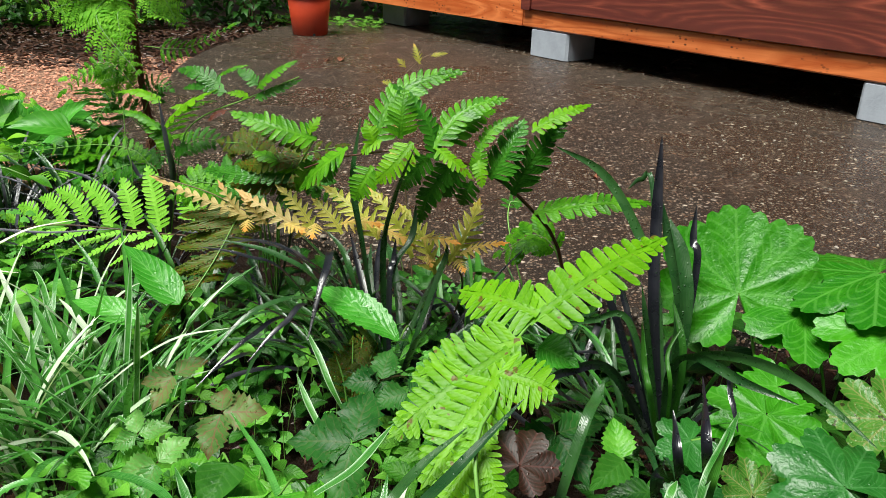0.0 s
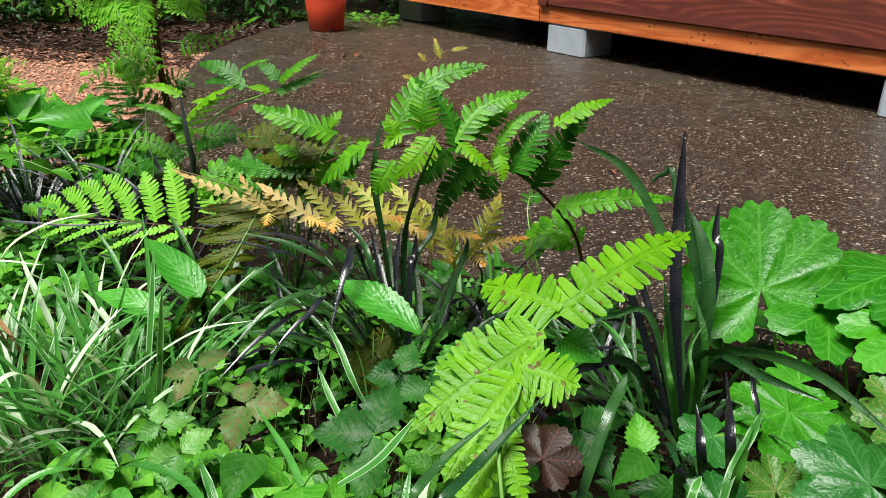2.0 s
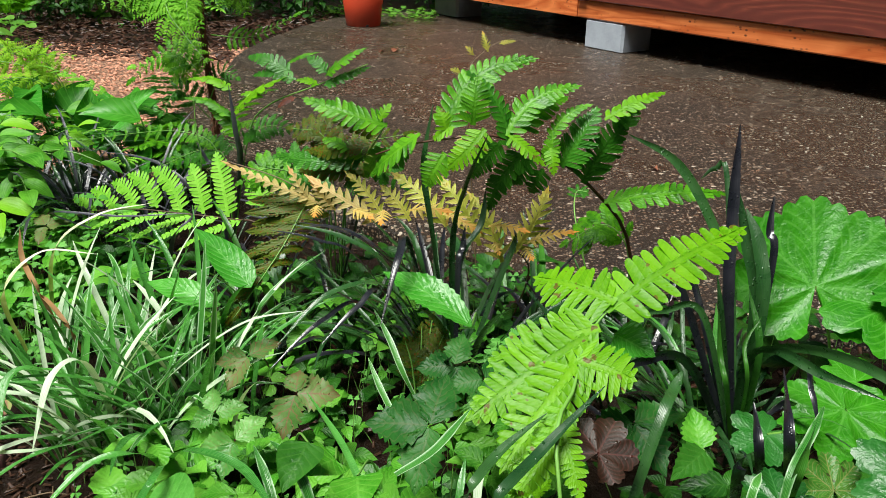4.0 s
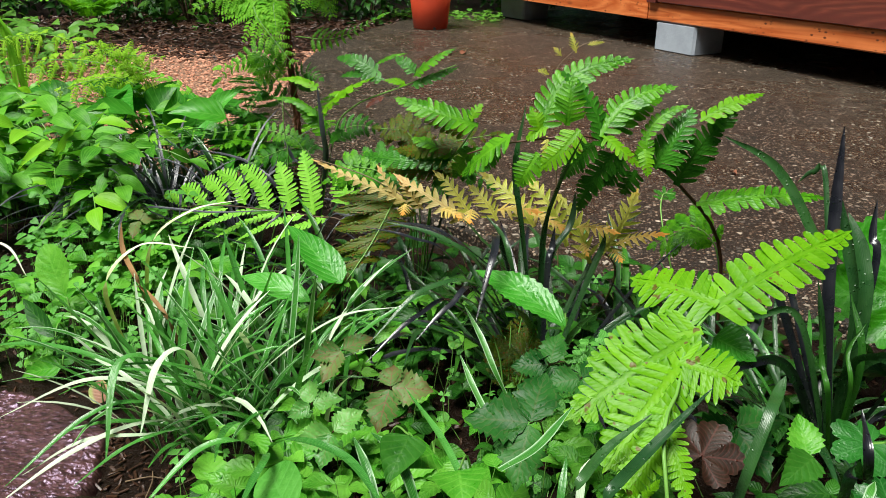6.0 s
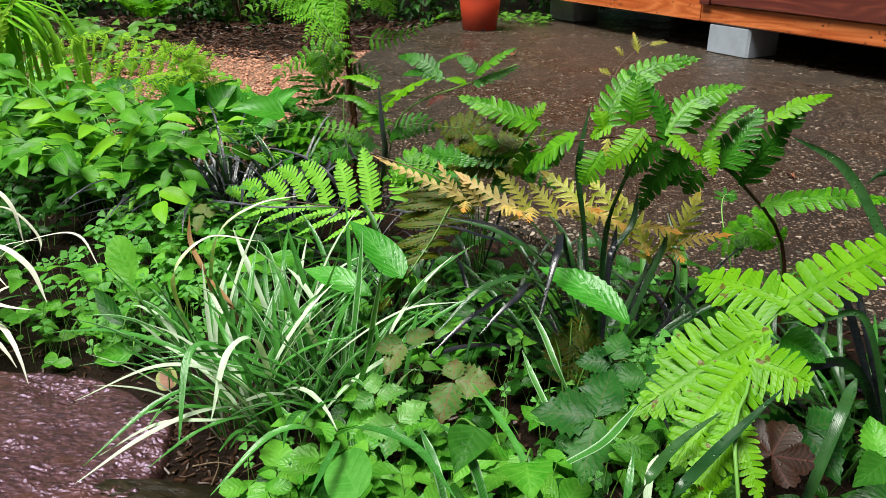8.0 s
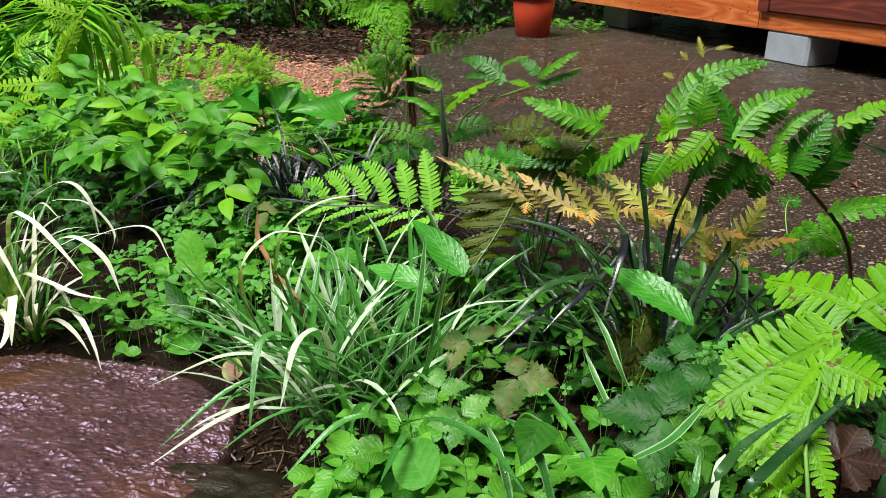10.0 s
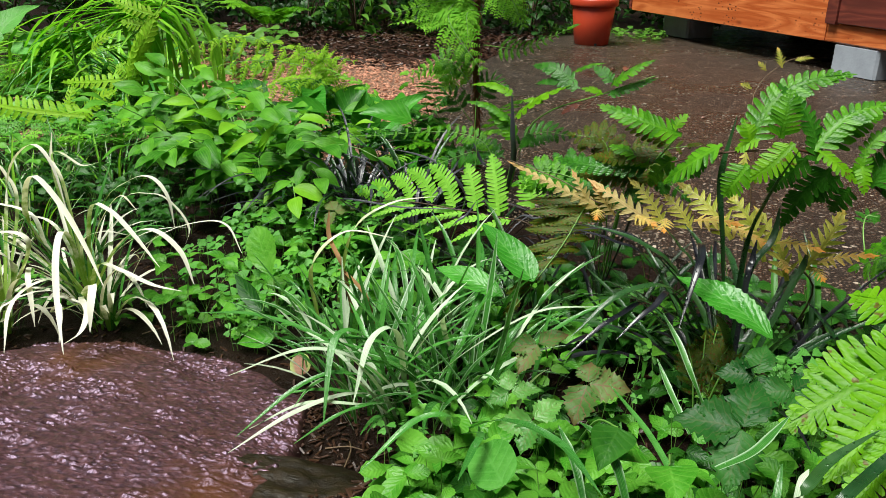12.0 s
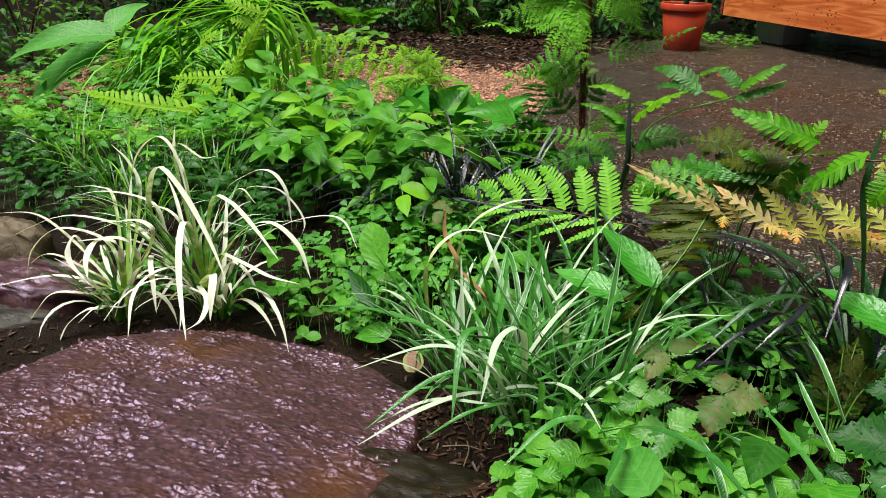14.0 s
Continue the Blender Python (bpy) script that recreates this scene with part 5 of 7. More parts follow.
def dark_fern():
    p = thing("fern", (-0.5, 1.42, SOIL), "dark green glossy fern leaning over the concrete slab", "fern")
    f, u, w0 = Vector((0, -0.8, 0.6)), Vector((0, -0.4, 0.92)), Vector((0.2, -0.6, 0.75))

    # upward leaflets coloured as lit, front-facing ones mostly as shaded
    def row(st, rows, **kw):
        for a, b, w, n, nv, mat in rows:
            leaflet(p, st, a, b, w, nv, n, mat, **{"lean": 62, "taper": 0.45, "full": 0.9, "sickle": 0.05, **kw})

    s1 = part("frond", tube(Mesh(), curve([(-0.5, 1.42, SOIL), (-0.441, 1.4, 0.22), (-0.392, 1.37, 0.297), (-0.285, 1.33, 0.349), (-0.198, 1.32, 0.388)], 20), 0.002, 0.001), "stalk_green", p)
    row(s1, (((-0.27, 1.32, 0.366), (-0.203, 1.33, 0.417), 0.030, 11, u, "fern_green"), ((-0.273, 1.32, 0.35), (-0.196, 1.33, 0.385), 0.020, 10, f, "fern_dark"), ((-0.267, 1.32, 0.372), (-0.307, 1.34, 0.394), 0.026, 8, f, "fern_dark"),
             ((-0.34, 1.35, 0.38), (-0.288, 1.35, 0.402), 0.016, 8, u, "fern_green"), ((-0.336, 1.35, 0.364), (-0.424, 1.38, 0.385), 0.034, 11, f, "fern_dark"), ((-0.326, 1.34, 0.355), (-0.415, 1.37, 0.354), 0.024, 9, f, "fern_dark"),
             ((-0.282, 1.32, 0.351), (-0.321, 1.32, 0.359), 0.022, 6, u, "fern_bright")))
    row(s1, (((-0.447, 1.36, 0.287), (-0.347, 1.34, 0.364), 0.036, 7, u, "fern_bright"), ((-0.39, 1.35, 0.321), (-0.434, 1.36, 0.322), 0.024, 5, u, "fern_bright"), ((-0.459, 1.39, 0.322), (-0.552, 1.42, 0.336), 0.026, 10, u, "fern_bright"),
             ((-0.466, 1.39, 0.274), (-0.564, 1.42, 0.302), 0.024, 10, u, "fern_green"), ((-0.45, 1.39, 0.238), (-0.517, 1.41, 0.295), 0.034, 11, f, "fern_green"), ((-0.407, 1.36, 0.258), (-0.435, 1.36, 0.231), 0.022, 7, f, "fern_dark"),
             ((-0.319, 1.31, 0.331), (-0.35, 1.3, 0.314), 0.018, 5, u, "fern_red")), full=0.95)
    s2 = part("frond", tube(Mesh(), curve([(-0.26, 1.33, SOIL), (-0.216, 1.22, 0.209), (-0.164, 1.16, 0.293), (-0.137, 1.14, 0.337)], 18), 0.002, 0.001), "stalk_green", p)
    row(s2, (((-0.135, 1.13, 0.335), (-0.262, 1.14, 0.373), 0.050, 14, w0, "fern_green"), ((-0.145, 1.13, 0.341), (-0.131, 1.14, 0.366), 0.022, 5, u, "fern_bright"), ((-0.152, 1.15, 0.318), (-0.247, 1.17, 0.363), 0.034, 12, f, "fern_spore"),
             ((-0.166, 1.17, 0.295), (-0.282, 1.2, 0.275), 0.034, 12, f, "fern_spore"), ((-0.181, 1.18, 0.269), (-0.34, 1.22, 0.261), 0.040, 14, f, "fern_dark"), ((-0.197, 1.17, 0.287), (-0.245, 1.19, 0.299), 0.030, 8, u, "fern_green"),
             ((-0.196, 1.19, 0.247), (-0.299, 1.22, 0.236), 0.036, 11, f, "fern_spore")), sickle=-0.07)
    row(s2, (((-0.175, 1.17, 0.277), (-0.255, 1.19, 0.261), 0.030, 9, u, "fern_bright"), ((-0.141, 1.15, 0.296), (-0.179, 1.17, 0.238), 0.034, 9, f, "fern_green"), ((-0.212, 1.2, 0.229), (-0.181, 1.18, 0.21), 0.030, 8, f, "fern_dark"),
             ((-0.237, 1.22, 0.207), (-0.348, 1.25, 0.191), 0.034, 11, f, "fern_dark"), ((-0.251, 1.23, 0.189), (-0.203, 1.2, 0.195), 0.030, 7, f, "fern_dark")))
    def low(rows):
        for b, q, w, n, mat in rows:
            frond(p, [b, *q], w, n, f, mat, "stalk_green", 0.42, "lance", 7, 66, 0.24, thick=0.0013, full=0.9)

    # low arching fronds behind, at the two feet of the fern
    low((
        ((-0.49, 1.42, SOIL), ((-0.497, 1.42, 0.173), (-0.579, 1.44, 0.228), (-0.829, 1.5, 0.184)), 0.05, 17, "fern_green"),
        ((-0.5, 1.43, SOIL), ((-0.487, 1.42, 0.162), (-0.532, 1.43, 0.199), (-0.64, 1.42, 0.154)), 0.075, 12, "fern_dark"),
        ((-0.28, 1.34, SOIL), ((-0.263, 1.28, 0.176), (-0.321, 1.3, 0.217), (-0.392, 1.28, 0.179)), 0.10, 11, "fern_dark"),
        ((-0.26, 1.33, SOIL), ((-0.258, 1.26, 0.193), (-0.261, 1.26, 0.279), (-0.323, 1.28, 0.286)), 0.085, 10, "fern_spore"),
    ))
    low((
        ((-0.27, 1.33, SOIL), ((-0.273, 1.26, 0.177), (-0.355, 1.28, 0.215), (-0.417, 1.28, 0.186)), 0.085, 10, "fern_green"),
        ((-0.25, 1.33, SOIL), ((-0.244, 1.24, 0.201), (-0.215, 1.22, 0.261), (-0.153, 1.2, 0.247)), 0.09, 9, "fern_spore"),
        ((-0.25, 1.32, SOIL), ((-0.22, 1.24, 0.192), (-0.179, 1.22, 0.253), (-0.12, 1.2, 0.221)), 0.08, 9, "fern_dark"),
        ((-0.50, 1.44, SOIL), ((-0.463, 1.42, 0.186), (-0.409, 1.4, 0.253), (-0.34, 1.38, 0.258)), 0.06, 9, "fern_dark"),
        ((-0.27, 1.34, SOIL), ((-0.226, 1.27, 0.192), (-0.216, 1.27, 0.259), (-0.12, 1.25, 0.294)), 0.07, 10, "fern_spore"),
    ))
    part("bare_stalk", tube(Mesh(), curve([(-0.6, 1.42, SOIL), (-0.533, 1.4, 0.166), (-0.535, 1.4, 0.242), (-0.537, 1.41, 0.307)], 12), 0.0016, 0.0008), "stalk_green", p, "thin bare stalk")


dark_fern()


def tall_fern():
    base = (-0.655, 1.80, SOIL)
    p = thing("fern", base, "tall fern with a rust-brown shaggy stem and lacy lime-green fronds", "fern")
    line = curve([base, (-0.65, 1.79, 0.15), (-0.655, 1.775, 0.35), (-0.65, 1.77, 0.62)], 16)
    part("stem", tube(Mesh(), line, 0.009, 0.007, 8), "rust_scale", p, "rust-brown scaly stem")
    m = Mesh()
    for _ in range(420):
        k = rnd.random()
        q = line[int(k * 15)].lerp(line[int(k * 15) + 1], rnd.random())
        a = rnd.uniform(0, 6.28)
        d = Vector((math.cos(a), math.sin(a), rnd.uniform(-0.9, 0.2)))
        blade(m, [q, q + d * 0.012, q + d * 0.02 + Vector((0, 0, -0.006))], 0.0035, 0.2)
    part("shaggy_coat", m, "rust_scale", p, "shaggy rust-brown scales")
    f = Vector((0.0, -0.85, 0.5))
    # bright lacy fronds of the crown
    for a, b, c, w, pr in (((-0.67, 1.77, 0.48), (-0.7, 1.7, 0.428), (-0.597, 1.64, 0.321), 0.22, 13), ((-0.66, 1.77, 0.463), (-0.729, 1.72, 0.459), (-0.843, 1.7, 0.426), 0.17, 12), ((-0.637, 1.77, 0.504), (-0.559, 1.7, 0.477), (-0.519, 1.68, 0.416), 0.15, 11),
                           ((-0.634, 1.77, 0.526), (-0.731, 1.72, 0.526), (-0.82, 1.7, 0.491), 0.18, 11), ((-0.631, 1.77, 0.549), (-0.528, 1.6, 0.567), (-0.524, 1.55, 0.499), 0.18, 11), ((-0.639, 1.77, 0.435), (-0.66, 1.72, 0.439), (-0.644, 1.68, 0.381), 0.12, 9)):
        lacy(p, [a, b, c], w, pr, f, "fern_lace", 0.12, 12, small=0.4)
    # plainer green ones lower down
    for a, b, c, w, pr, mat in (((-0.635, 1.77, 0.361), (-0.524, 1.72, 0.368), (-0.415, 1.7, 0.42), 0.075, 12, "fern_green"), ((-0.658, 1.78, 0.256), (-0.742, 1.8, 0.319), (-0.849, 1.8, 0.246), 0.13, 11, "fern_green"), ((-0.666, 1.79, 0.222), (-0.748, 1.82, 0.29), (-0.868, 1.85, 0.268), 0.12, 11, "fern_comb"),
                                ((-0.657, 1.78, 0.212), (-0.611, 1.75, 0.282), (-0.556, 1.7, 0.281), 0.10, 8, "fern_dark"), ((-0.661, 1.78, 0.172), (-0.711, 1.75, 0.241), (-0.739, 1.7, 0.195), 0.09, 10, "fern_dark")):
        frond(p, [a, b, c], w, pr, f, mat, "stalk_green", 0.18, "tri", 9, 66, 0.2, thick=0.0014, full=0.85, n_line=16, bend=0.1)

    r = random.Random(12)
    for k in range(22):
        b = Vector((r.uniform(-0.98, -0.6), r.uniform(1.74, 2.0), 0))
        b.z = ground_z(b.x, b.y)
        if inside_slab(b.x, b.y):
            b.z = -0.01
        ln = arch(b, r.uniform(170, 360), r.uniform(60, 84), r.uniform(-30, 10), r.uniform(0.22, 0.44), 8, r.uniform(-20, 20))
        frond(p, [ln[0], ln[3], ln[6], ln[8]], r.uniform(0.08, 0.13), 11, None, r.choice(["fern_green", "fern_comb", "fern_dark"]), "stalk_green", 0.3, "lance", 9, 68, 0.2, thick=0.0012, full=0.85, n_line=14)


tall_fern()


def lace_fern():
    base = (-1.02, 1.84, SOIL)
    p = thing("fern", base, "lacy yellow-green fern arching over broad leaves", "fern")
    f = Vector((0.05, -0.75, 0.65))
    for pts, w, pr, dr in ((((-1.03, 1.86, 0.131), (-1.09, 1.88, 0.237), (-1.23, 1.92, 0.295), (-1.41, 1.94, 0.321), (-1.56, 1.94, 0.288), (-1.7, 1.92, 0.215)), 0.13, 17, 0.8),
                           (((-1.03, 1.86, 0.131), (-1.1, 1.86, 0.24), (-1.22, 1.84, 0.275), (-1.35, 1.82, 0.269), (-1.48, 1.78, 0.23)), 0.12, 13, 0.6),
                           (((-1.03, 1.86, 0.131), (-1.1, 1.84, 0.227), (-1.18, 1.8, 0.234), (-1.29, 1.74, 0.198)), 0.12, 10, 0.5),
                           (((-1.03, 1.86, 0.139), (-1.07, 1.86, 0.249), (-1.11, 1.86, 0.286), (-0.995, 1.84, 0.291)), 0.09, 12, 0.3),
                           (((-1.03, 1.86, 0.139), (-1.09, 1.86, 0.255), (-1.18, 1.86, 0.294), (-1.08, 1.84, 0.31)), 0.09, 12, 0.3)):
        lacy(p, [base, *pts], w, pr, f, "fern_lime", 0.3, 9, 62, dr, shape="even", small=0.42)


lace_fern()


def left_fern():
    base = (-1.62, 1.78, SOIL)
    p = thing("fern", base, "yellow-green fern with a stiff upright midrib and comb leaflets", "fern")
    f = Vector((0.05, -0.88, 0.45))
    st = part("frond", tube(Mesh(), curve([base, (-1.7, 1.78, 0.172), (-1.66, 1.8, 0.269), (-1.62, 1.82, 0.347), (-1.57, 1.84, 0.439)], 18), 0.003, 0.0015), "stalk_green", p)
    leaflet(p, st, (-1.7, 1.78, 0.164), (-1.57, 1.83, 0.424), 0.036, f, 15, "fern_lime", lean=58, full=0.8, sickle=-0.05)
    leaflet(p, st, (-1.67, 1.79, 0.234), (-1.59, 1.82, 0.394), 0.055, (0.5, -0.8, 0.3), 11, "fern_lime", lean=50, full=0.8)
    for a, b, w, n in (((-1.79, 1.72, 0.101), (-2.19, 1.66, 0.14), 0.085, 17), ((-1.81, 1.72, 0.087), (-1.67, 1.7, 0.19), 0.07, 9), ((-1.66, 1.8, 0.204), (-1.95, 1.78, 0.182), 0.055, 13), ((-1.66, 1.8, 0.221), (-1.73, 1.78, 0.238), 0.06, 7),
                       ((-1.85, 1.71, 0.097), (-1.85, 1.74, 0.182), 0.05, 8), ((-1.6, 1.82, 0.381), (-1.73, 1.8, 0.42), 0.05, 9), ((-1.62, 1.82, 0.35), (-1.71, 1.8, 0.362), 0.045, 8), ((-1.87, 1.85, 0.265), (-1.78, 1.85, 0.319), 0.04, 6)):
        leaflet(p, st, a, b, w, f, n, "fern_lime", lean=60, taper=0.45, full=0.66, sickle=-0.04)
    part("frond", tube(Mesh(), curve([base, (-1.75, 1.75, 0.04), (-1.8, 1.72, 0.098), (-2, 1.69, 0.115)], 12), 0.002, 0.001), "stalk_green", p)


left_fern()


def far_fern():
    base = Vector((-2.85, 4.45, SOIL))
    p = thing("fern", base, "light green fern at the foot of the dark shrubs", "fern")
    for az, L, mat in ((200, 0.5, "fern_lace"), (250, 0.48, "fern_lace"), (300, 0.4, "fern_green"), (340, 0.45, "fern_green"), (150, 0.4, "fern_green"), (60, 0.4, "fern_green")):
        ln = arch(base, az, 72, -20, L, 8)
        frond(p, [ln[0], ln[3], ln[5], ln[8]], 0.22, 11, None, mat, bare=0.25, joined=True, n_line=14)
    q = Vector((-1.95, 4.95, SOIL))
    p2 = thing("fern", q, "pale straw-green fern below the dark shrubs", "fern")
    for az, L in ((230, 0.35), (280, 0.3), (320, 0.36), (180, 0.36)):
        ln = arch(q, az, 60, -30, L, 8)
        frond(p2, [ln[0], ln[3], ln[5], ln[8]], 0.16, 9, None, "fern_comb", bare=0.25, joined=True, n_line=14)


far_fern()


def small_ferns():
    base = Vector((-0.06, 0.93, SOIL))
    p = thing("fern", base, "small young olive-green fern among clover", "fern")
    for t in ((-0.083, 0.95, 0.087), (-0.063, 0.97, 0.1), (-0.031, 0.96, 0.096), (-0.019, 0.93, 0.097), (-0.049, 0.98, 0.11)):
        frond(p, [base, (base + Vector(t)) * 0.5 + Vector((0, 0, 0.03)), t], 0.05, 8, Vector((0, -0.6, 0.8)), "fern_spore", bare=0.3, n_line=14)


small_ferns()


# ---- strap-leaved clumps ----
def hero_blades(plant, rows, mat, fold=0.25, hint=None):
    for width, pts in rows:
        part("leaf", blade(Mesh(), curve(pts, 22), width, fold, hint, narrow=0.7), mat, plant)


def tuft(name, base, spread, count, length, width, mats, label, category, e0=(62, 86), e1=(-50, 30), group="", az=(0, 360), seed=1, fold=0.25):
    """A clump of arching strap leaves, each a part."""
    r = random.Random(seed)
    p = thing(name, base, label, category, group)
    for _ in range(count):
        a = r.uniform(*az)
        q = Vector(base) + Vector((math.cos(radians(a)), math.sin(radians(a)), 0)) * spread * math.sqrt(r.random())
        q.z = ground_z(q.x, q.y) - 0.004
        ln = arch(q, a + r.uniform(-45, 45), r.uniform(*e0), r.uniform(*e1), length * r.uniform(0.6, 1.15), 10, r.uniform(-40, 40))
        for v in ln[1:]:
            v.z = max(v.z, ground_z(v.x, v.y) + 0.006)
        part("leaf", blade(Mesh(), ln, width * r.uniform(0.7, 1.15), fold), r.choice(mats), p)
    return p


STRIPE = ["blade_striped"] * 4 + ["blade_green"] * 7 + ["blade_pale"] * 2
for i, (b, n, L) in enumerate((((-0.524, 0.874, -0.045), 46, 0.24), ((-0.434, 0.844, -0.045), 40, 0.22), ((-0.386, 0.888, -0.045), 44, 0.24), ((-0.522, 1.026, -0.045), 34, 0.24), ((-0.636, 1.002, -0.045), 30, 0.22), ((-0.42, 1.03, -0.045), 26, 0.22), ((-0.325, 0.88, -0.045), 16, 0.18))):
    tuft("lilyturf", b, 0.045, int(n * 0.75), L * 1.1, 0.0092, STRIPE, "striped green and white lilyturf clump on wet soil", "lilyturf", (62, 89), (-25, 66), "striped lilyturf clumps", seed=20 + i)


def lilyturf_heroes():
    p = thing("lilyturf", (-0.47, 0.85, -0.045), "lilyturf clump with long cream-edged arching leaves", "lilyturf", "striped lilyturf clumps")
    b = (-0.466, 0.879, -0.045)
    hero_blades(p, ((0.009, [b, (-0.487, 0.78, 0.069), (-0.551, 0.74, 0.097), (-0.647, 0.7, 0.058)]), (0.009, [b, (-0.477, 0.73, 0.053), (-0.522, 0.66, 0.057), (-0.581, 0.6, 0.023)]),
                    (0.010, [b, (-0.447, 0.8, 0.111), (-0.467, 0.76, 0.115), (-0.464, 0.7, 0.058)]), (0.007, [b, (-0.458, 0.72, 0.047), (-0.52, 0.68, 0.058), (-0.577, 0.64, 0.032)])), "blade_pale")
    hero_blades(p, ((0.011, [b, (-0.475, 0.78, 0.103), (-0.506, 0.74, 0.122), (-0.485, 0.66, 0.047)]), (0.010, [b, (-0.48, 0.74, 0.075), (-0.53, 0.7, 0.074), (-0.584, 0.62, 0.031)]),
                    (0.010, [b, (-0.577, 0.84, 0.056), (-0.698, 0.86, 0.064), (-0.808, 0.86, 0.049)]), (0.008, [b, (-0.439, 0.7, 0.064), (-0.472, 0.67, 0.057), (-0.515, 0.64, 0.026)])), "blade_green")
    hero_blades(p, ((0.0065, [b, (-0.368, 0.86, 0.069), (-0.279, 0.88, 0.136), (-0.2, 0.9, 0.15)]),), "blade_pale")
    q = (-0.375, 0.818, -0.045)
    hero_blades(p, ((0.0105, [q, (-0.266, 0.66, 0.107), (-0.194, 0.62, 0.124), (-0.138, 0.56, 0.118)]), (0.010, [q, (-0.317, 0.66, 0.098), (-0.349, 0.62, 0.111), (-0.389, 0.56, 0.075)]), (0.008, [q, (-0.28, 0.63, 0.107), (-0.272, 0.58, 0.119), (-0.273, 0.54, 0.112)])), "blade_green")
    hero_blades(p, ((0.0115, [(-0.115, 0.6, 0.075), (-0.133, 0.62, 0.11), (-0.154, 0.64, 0.126), (-0.181, 0.67, 0.12)]), (0.0095, [(-0.16, 0.62, 0.051), (-0.179, 0.65, 0.081), (-0.206, 0.69, 0.097)]),
                    (0.0085, [(-0.055, 0.85, 0.062), (-0.074, 0.86, 0.095), (-0.094, 0.89, 0.12), (-0.121, 0.93, 0.142)]), (0.0085, [(-0.066, 0.8, 0.049), (-0.082, 0.82, 0.065), (-0.099, 0.84, 0.084), (-0.118, 0.87, 0.105)])), "blade_striped")
    hero_blades(p, ((0.0075, [(-0.057, 0.6, 0.082), (-0.08, 0.63, 0.108), (-0.111, 0.68, 0.119), (-0.163, 0.75, 0.127)]), (0.0075, [(0.015, 0.6, 0.072), (0.016, 0.62, 0.108), (0.019, 0.65, 0.133)])), "blade_green")
    hero_blades(p, ((0.008, [(0.033, 0.6, 0.094), (0.034, 0.62, 0.13), (0.041, 0.64, 0.14)]),), "blade_pale")
    hero_blades(p, ((0.009, [(-0.355, 1.061, -0.045), (-0.307, 1, 0.081), (-0.274, 1.04, 0.121), (-0.225, 1.1, 0.148)]), (0.009, [(-0.041, 0.6, 0.146), (-0.009, 0.63, 0.154), (0.021, 0.68, 0.169)])), "blade_striped")
    hero_blades(p, ((0.008, [(-0.645, 1.076, -0.045), (-0.626, 1, 0.096), (-0.67, 1.04, 0.131), (-0.679, 1.06, 0.172)]), (0.007, [(-0.575, 1.015, -0.045), (-0.558, 0.95, 0.071), (-0.618, 1, 0.087), (-0.637, 1, 0.095)])), "blade_dry")
    hero_blades(p, ((0.008, [(-0.709, 1.062, -0.045), (-0.683, 1, 0.09), (-0.647, 1.05, 0.139), (-0.558, 1.05, 0.142)]), (0.008, [(-0.713, 1.145, -0.045), (-0.658, 1.1, 0.118), (-0.608, 1.15, 0.163), (-0.539, 1.2, 0.171)])), "blade_cream")


lilyturf_heroes()


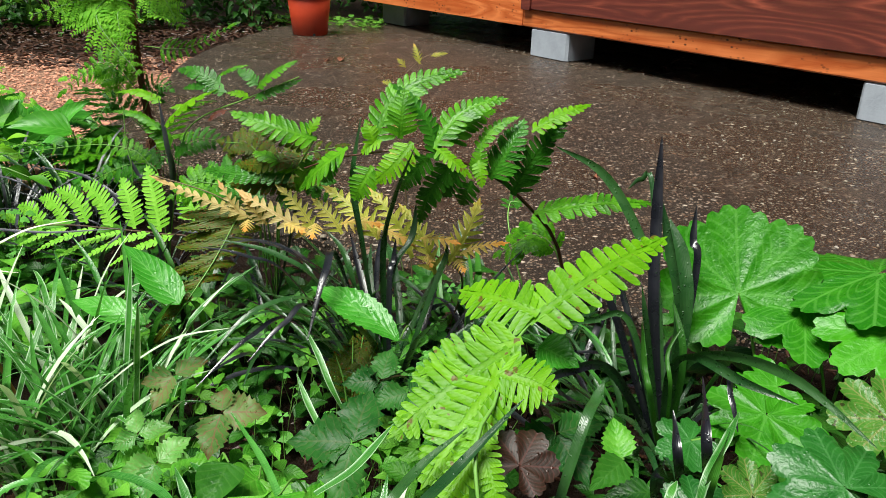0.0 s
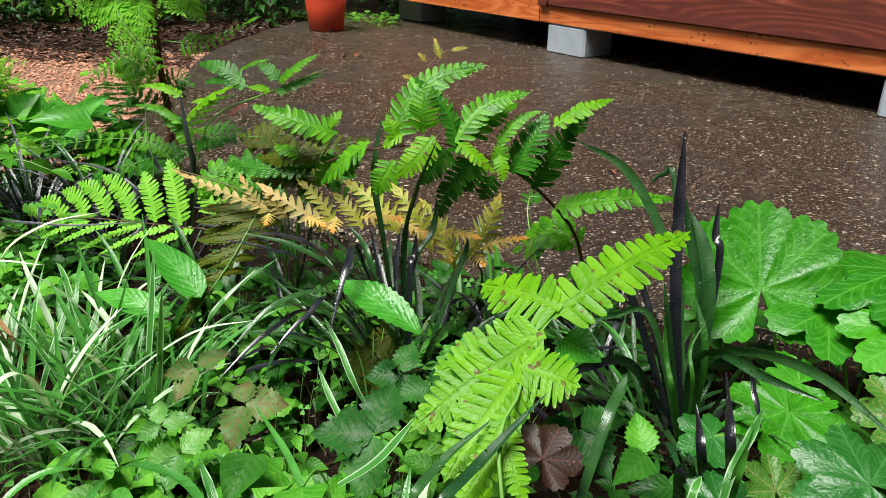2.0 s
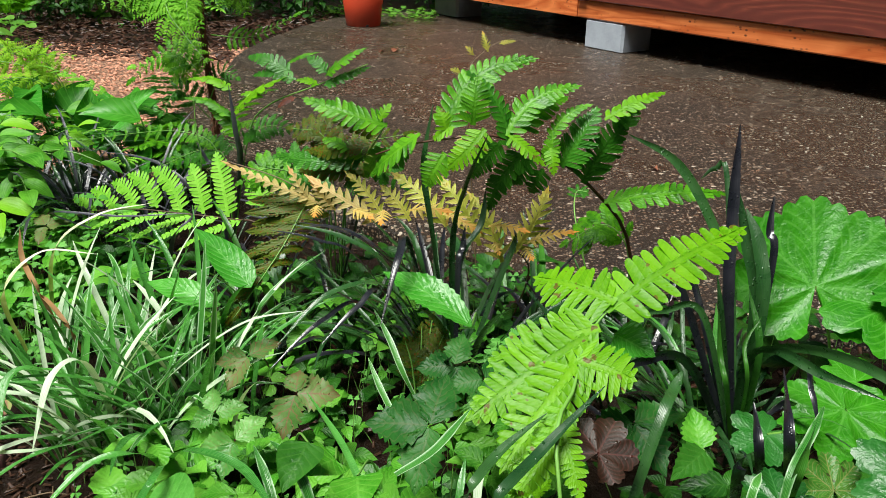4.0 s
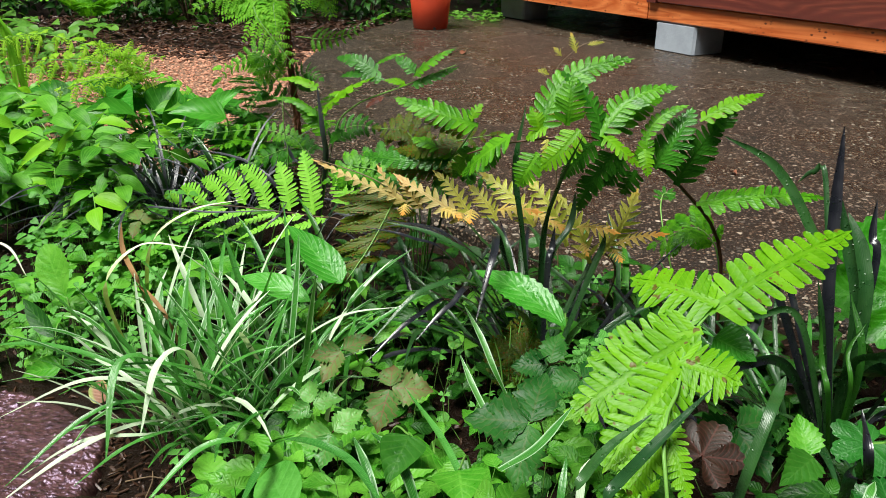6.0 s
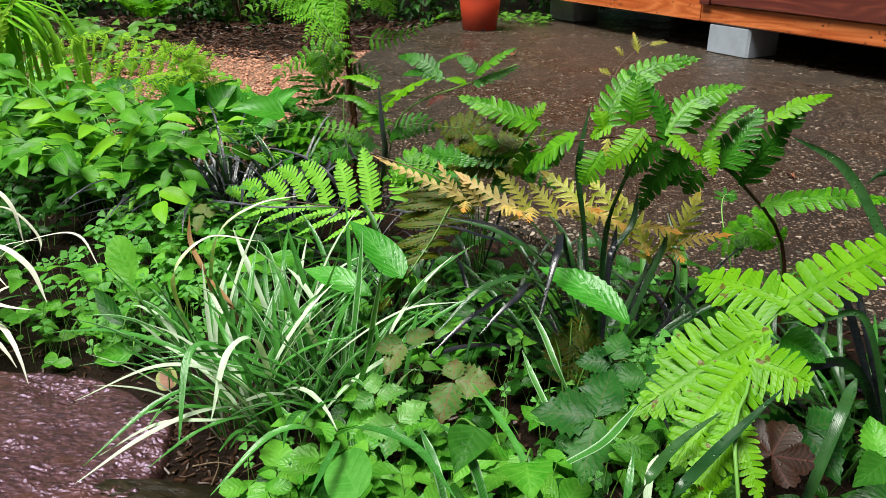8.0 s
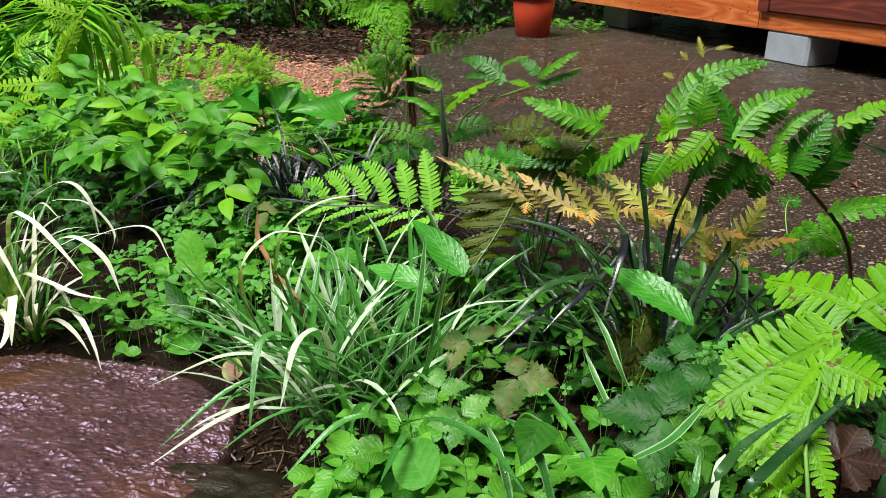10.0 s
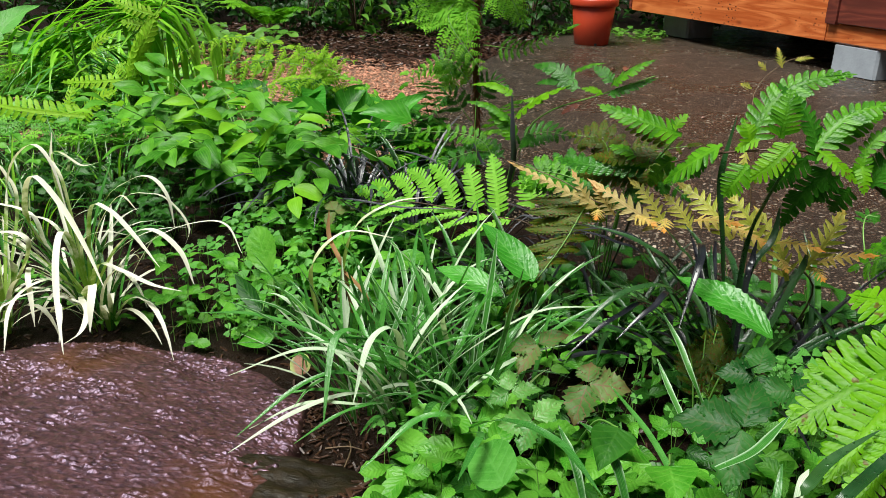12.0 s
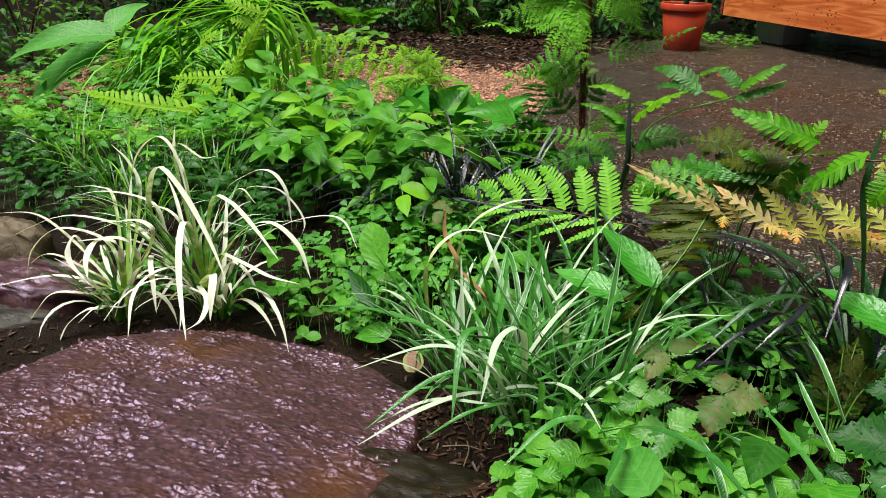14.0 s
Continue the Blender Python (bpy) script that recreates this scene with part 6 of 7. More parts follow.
def white_lilyturf():
    for i, (b, n, L) in enumerate((((-1.135, 1.0, -0.045), 26, 0.26), ((-1.251, 1.067, -0.045), 20, 0.26), ((-1.283, 0.905, -0.045), 26, 0.20))):
        tuft("lilyturf", b, 0.03, n, L, 0.0085, ["blade_green", "blade_leek", "blade_green", "blade_ribbon"], "cream-white variegated lilyturf clump arching over the rock", "lilyturf", (70, 89), (-30, 60), "white lilyturf clumps", seed=50 + i)
        tuft("lilyturf", b, 0.02, 6, L * 1.15, 0.0085, ["blade_ribbon"], "cream-white lilyturf leaves arching out of the clump", "lilyturf", (60, 80), (-75, -20), "white lilyturf clumps", seed=60 + i, fold=0.12)
    b, c = (-1.150, 0.99, -0.045), (-1.262, 0.90, -0.045)
    p = thing("lilyturf", b, "cream-white lilyturf leaves hanging over the wet rock", "lilyturf", "white lilyturf clumps")
    # leaves that hang to the front
    hero_blades(p, (
        (0.0116, [b, (-1.14, 0.96, 0.074), (-1.13, 0.93, 0.113), (-1.11, 0.89, 0.082), (-1.07, 0.84, 0.026), (-1.01, 0.78, -0.025)]),
        (0.0109, [b, (-1.25, 0.98, 0.083), (-1.23, 0.96, 0.164), (-1.19, 0.95, 0.202), (-1.12, 0.93, 0.163), (-1.05, 0.9, 0.105), (-0.995, 0.87, 0.053)]),
        (0.0136, [b, (-1.1, 0.93, 0.002), (-1.04, 0.89, 0.044), (-1.02, 0.86, 0.023), (-1.01, 0.84, -0.015)]),
        (0.0102, [b, (-1.1, 0.92, -0.002), (-1.04, 0.87, 0.004), (-1.03, 0.84, -0.018), (-1.05, 0.82, -0.035)]),
        (0.0095, [b, (-1.15, 0.93, 0.02), (-1.17, 0.88, 0.024), (-1.18, 0.84, -0.005), (-1.15, 0.79, -0.056)]),
        (0.0095, [b, (-1.2, 0.93, 0.031), (-1.19, 0.9, 0.038), (-1.16, 0.87, 0.008), (-1.14, 0.85, -0.034)]),
        (0.0068, [b, (-1.17, 0.92, -0.044), (-1.11, 0.88, 0.001), (-1.08, 0.85, -0.011), (-1.07, 0.83, -0.041)]),
    ), "blade_ribbon", 0.12)
    # leaves that arch to the sides and back
    hero_blades(p, (
        (0.0088, [b, (-1.12, 1.02, 0.129), (-1.07, 1.04, 0.181), (-1.02, 1.04, 0.194), (-0.98, 1.03, 0.167), (-0.964, 1.02, 0.114)]),
        (0.0054, [b, (-1.1, 1.04, 0.131), (-1.04, 1.06, 0.155), (-0.996, 1.06, 0.142), (-0.957, 1.05, 0.105), (-0.965, 1.04, 0.066)]),
        (0.0102, [b, (-1.11, 0.98, 0.135), (-1.06, 0.97, 0.151), (-0.995, 0.95, 0.122), (-0.93, 0.93, 0.078)]),
        (0.0116, [b, (-1.06, 0.98, 0.078), (-0.986, 0.98, 0.121), (-0.919, 0.97, 0.096), (-0.88, 0.95, 0.046)]),
        (0.0102, [b, (-1.08, 0.95, 0.051), (-1.02, 0.94, 0.054), (-0.95, 0.93, 0.043), (-0.883, 0.92, 0.047)]),
        (0.0068, [b, (-1.08, 1, 0.031), (-0.997, 1.03, 0.095), (-0.917, 1.04, 0.125), (-0.861, 1.03, 0.128), (-0.823, 1.01, 0.091)]),
        (0.0061, [b, (-1.14, 0.98, 0.068), (-1.09, 0.98, 0.102), (-1.03, 0.98, 0.104)]),
    ), "blade_ribbon", 0.12)
    hero_blades(p, (
        (0.0082, [c, (-1.31, 0.98, 0.098), (-1.3, 1, 0.191), (-1.24, 1, 0.24), (-1.19, 0.99, 0.213), (-1.15, 0.97, 0.129)]),
        (0.0143, [c, (-1.22, 0.9, 0.039), (-1.23, 0.88, 0.079), (-1.27, 0.86, 0.076), (-1.27, 0.83, 0.052), (-1.25, 0.81, 0.025)]),
        (0.0116, [c, (-1.18, 0.9, 0.078), (-1.19, 0.9, 0.111), (-1.25, 0.9, 0.105), (-1.33, 0.89, 0.067)]),
        (0.0082, [b, (-1.24, 0.97, 0.032), (-1.31, 0.98, 0.061), (-1.39, 0.98, 0.054), (-1.46, 0.97, 0.023)]),
        (0.0075, [b, (-1.21, 1, 0.083), (-1.31, 1.02, 0.085), (-1.35, 1, 0.038)]),
        (0.0088, [c, (-1.27, 0.88, 0.039), (-1.26, 0.86, 0.069), (-1.22, 0.83, 0.045), (-1.2, 0.82, 0.034)]),
        (0.0068, [c, (-1.23, 0.86, -0.046), (-1.26, 0.83, -0.04), (-1.28, 0.8, -0.064)]),
        (0.0068, [c, (-1.27, 0.88, -0.028), (-1.33, 0.87, -0.033), (-1.41, 0.86, -0.064)]),
    ), "blade_ribbon", 0.14)
    hero_blades(p, (
        (0.0068, [c, (-1.3, 1, 0.116), (-1.34, 1.02, 0.172), (-1.38, 1.02, 0.203)]), (0.0068, [b, (-1.25, 1.05, 0.198), (-1.19, 1.06, 0.191), (-1.16, 1.07, 0.198)]),
        (0.0068, [c, (-1.37, 1, 0.094), (-1.43, 1.02, 0.109), (-1.5, 1.02, 0.1)]), (0.0061, [b, (-1.21, 1.03, 0.153), (-1.25, 1.05, 0.198), (-1.26, 1.07, 0.246)]),
        (0.0068, [c, (-1.39, 0.95, -0.02), (-1.59, 1, 0.027), (-1.74, 1, 0.01)]), (0.0068, [c, (-1.34, 0.9, -0.016), (-1.5, 0.92, -0.016), (-1.59, 0.88, -0.127)]),
        (0.0061, [b, (-1.13, 1, 0.074), (-1.08, 1.02, 0.156), (-1.04, 1.02, 0.135)]),
    ), "blade_cream", 0.2)
    hero_blades(p, (
        (0.0095, [b, (-1.29, 0.98, 0.045), (-1.46, 0.97, 0.059), (-1.59, 0.95, 0.009), (-1.68, 0.94, -0.051)]), (0.0105, [c, (-1.31, 0.92, 0.043), (-1.41, 0.9, 0.063), (-1.47, 0.88, 0.018), (-1.49, 0.87, -0.042)]),
        (0.0115, [c, (-1.32, 0.88, 0.034), (-1.34, 0.87, 0.069), (-1.34, 0.85, 0.03), (-1.27, 0.83, 0)]), (0.0100, [c, (-1.3, 0.87, -0.016), (-1.38, 0.85, -0.01), (-1.48, 0.83, -0.037), (-1.55, 0.82, -0.066)]),
        (0.0105, [c, (-1.31, 0.86, -0.036), (-1.38, 0.84, -0.042), (-1.41, 0.82, -0.076), (-1.44, 0.81, -0.12)]), (0.0105, [c, (-1.27, 0.85, -0.052), (-1.29, 0.83, -0.053), (-1.32, 0.81, -0.081), (-1.33, 0.79, -0.117)]),
        (0.0110, [c, (-1.24, 0.88, 0.027), (-1.23, 0.87, 0.066), (-1.25, 0.86, 0.082), (-1.35, 0.85, 0.061)]), (0.0085, [b, (-1.21, 0.97, 0.057), (-1.25, 0.98, 0.115), (-1.38, 0.99, 0.116), (-1.5, 0.99, 0.084)]),
    ), "blade_ribbon", 0.14)



white_lilyturf()
for i, b in enumerate(((-1.757, 1.366, -0.045), (-1.714, 1.507, -0.045), (-2.028, 1.464, -0.045), (-1.527, 1.491, -0.045), (-1.533, 1.234, -0.045))):
    tuft("grass_tuft", b, 0.06, 40, 0.20, 0.005, ["blade_green", "grass_lime", "blade_green", "blade_pale"], "fine green grassy tuft behind the white lilyturf", "grass", (60, 88), (-20, 60), "grassy tufts", seed=70 + i)

BLACK = ["blade_mondo_sheen", "blade_mondo_sheen", "blade_black", "blade_deep"]
for i, (b, n, L, w) in enumerate((((-0.86, 1.53, SOIL), 75, 0.31, 0.008), ((-0.98, 1.52, SOIL), 50, 0.31, 0.008), ((-0.72, 1.55, SOIL), 40, 0.29, 0.008), ((-0.52, 1.50, SOIL), 12, 0.22, 0.006))):
    tuft("black_mondo_grass", b, 0.03, n, L, w, BLACK, "almost black purple-tinged mondo grass clump", "mondo grass", (45, 86), (-45, 25), "black mondo grass clumps", seed=90 + i)


def slab_edge_blades():
    p = thing("black_mondo_grass", (-0.52, 1.42, SOIL), "single black purple-tinged blades at the slab edge", "mondo grass", "black mondo grass clumps")
    r = (-0.50, 1.42, SOIL)
    hero_blades(p, ((0.011, [r, (-0.457, 1.4, 0.17), (-0.454, 1.38, 0.251), (-0.459, 1.38, 0.332)]), (0.011, [r, (-0.551, 1.4, 0.114), (-0.611, 1.42, 0.161), (-0.676, 1.44, 0.174), (-0.753, 1.46, 0.175)]), (0.010, [r, (-0.505, 1.4, 0.154), (-0.522, 1.4, 0.188), (-0.541, 1.41, 0.22)]),
                    (0.010, [r, (-0.774, 1.3, 0.098), (-0.642, 1.3, 0.104), (-0.52, 1.32, 0.111)]), (0.010, [(-0.58, 1.3, SOIL), (-0.532, 1.25, 0.087), (-0.501, 1.26, 0.122), (-0.488, 1.27, 0.146)]), (0.010, [(-0.5, 1.25, SOIL), (-0.415, 1.26, 0.117), (-0.374, 1.26, 0.131), (-0.356, 1.27, 0.131)]),
                    (0.009, [(-0.26, 1.3, SOIL), (-0.202, 1.27, 0.173), (-0.212, 1.26, 0.206), (-0.224, 1.26, 0.227)])), "blade_mondo_sheen", 0.3)
    hero_blades(p, ((0.011, [(0.0, 1.25, SOIL), (-0.133, 1.1, 0.146), (-0.197, 1.12, 0.17), (-0.284, 1.15, 0.172)]), (0.011, [(0.0, 1.2, SOIL), (-0.147, 1.08, 0.162), (-0.218, 1.1, 0.185), (-0.279, 1.1, 0.177)])), "blade_black", 0.3)


slab_edge_blades()


def centre_blades():
    b = Vector((-0.02, 1.02, SOIL))
    p = thing("black_lilyturf", b, "dark green to black wet strap-leaved clump", "lilyturf")
    deep = ((0.0095, [b, (-0.058, 1.04, 0.202), (-0.073, 1.06, 0.293), (-0.064, 1.08, 0.38)]), (0.0112, [b, (-0.03, 1.03, 0.191), (-0.014, 1.02, 0.286), (0.015, 1, 0.363)]),
            (0.010, [b, (-0.082, 1.02, 0.157), (-0.116, 1.02, 0.205), (-0.14, 1.02, 0.232)]), (0.0095, [b, (-0.066, 1.02, 0.15), (-0.086, 1.04, 0.2), (-0.113, 1.06, 0.224)]),
            (0.0133, [b, (-0.101, 0.98, 0.164), (-0.165, 0.98, 0.216), (-0.247, 1, 0.227)]), (0.0118, [b, (-0.095, 0.96, 0.149), (-0.165, 0.9, 0.178), (-0.225, 0.84, 0.13)]),
            (0.0104, [b, (-0.02, 1.04, 0.154), (0.007, 1.08, 0.209), (0.011, 1.1, 0.254)]), (0.0111, [b, (0.038, 1.08, 0.124), (0.056, 1.1, 0.171), (0.057, 1.1, 0.193)]))
    hero_blades(p, deep, "blade_deep", 0.3)
    black = ((0.0095, [b, (-0.081, 0.98, 0.207), (-0.083, 0.9, 0.232), (-0.096, 0.84, 0.168)]), (0.0089, [b, (-0.104, 0.94, 0.157), (-0.133, 0.88, 0.167), (-0.168, 0.84, 0.137)]),
             (0.0083, [b, (-0.02, 1.03, 0.158), (-0.016, 1.05, 0.185), (-0.014, 1.06, 0.215)]), (0.0089, [b, (-0.139, 0.97, 0.182), (-0.199, 0.96, 0.221), (-0.263, 0.97, 0.228)]),
             (0.0089, [b, (-0.126, 0.94, 0.138), (-0.176, 0.88, 0.147), (-0.227, 0.82, 0.11)]))
    hero_blades(p, black, "blade_black", 0.3)
    tuft("black_lilyturf", (-0.02, 1.04, SOIL), 0.04, 46, 0.30, 0.011, ["blade_deep", "blade_deep", "blade_black"], "dark wet strap-leaved clump behind the clover", "lilyturf", (40, 86), (-40, 40), seed=101)
    q = thing("black_lilyturf", (0.05, 0.62, SOIL), "black shiny strap leaves under the bright fern", "lilyturf")
    hero_blades(q, ((0.0110, [(0.027, 0.694, -0.045), (0.045, 0.545, 0.161), (0.088, 0.6, 0.184), (0.145, 0.66, 0.218)]), (0.0100, [(0, 0.724, -0.045), (0.023, 0.57, 0.149), (0.051, 0.61, 0.171), (0.093, 0.65, 0.19)]),
                    (0.0118, [(0.15, 0.62, SOIL), (0.207, 0.7, 0.149), (0.229, 0.75, 0.164), (0.239, 0.77, 0.175)])), "blade_deep", 0.3)


centre_blades()
for i, (x, y, n) in enumerate(((-0.2, 1.16, 34), (0.1, 1.13, 36), (-0.36, 1.2, 24), (0.24, 1.06, 24))):
    tuft("black_lilyturf", (x, y, SOIL), 0.06, n, 0.23, 0.0105, ["blade_deep", "blade_leek", "blade_deep", "blade_black"], "dark green strap-leaved clump at the slab edge", "lilyturf", (35, 86), (-45, 35), seed=140 + i)


def right_blades():
    b = Vector((0.36, 0.93, SOIL))
    p = thing("black_lilyturf", b, "tall upright dark strap leaves beaded with rain", "lilyturf")
    hero_blades(p, ((0.0155, [b, (0.331, 0.96, 0.156), (0.327, 1, 0.281), (0.328, 1.03, 0.382)]), (0.0104, [b, (0.388, 1, 0.205), (0.384, 1.02, 0.245), (0.388, 1.04, 0.287)]),
                    (0.0089, [b, (0.299, 1.04, 0.166), (0.263, 1.06, 0.164)]), (0.0104, [(0.367, 0.833, -0.045), (0.309, 0.7, 0.121), (0.307, 0.74, 0.162)]),
                    (0.0118, [(0.399, 0.836, -0.045), (0.335, 0.7, 0.136), (0.345, 0.78, 0.18)]), (0.0104, [b, (0.278, 1, 0.166), (0.261, 0.98, 0.154)]),
                    (0.0118, [b, (0.263, 0.84, 0.143), (0.204, 0.8, 0.168), (0.165, 0.77, 0.162)]), (0.0074, [b, (0.392, 0.86, 0.143), (0.388, 0.8, 0.142), (0.394, 0.78, 0.111)]), (0.0133, [(0.334, 0.81, -0.045), (0.277, 0.66, 0.129), (0.288, 0.68, 0.142)])), "blade_black", 0.3, Vector((0.1, -1, 0.1)))
    hero_blades(p, ((0.0148, [b, (0.367, 0.97, 0.152), (0.351, 1, 0.235), (0.338, 1.03, 0.298)]), (0.0178, [b, (0.368, 0.95, 0.163), (0.362, 0.98, 0.236), (0.347, 1.01, 0.278)]),
                    (0.0133, [b, (0.347, 1.02, 0.16), (0.317, 1.06, 0.243), (0.268, 1.09, 0.312), (0.202, 1.1, 0.345)]), (0.0126, [b, (0.344, 0.9, 0.108), (0.357, 0.86, 0.16), (0.397, 0.8, 0.164), (0.444, 0.76, 0.162)]),
                    (0.0141, [b, (0.359, 0.91, 0.107), (0.396, 0.88, 0.153), (0.451, 0.8, 0.171), (0.5, 0.7, 0.154)]), (0.0074, [b, (0.318, 0.92, 0.144), (0.306, 0.94, 0.212)]),
                    (0.0089, [b, (0.308, 0.98, 0.136), (0.255, 0.98, 0.141), (0.199, 0.97, 0.131)]), (0.0074, [b, (0.344, 1.1, 0.275), (0.329, 1.12, 0.296), (0.311, 1.12, 0.28)])), "blade_deep", 0.3, Vector((0.1, -1, 0.1)))
    hero_blades(p, ((0.0090, [b, (0.359, 0.9, 0.125), (0.346, 0.94, 0.198)]), (0.0067, [b, (0.31, 0.84, 0.111), (0.302, 0.86, 0.145), (0.297, 0.88, 0.195)]), (0.0052, [b, (0.331, 0.84, 0.121), (0.327, 0.86, 0.162), (0.347, 0.88, 0.19)]),
                    (0.0104, [(0.387, 0.805, -0.045), (0.313, 0.62, 0.157), (0.357, 0.7, 0.186)])), "blade_leek", 0.3, Vector((0.1, -1, 0.1)))
    hero_blades(p, ((0.009, [(0.298, 0.6, 0.126), (0.309, 0.62, 0.167), (0.336, 0.66, 0.182), (0.359, 0.7, 0.188)]), (0.008, [(0.27, 0.6, 0.125), (0.276, 0.61, 0.154), (0.287, 0.63, 0.157)])), "blade_striped", 0.3)
    tuft("black_lilyturf", (0.33, 0.95, SOIL), 0.05, 46, 0.24, 0.008, ["blade_deep", "blade_deep", "blade_black", "blade_green"], "dark green arching strap-leaved clump", "lilyturf", (35, 80), (-35, 20), seed=111)


right_blades()


# ---- broad leaves at the right ----
def stalked(plant, base, centre, r=0.0022, mat="stalk_green"):
    c, b = Vector(centre), Vector(base)
    return part("stalk", tube(Mesh(), curve([b, b.lerp(c, 0.55) + UP * 0.03, c], 10), r, r * 0.7), mat, plant)


def palmate_plant():
    base = Vector((0.62, 0.95, SOIL))
    p = thing("foamflower", base, "clump of large wet bright green lobed leaves", "foliage plant")

    def grow(rows):
        for c, nrm, tip, rad, lobes, mat, notch, cup in rows:
            b = base + Vector((rnd.uniform(-0.05, 0.05), rnd.uniform(-0.06, 0.03), 0))
            b = b.lerp(Vector((c[0], c[1] + 0.05, b.z)), 0.45)
            b.z = SOIL - 0.01
            st = stalked(p, b, c, 0.0026)
            n = Vector(nrm)
            tv = Vector(tip) - Vector(c)
            part("leaf", palm(Mesh(), c, n, tv, rad, lobes, notch, 4, cup, 0.05, 14 if notch < 0.15 else 18, rad * 90), mat, st)

    # the upper leaves
    grow((
        ((0.46, 1.03, 0.167), (-0.15, -0.8, 0.6), (0.459, 1.1, 0.276), 0.124, 7, "palmate", 0.11, 0.10),
        ((0.634, 1.02, 0.208), (-0.12, -0.05, 0.98), (0.517, 0.98, 0.204), 0.125, 7, "palmate", 0.3, -0.12),
        ((0.541, 1, 0.153), (0.05, -0.3, 0.94), (0.521, 0.93, 0.125), 0.090, 5, "palmate", 0.45, -0.08),
        ((0.618, 0.92, 0.168), (-0.1, -0.4, 0.9), (0.498, 0.86, 0.141), 0.095, 7, "palmate", 0.35, -0.05),
        ((0.456, 0.86, 0.083), (0.0, -0.35, 0.93), (0.412, 0.78, 0.043), 0.085, 7, "palmate", 0.34, 0.0),
    ))
    # smaller ones below; some get their shade from a darker leaf colour
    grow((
        ((0.361, 0.83, 0.062), (0.0, -0.3, 0.93), (0.307, 0.8, 0.072), 0.046, 5, "palmate_shaded", 0.34, 0.0),
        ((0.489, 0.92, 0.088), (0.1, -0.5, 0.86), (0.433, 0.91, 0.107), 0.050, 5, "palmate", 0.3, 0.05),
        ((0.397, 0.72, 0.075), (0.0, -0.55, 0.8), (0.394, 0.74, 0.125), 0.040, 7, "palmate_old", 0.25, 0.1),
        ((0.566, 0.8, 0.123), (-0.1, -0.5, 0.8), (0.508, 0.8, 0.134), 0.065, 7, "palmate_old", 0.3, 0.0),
        ((0.467, 0.68, 0.12), (-0.05, -0.4, 0.9), (0.433, 0.7, 0.136), 0.075, 7, "palmate_shaded", 0.3, -0.1),
        ((0.314, 0.64, 0.115), (0.0, -0.4, 0.9), (0.312, 0.66, 0.132), 0.040, 7, "palmate_shaded", 0.3, 0.0),
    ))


palmate_plant()


# ---- leaves in threes and small plants in front ----
def trifoliate(base, centre, size, mat, nrm, label, ways, stalk="stalk_red", ratio=0.72):
    """ways: the direction of each leaflet in its plane, in degrees, and its length against size."""
    p = thing("trifoliate_plant", base, label, "foliage plant", "three-leaved plants")
    stalked(p, base, centre, 0.0014, stalk)
    n = Vector(nrm).normalized()
    t = Vector((1, 0, 0))
    t = (t - n * t.dot(n)).normalized()
    s = n.cross(t)
    c = Vector(centre)
    for way, k in ways:
        a = radians(way)
        d = t * math.cos(a) + s * math.sin(a)
        tilt = n + s * 0.25 * math.sin(a * 3) + t * 0.2 * math.cos(a * 2)
        part("leaflet", broad(Mesh(), c + d * 0.002, c + d * size * k - n * size * 0.1, size * k ** 0.7 * ratio, tilt, "trefoil", 0.1, 0.06, 8, 0.13, 0.1, cols=6, seed=a), mat, p)
    return p


FRONT = (0.0, -0.5, 0.86)
LEAN = (0.0, -0.55, 0.83)
trifoliate((0.002, 0.859, -0.045), (-0.019, 0.68, 0.145), 0.080, "toothed_green", LEAN, "dark green three-parted toothed leaf with a pink centre", ((178, 0.85), (80, 0.8), (262, 0.85)), ratio=0.72)
trifoliate((-0.174, 0.968, -0.045), (-0.193, 0.805, 0.088), 0.055, "toothed_red", (0, -0.6, 0.8), "olive leaf flushed red in three toothed parts", ((262, 1.0), (5, 0.95), (95, 0.6)), ratio=0.85)
trifoliate((-0.273, 0.993, -0.045), (-0.272, 0.87, 0.095), 0.050, "toothed_red", FRONT, "olive leaf flushed red in three toothed parts", ((250, 1.0), (38, 0.9), (195, 0.85)), ratio=0.7)
trifoliate((-0.247, 0.857, -0.045), (-0.243, 0.73, 0.07), 0.046, "toothed_fresh", LEAN, "fresh green three-parted toothed leaf", ((262, 0.95), (50, 0.95), (200, 0.95)), ratio=0.75)
trifoliate((-0.30, 0.90, -0.045), (-0.285, 0.78, 0.07), 0.036, "toothed_fresh", LEAN, "small fresh green three-parted leaf", ((110, 1.0), (215, 0.9), (20, 1.1)), ratio=0.7)
trifoliate((0.045, 1.013, -0.045), (-0.005, 0.8, 0.144), 0.045, "toothed_green", LEAN, "dark green three-parted toothed leaf", ((80, 1.0), (185, 1.0), (300, 0.8)), ratio=0.75)
trifoliate((0.07, 1.048, -0.045), (0.03, 0.76, 0.154), 0.046, "toothed_green", (0, -0.4, 0.9), "dark green three-parted toothed leaf", ((300, 1.0), (45, 0.9), (195, 0.9)), ratio=0.75)
trifoliate((0.269, 0.939, -0.045), (0.188, 0.73, 0.133), 0.062, "toothed_green", (0, -0.45, 0.88), "dark green three-parted toothed leaf in shade", ((300, 1.0), (20, 0.9), (205, 0.9)), ratio=0.75)
trifoliate((-0.962, 1.6, -0.045), (-0.796, 1.3, 0.078), 0.045, "toothed_red", FRONT, "olive leaf flushed red in three toothed parts", ((20, 1.0), (130, 0.9), (270, 0.9)))


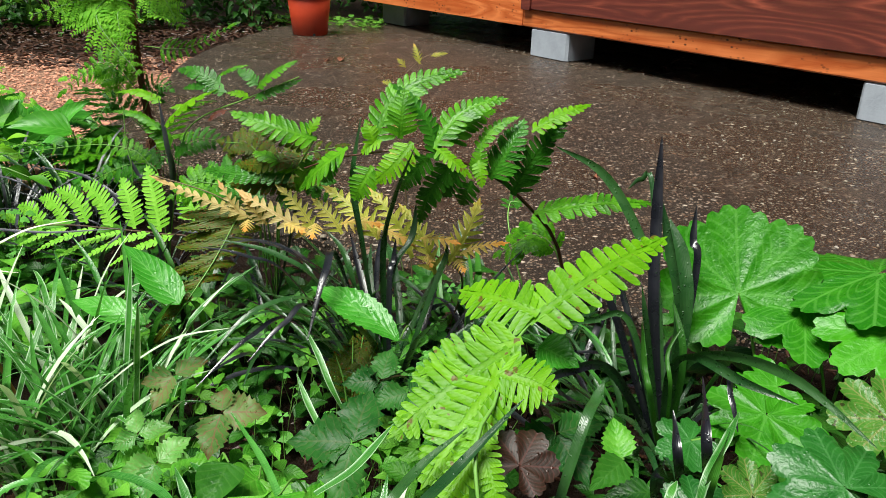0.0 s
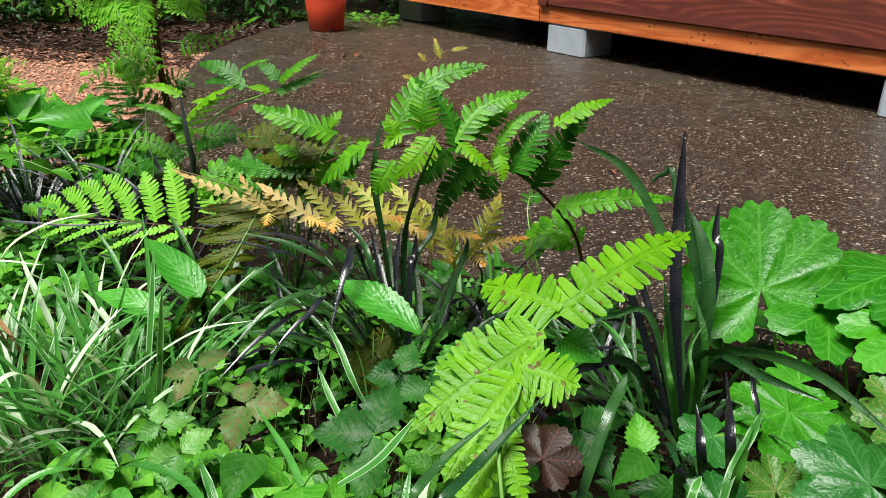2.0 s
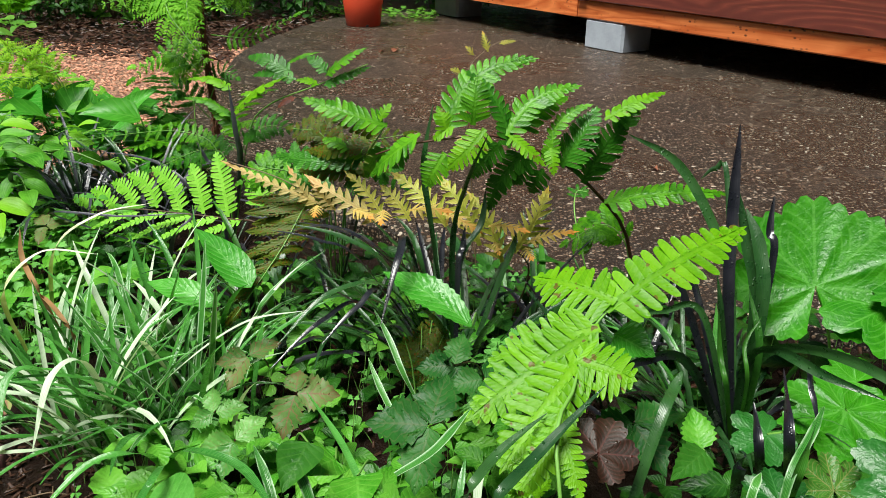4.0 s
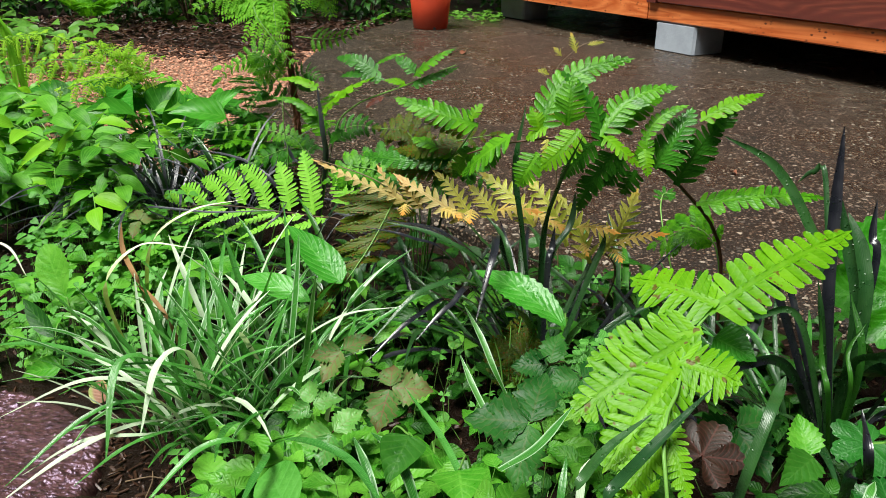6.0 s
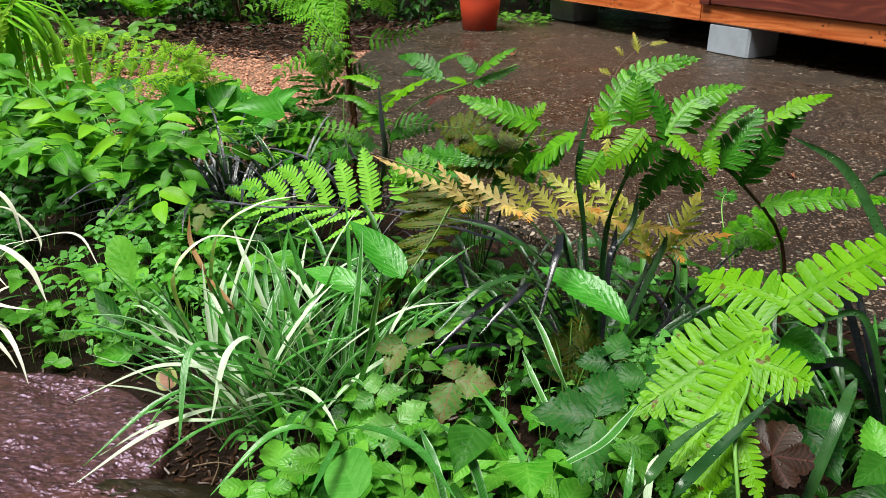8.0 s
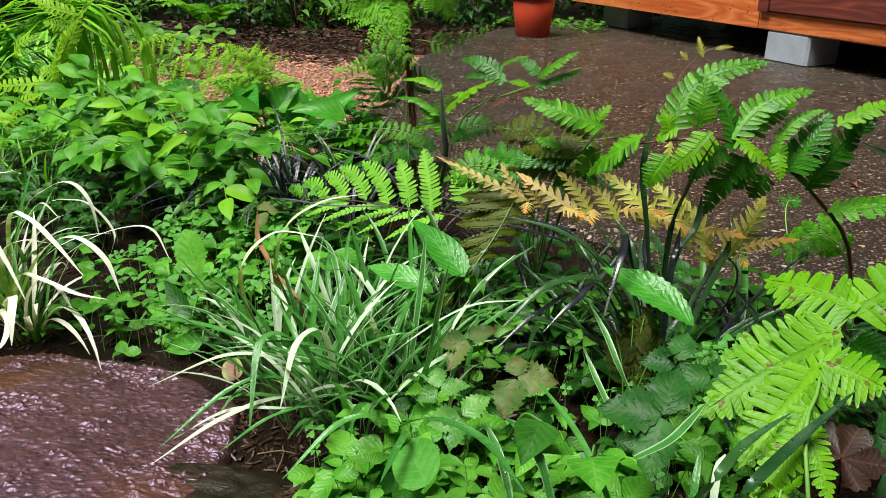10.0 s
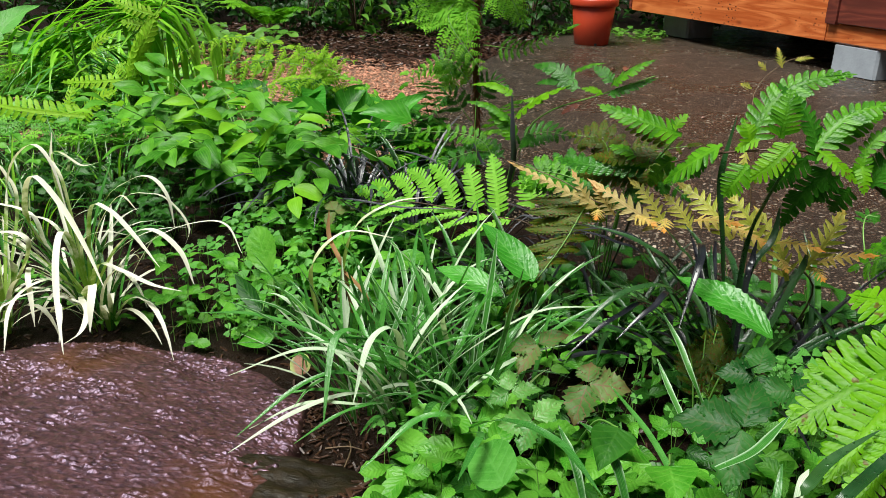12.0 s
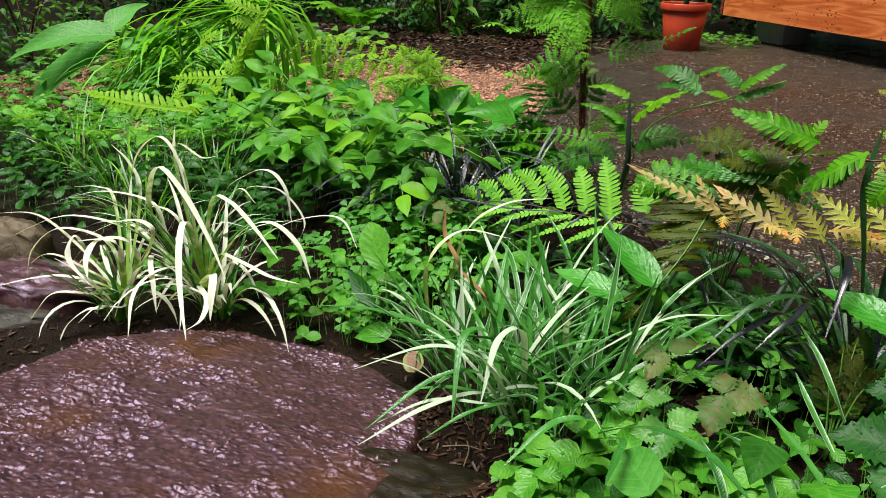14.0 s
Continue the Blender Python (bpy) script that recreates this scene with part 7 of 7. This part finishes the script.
def single_leaves():
    def one(name, base, a, b, width, mat, label, kind="ovate", teeth=0, nrm=FRONT, cup=0.08, bend=0.06, wavy=0.0, category="leaf", depth=0.06):
        p = thing(name, base, label, category)
        stalked(p, base, a, 0.0016)
        part("blade", broad(Mesh(), a, b, width, nrm, kind, cup, bend, teeth, depth, wavy, rows_n=None if teeth else 16, cols=6), mat, p)

    def brown():
        b = (0.206, 0.866, -0.045)
        p = thing("brown_leaf_plant", b, "dark reddish-brown lobed leaf with red veins", "foliage plant")
        st = stalked(p, b, (0.145, 0.66, 0.143), 0.0016, "stalk_red")
        part("leaf", palm(Mesh(), (0.145, 0.66, 0.143), (0.05, -0.5, 0.86), Vector((0.3, 0.5, 0.3)), 0.042, 5, 0.2, 4, 0.0, 0.05, 24), "toothed_brown", st)

    brown()
    one("plantain", (0.007, 1.212, -0.045), (0.01, 0.86, 0.163), (-0.109, 0.93, 0.205), 0.045, "long_leaf", "long wavy-edged fresh green leaf beside clover", "lance", 14, (0.25, -0.55, 0.8), 0.12, 0.1, 0.05, "plantain")
    one("plantain", (-0.381, 1.215, -0.045), (-0.316, 1.02, 0.117), (-0.433, 1.12, 0.168), 0.055, "long_leaf", "pointed fresh green leaf beside the hanging frond", "ovate", 0, (0.5, -0.7, 0.5), 0.12, 0.05, 0, "plantain")
    one("plantain", (-0.46, 1.199, -0.045), (-0.358, 1, 0.094), (-0.478, 1.03, 0.117), 0.04, "long_leaf", "broad fresh green leaf among strap leaves", "lance", 0, (0, -0.5, 0.86), 0.1, 0.08, 0, "plantain")
    one("plantain", (-0.783, 1.047, -0.045), (-0.799, 1.06, 0.031), (-0.853, 1.1, 0.106), 0.062, "small_green", "pale green oval leaf on a short stalk", "wedge", 10, (0.0, -0.9, 0.4), 0.05, 0.04, 0.04, "plantain", 0.04)
    one("plantain", (-0.792, 1.045, -0.045), (-0.771, 0.98, 0.003), (-0.857, 1.03, 0.039), 0.03, "small_dark", "narrow dull green leaf at the rock edge", "lance", 0, (0, -0.8, 0.6), 0.1, 0.04, 0, "plantain")
    one("plantain", (-0.741, 0.981, -0.045), (-0.674, 0.86, 0.031), (-0.744, 0.86, 0.01), 0.04, "small_green", "oval green leaf lying at the rock edge", "ovate", 0, (0.1, -0.6, 0.8), 0.1, 0.08, 0, "plantain")
    one("plantain", (-0.302, 0.721, -0.045), (-0.232, 0.56, 0.102), (-0.274, 0.62, 0.102), 0.052, "clover", "round dull green leaf near the ground", "round", 0, (0.05, -0.75, 0.66), 0.03, 0.03, 0.02, "plantain")
    one("violet", (-0.147, 0.817, -0.045), (-0.116, 0.68, 0.095), (-0.144, 0.64, 0.106), 0.05, "small_green", "rounded fresh green leaf close to the soil", "ovate", 0, (0, -0.5, 0.86), 0.12, 0.08, 0, "violet")
    one("violet", (-0.088, 0.806, -0.045), (-0.083, 0.63, 0.117), (-0.071, 0.58, 0.116), 0.055, "small_green", "rounded fresh green leaf close to the soil", "ovate", 0, (0, -0.5, 0.86), 0.12, 0.08, 0, "violet")
    one("violet", (0.287, 1.194, -0.045), (0.172, 0.82, 0.186), (0.216, 0.8, 0.174), 0.055, "long_leaf", "pointed green leaf with small holes", "ovate", 9, (0, -0.5, 0.86), 0.08, 0.06, 0.02, "violet")
    one("violet", (0.302, 0.905, -0.045), (0.245, 0.68, 0.142), (0.242, 0.72, 0.163), 0.036, "small_green", "upright toothed pale green leaf", "ovate", 8, (0.0, -0.9, 0.4), 0.15, 0.03, 0.03, "violet", 0.1)
    one("violet", (0.274, 0.868, -0.045), (0.244, 0.66, 0.154), (0.207, 0.62, 0.15), 0.036, "small_dark", "toothed pale green leaf", "ovate", 8, FRONT, 0.1, 0.05, 0.03, "violet", 0.08)
    one("violet", (-0.214, 0.828, -0.045), (-0.138, 0.66, 0.129), (-0.148, 0.6, 0.117), 0.05, "small_dark", "smooth dark green leaf near the soil", "ovate", 0, FRONT, 0.1, 0.05, 0, "violet")
    one("fading_leaf", (-0.652, 0.915, -0.045), (-0.664, 0.92, -0.065), (-0.681, 0.94, -0.04), 0.036, "fading", "round fading leaf, pink-brown with a yellow-green rim", "round", 0, (0, -0.75, 0.66), 0.05, 0.03, 0.03, "leaf")


M["fading"] = leaf_mat("fading_leaf", (0.34, 0.16, 0.10), (0.55, 0.32, 0.22), (0.25, 0.1, 0.08), 0.5, 0.25, "side", 6, edge=(0.42, 0.48, 0.16), edge_from=0.5, edge_to=0.8)
single_leaves()


# ---- the mound of pointed leaves and the big glossy ones behind ----
def toad_lily():
    base = Vector((-1.22, 1.64, SOIL))
    p = thing("toad_lily", base, "mound of fresh green pointed oval leaves on arching stems", "perennial")
    r = random.Random(5)
    for k in range(54):
        az = r.uniform(130, 375)
        e0 = r.uniform(56, 88)
        b = base + Vector((r.uniform(-0.1, 0.16), r.uniform(-0.14, 0.1), 0))
        ln = arch(b, az, e0, r.uniform(-25, 25), r.uniform(0.27, 0.46), 9, r.uniform(-20, 20))
        st = part("stem", tube(Mesh(), ln, 0.0018, 0.001), "stalk_green", p)
        for i in range(2, 10):
            side = 1 if i % 2 else -1
            t = (ln[i] - ln[i - 1]).normalized()
            s = t.cross(UP).normalized() * side
            d = (s * 0.75 + t * 0.6 + Vector((0, 0, r.uniform(-0.75, 0.1)))).normalized()
            if i == 9:
                d = t
            L = r.uniform(0.05, 0.085)
            part("leaf", broad(Mesh(), ln[i], ln[i] + d * L, L * r.uniform(0.42, 0.54), UP + Vector((0, -0.6, 0)) + s * r.uniform(-0.5, 0.5), "lance", 0.12, 0.1, rows_n=9, wavy=0.03, seed=i), r.choice(["broad_green"] * 4 + ["broad_light"]), st)
    st = part("stem", tube(Mesh(), curve([base + Vector((0.1, -0.05, 0)), (-1.122, 1.5, 0.035), (-1.091, 1.49, 0.124)], 10), 0.0018, 0.001), "stalk_green", p)
    for a, b, w in (((-1.08, 1.49, 0.125), (-1.027, 1.5, 0.211), 0.03), ((-1.085, 1.49, 0.165), (-1.176, 1.47, 0.105), 0.03), ((-1.113, 1.5, 0.05), (-1.016, 1.5, 0.106), 0.035), ((-1.09, 1.49, 0.131), (-1.012, 1.52, 0.203), 0.02)):
        part("leaf", broad(Mesh(), a, b, w, (-0.3, -0.8, 0.5), "ovate", 0.15, 0.08, rows_n=10), "broad_light", st)


toad_lily()


def glossy_plant():
    base = Vector((-1.02, 1.85, SOIL))
    p = thing("bergenia", base, "big glossy dark green leathery leaves in a clump", "perennial")
    for a, b, w, nv, mat in (
        ((-1.054, 1.84, 0.156), (-1.266, 1.88, 0.224), 0.10, (0, -0.4, 0.9), "glossy_dark"), ((-1.038, 1.84, 0.15), (-0.998, 1.9, 0.226), 0.10, (0.2, -0.6, 0.7), "glossy_dark"),
        ((-0.952, 1.78, 0.125), (-0.953, 1.8, 0.224), 0.085, (0.5, -0.7, 0.5), "glossy_dark"), ((-0.869, 1.76, 0.156), (-0.782, 1.78, 0.241), 0.065, (-0.3, -0.8, 0.5), "long_leaf"),
        ((-1.095, 1.82, 0.14), (-1.184, 1.86, 0.202), 0.10, (0, -0.6, 0.8), "glossy_dark"), ((-1.038, 1.74, 0.117), (-1.079, 1.66, 0.056), 0.09, (0, -0.4, 0.9), "glossy_dark"),
        ((-1.171, 1.9, 0.165), (-1.125, 1.95, 0.224), 0.10, (0, -0.6, 0.8), "glossy_dark"), ((-1.287, 1.85, 0.164), (-1.415, 1.88, 0.196), 0.09, (0, -0.5, 0.86), "glossy_dark"),
        ((-1.111, 1.6, 0.023), (-1.196, 1.58, 0.048), 0.07, (0, -0.4, 0.9), "glossy_dark"), ((-1.025, 1.62, 0.058), (-1.109, 1.6, 0.067), 0.07, (0, -0.4, 0.9), "glossy_dark"),
    ):
        b0 = base.lerp(Vector((a[0], a[1] + 0.04, SOIL)), 0.6)
        st = stalked(p, b0, a, 0.0035)
        part("leaf", broad(Mesh(), a, b, w, nv, "ovate", 0.16, 0.1, rows_n=12, cols=6, wavy=0.04), mat, st)

    r = random.Random(4)
    for k in range(30):
        x, y = r.uniform(-1.14, -0.76), r.uniform(1.7, 2.05)
        a = Vector((x, y, r.uniform(0.05, 0.2)))
        az = r.uniform(180, 360)
        d = Vector((math.cos(radians(az)), math.sin(radians(az)), r.uniform(-0.3, 0.3))).normalized()
        L = r.uniform(0.09, 0.14)
        st = stalked(p, Vector((x + 0.02, y + 0.03, SOIL)), a, 0.0025)
        part("leaf", broad(Mesh(), a, a + d * L, L * 0.72, UP + Vector((0, -0.5, 0)), "ovate", 0.14, 0.1, rows_n=10, cols=6, wavy=0.04), r.choice(["glossy_dark", "glossy_dark", "long_leaf"]), st)

glossy_plant()


def forest_grass():
    for i, b in enumerate(((-2.12, 2.2, SOIL), (-2.0, 2.3, SOIL), (-2.3, 2.35, SOIL))):
        tuft("forest_grass", b, 0.10, 60, 0.6, 0.013, ["grass_lime", "grass_lime", "blade_green"], "lime-green arching forest grass mound", "grass", (66, 88), (-80, -25), "forest grass mounds", (90, 300), seed=130 + i)


    r = random.Random(33)
    p = thing("forest_grass", (-2.0, 2.1, SOIL), "lime-green forest grass with long sweeping leaves", "grass", "forest grass mounds")
    way = [Vector(q) for q in ((-1.884, 2.12, 0.043), (-1.895, 2.1, 0.342), (-2.1, 2.06, 0.379), (-2.3, 2.02, 0.271), (-2.452, 1.98, 0.073))]
    way[0].z = SOIL
    for k in range(38):
        s = r.uniform(0.0, 1.0)
        foot = r.uniform(-0.06, 0.26)
        ln = [q + Vector((r.uniform(-0.03, 0.05) + (0.14 * s if i > 1 else foot * (1 - 0.3 * i)), r.uniform(-0.04, 0.08), (r.uniform(-0.05, 0.04) - 0.09 * s * (i > 1)) * (i > 0))) for i, q in enumerate(way)]
        part("leaf", blade(Mesh(), curve(ln, 16), r.uniform(0.016, 0.025), 0.2), "grass_lime", p)


forest_grass()


def big_leaf_plant():
    base = Vector((-2.02, 1.98, SOIL))
    p = thing("broadleaf_weed", base, "tall plant with huge pointed soft green leaves", "perennial")
    part("stem", tube(Mesh(), curve([base, (-2.04, 1.97, 0.12), (-2.05, 1.96, 0.3)], 8), 0.006, 0.004, 7), "stalk_green", p)
    for a, b, w in (((-2.322, 1.96, 0.262), (-2.673, 1.78, 0.195), 0.14), ((-2.369, 1.96, 0.216), (-2.701, 1.8, -0.055), 0.17), ((-2.388, 2, 0.267), (-2.352, 2.15, 0.363), 0.12), ((-2.344, 2, 0.223), (-2.146, 2.1, 0.226), 0.11)):
        part("leaf", broad(Mesh(), a, b, w, (0.1, -0.55, 0.83), "ovate", 0.12, 0.1, 26, 0.025, 0.04, cols=6), "big_pointed", p)


big_leaf_plant()


def fine_weeds():
    """Feathery and small-leaved plants at the far left."""
    for i, (x, y) in enumerate(((-1.95, 1.55), (-2.15, 1.65), (-1.8, 1.62), (-2.3, 1.5), (-1.7, 1.7))):
        base = Vector((x, y, ground_z(x, y)))
        p = thing("feathery_plant", base, "feathery light green ferny plant", "perennial", "feathery plants")
        for k in range(6):
            ln = arch(base, k * 60 + i * 17, 75, -10, 0.2 + 0.03 * (k % 3), 8)
            frond(p, [ln[0], ln[3], ln[5], ln[8]], 0.11, 7, None, "fern_comb" if k % 2 else "small_green", bare=0.3, joined=True, n_line=12, lobes=6, full=0.6)


fine_weeds()


# ---- clover, small leaves and stems that cover the soil ----
def clover_leaf(m, ms, base, top, size, nrm=UP):
    tube(ms, [Vector(base), Vector(base).lerp(Vector(top), 0.5) + Vector((0, 0, 0.004)), Vector(top)], 0.0006, 0.0005, 3)
    n = Vector(nrm).normalized()
    t = n.cross(Vector((0.3, 1, 0.1))).normalized()
    s = n.cross(t)
    a0 = rnd.uniform(0, 6.28)
    for k in range(3):
        a = a0 + k * math.tau / 3
        d = t * math.cos(a) + s * math.sin(a)
        w = s * math.cos(a) - t * math.sin(a)
        c = Vector(top)
        pts = [m.vert(c + d * size * x + w * size * y - n * size * z, 0.5 + y * 0.5, x) for x, y, z in
               ((0.04, 0, 0), (0.55, -0.34, 0.02), (0.92, -0.42, 0.1), (1.05, -0.2, 0.06), (0.92, 0, 0.0), (1.05, 0.2, 0.06), (0.92, 0.42, 0.1), (0.55, 0.34, 0.02))]
        a_, b_, c_, d_, e_, f_, g_, h_ = pts
        m.face(a_, b_, c_, d_, e_), m.face(a_, e_, f_, g_, h_)


def clover_patch(box, count, h, size, label, seed, mat="clover"):
    ms, leaves = Mesh(), []
    for _ in range(count):
        x, y = rnd.uniform(box[0], box[2]), rnd.uniform(box[1], box[3])
        if inside_slab(x, y) or (-0.64 < x < -0.42 and 0.45 < y < 0.8):
            continue
        g = ground_z(x, y)
        top = Vector((x + rnd.uniform(-0.02, 0.02), y + rnd.uniform(-0.02, 0.02), g + rnd.uniform(h * 0.25, h)))
        leaves.append(Mesh())
        clover_leaf(leaves[-1], ms, (x, y, g - 0.003), top, size * rnd.uniform(0.6, 1.25), UP + Vector((rnd.uniform(-0.5, 0.5), rnd.uniform(-0.9, 0.2), 0)))
    base = ((box[0] + box[2]) / 2, (box[1] + box[3]) / 2, SOIL)
    p = thing("clover_patch", base, label, "clover", "clover patches")
    for q in leaves:
        part("clover_leaf", q, mat, p)
    tagged(part("stem_tangle", ms, "stalk_green", p), kind="stuff")


clover_patch((-1.15, 1.2, -0.72, 1.48), 80, 0.10, 0.018, "pale clover under the mound", 6)
clover_patch((-1.02, 1.0, -0.68, 1.4), 75, 0.15, 0.018, "tangle of small pale green clover leaves", 1)
clover_patch((-0.92, 1.0, -0.66, 1.12), 45, 0.07, 0.012, "low clover at the rock edge", 2)
clover_patch((-0.5, 0.62, 0.1, 1.3), 180, 0.10, 0.011, "scattered clover leaves among other plants", 3)
clover_patch((0.0, 0.86, 0.12, 1.02), 60, 0.14, 0.016, "rounded pale clover leaves", 4)
clover_patch((-0.56, 0.78, -0.4, 1.0), 14, 0.05, 0.010, "tiny clover on bare soil", 5)


def leafy_cover(box, count, h, size, mat, label, keep=None, single=False):
    m, ms = Mesh(), Mesh()
    singles = []
    for _ in range(count):
        x, y = rnd.uniform(box[0], box[2]), rnd.uniform(box[1], box[3])
        if inside_slab(x, y, 0.0) or (-0.62 < x < -0.40 and 0.5 < y < 0.76) or (keep and not keep(x, y)):
            continue
        g = ground_z(x, y)
        top = Vector((x + rnd.uniform(-0.03, 0.03), y + rnd.uniform(-0.03, 0.03), g + h * rnd.uniform(0.15, 1.0)))
        tube(ms, [Vector((x, y, g - 0.004)), Vector((x, y, g)).lerp(top, 0.5), top], 0.0009, 0.0006, 3)
        a = rnd.uniform(0, 6.28)
        for k in range(rnd.choice((1, 2, 3))):
            aa = a + k * 2.1
            d = Vector((math.cos(aa), math.sin(aa), rnd.uniform(-0.35, 0.35))).normalized()
            L = size * rnd.uniform(0.55, 1.3)
            q = Mesh() if single else m
            singles.append(q)
            broad(q, top, top + d * L, L * rnd.uniform(0.55, 0.8), UP + Vector((rnd.uniform(-0.4, 0.4), rnd.uniform(-0.8, 0.2), 0)), rnd.choice(("ovate", "ovate", "wedge")), 0.1, 0.1, rnd.choice((0, 5)), 0.07, rows_n=None, cols=4)
    base = ((box[0] + box[2]) / 2, (box[1] + box[3]) / 2, SOIL)
    p = thing("ground_cover", base, label, "ground cover", kind="" if single else "stuff")
    if single:
        for q in singles:
            part("leaf", q, mat, p)
    else:
        part("leaves", m, mat, p)
    tagged(part("stem_tangle", ms, "stalk_green", p), kind="stuff")


leafy_cover((-0.42, 0.5, -0.24, 0.76), 34, 0.06, 0.042, "small_green", "fresh green leaves at the edge of the bare soil", single=True)
leafy_cover((-0.42, 0.55, 0.12, 1.25), 180, 0.09, 0.033, "small_green", "low mixed fresh green leaves over the soil", single=True)
leafy_cover((-0.45, 0.5, 0.5, 1.3), 300, 0.06, 0.036, "small_dark", "low green leaves coloured dark for shade", single=True)
leafy_cover((-0.35, 0.5, 0.1, 0.85), 130, 0.065, 0.042, "small_green", "low fresh green leaves in front", single=True)
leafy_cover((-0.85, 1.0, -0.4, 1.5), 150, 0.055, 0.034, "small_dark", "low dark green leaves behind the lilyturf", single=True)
leafy_cover((-0.4, 1.05, 0.32, 1.42), 130, 0.10, 0.04, "small_dark", "low green leaves coloured as shaded below the yellow frond", single=True)
leafy_cover((0.3, 0.6, 1.1, 1.2), 220, 0.10, 0.045, "small_dark", "low green leaves coloured as shaded under the large ones", single=True)
leafy_cover((-1.7, 1.25, -1.2, 1.7), 220, 0.10, 0.035, "small_dark", "low green leaves coloured as shaded under the mound", single=True)
leafy_cover((-2.3, 1.12, -1.5, 1.5), 260, 0.09, 0.03, "small_dark", "low dark weeds behind the rocks")
leafy_cover((-3.0, 1.35, -1.6, 2.5), 700, 0.16, 0.04, "small_green", "low mixed green weeds")
leafy_cover((-3.4, 2.3, -2.1, 3.6), 420, 0.2, 0.07, "hedge_light", "low light green weeds beside the chips")
leafy_cover((-2.6, 1.9, -1.35, 2.4), 320, 0.10, 0.05, "small_dark", "low dark green weeds beside the chips")
leafy_cover((-1.15, 1.1, -0.6, 1.5), 90, 0.10, 0.052, "small_green", "low heart-shaped fresh green leaves", single=True)
leafy_cover((-1.0, 1.0, -0.72, 1.3), 60, 0.1, 0.03, "small_green", "low fresh green leaves at the rock edge", single=True)
leafy_cover((-1.5, 1.0, -1.0, 1.15), 40, 0.04, 0.022, "small_green", "small seedlings beside the rock", single=True)


def twigs():
    for i, (x, y) in enumerate(((-0.55, 0.78), (-0.5, 0.74), (-0.42, 0.8), (-0.6, 0.72), (-0.3, 0.78), (-0.48, 0.68), (-1.18, 1.03), (-1.05, 1.0))):
        a = i * 1.9
        b = Vector((x, y, ground_z(x, y) + 0.004))
        e = b + Vector((math.cos(a), math.sin(a), 0.05)) * 0.06
        e.z = ground_z(e.x, e.y) + 0.006
        whole("twig", tube(Mesh(), curve([b, b.lerp(e, 0.5) + Vector((0.004, 0.003, 0.004)), e], 6), 0.0014, 0.0009), "twig", "thin dry brown twig on wet soil", "twig", b, "twigs on the soil")


twigs()
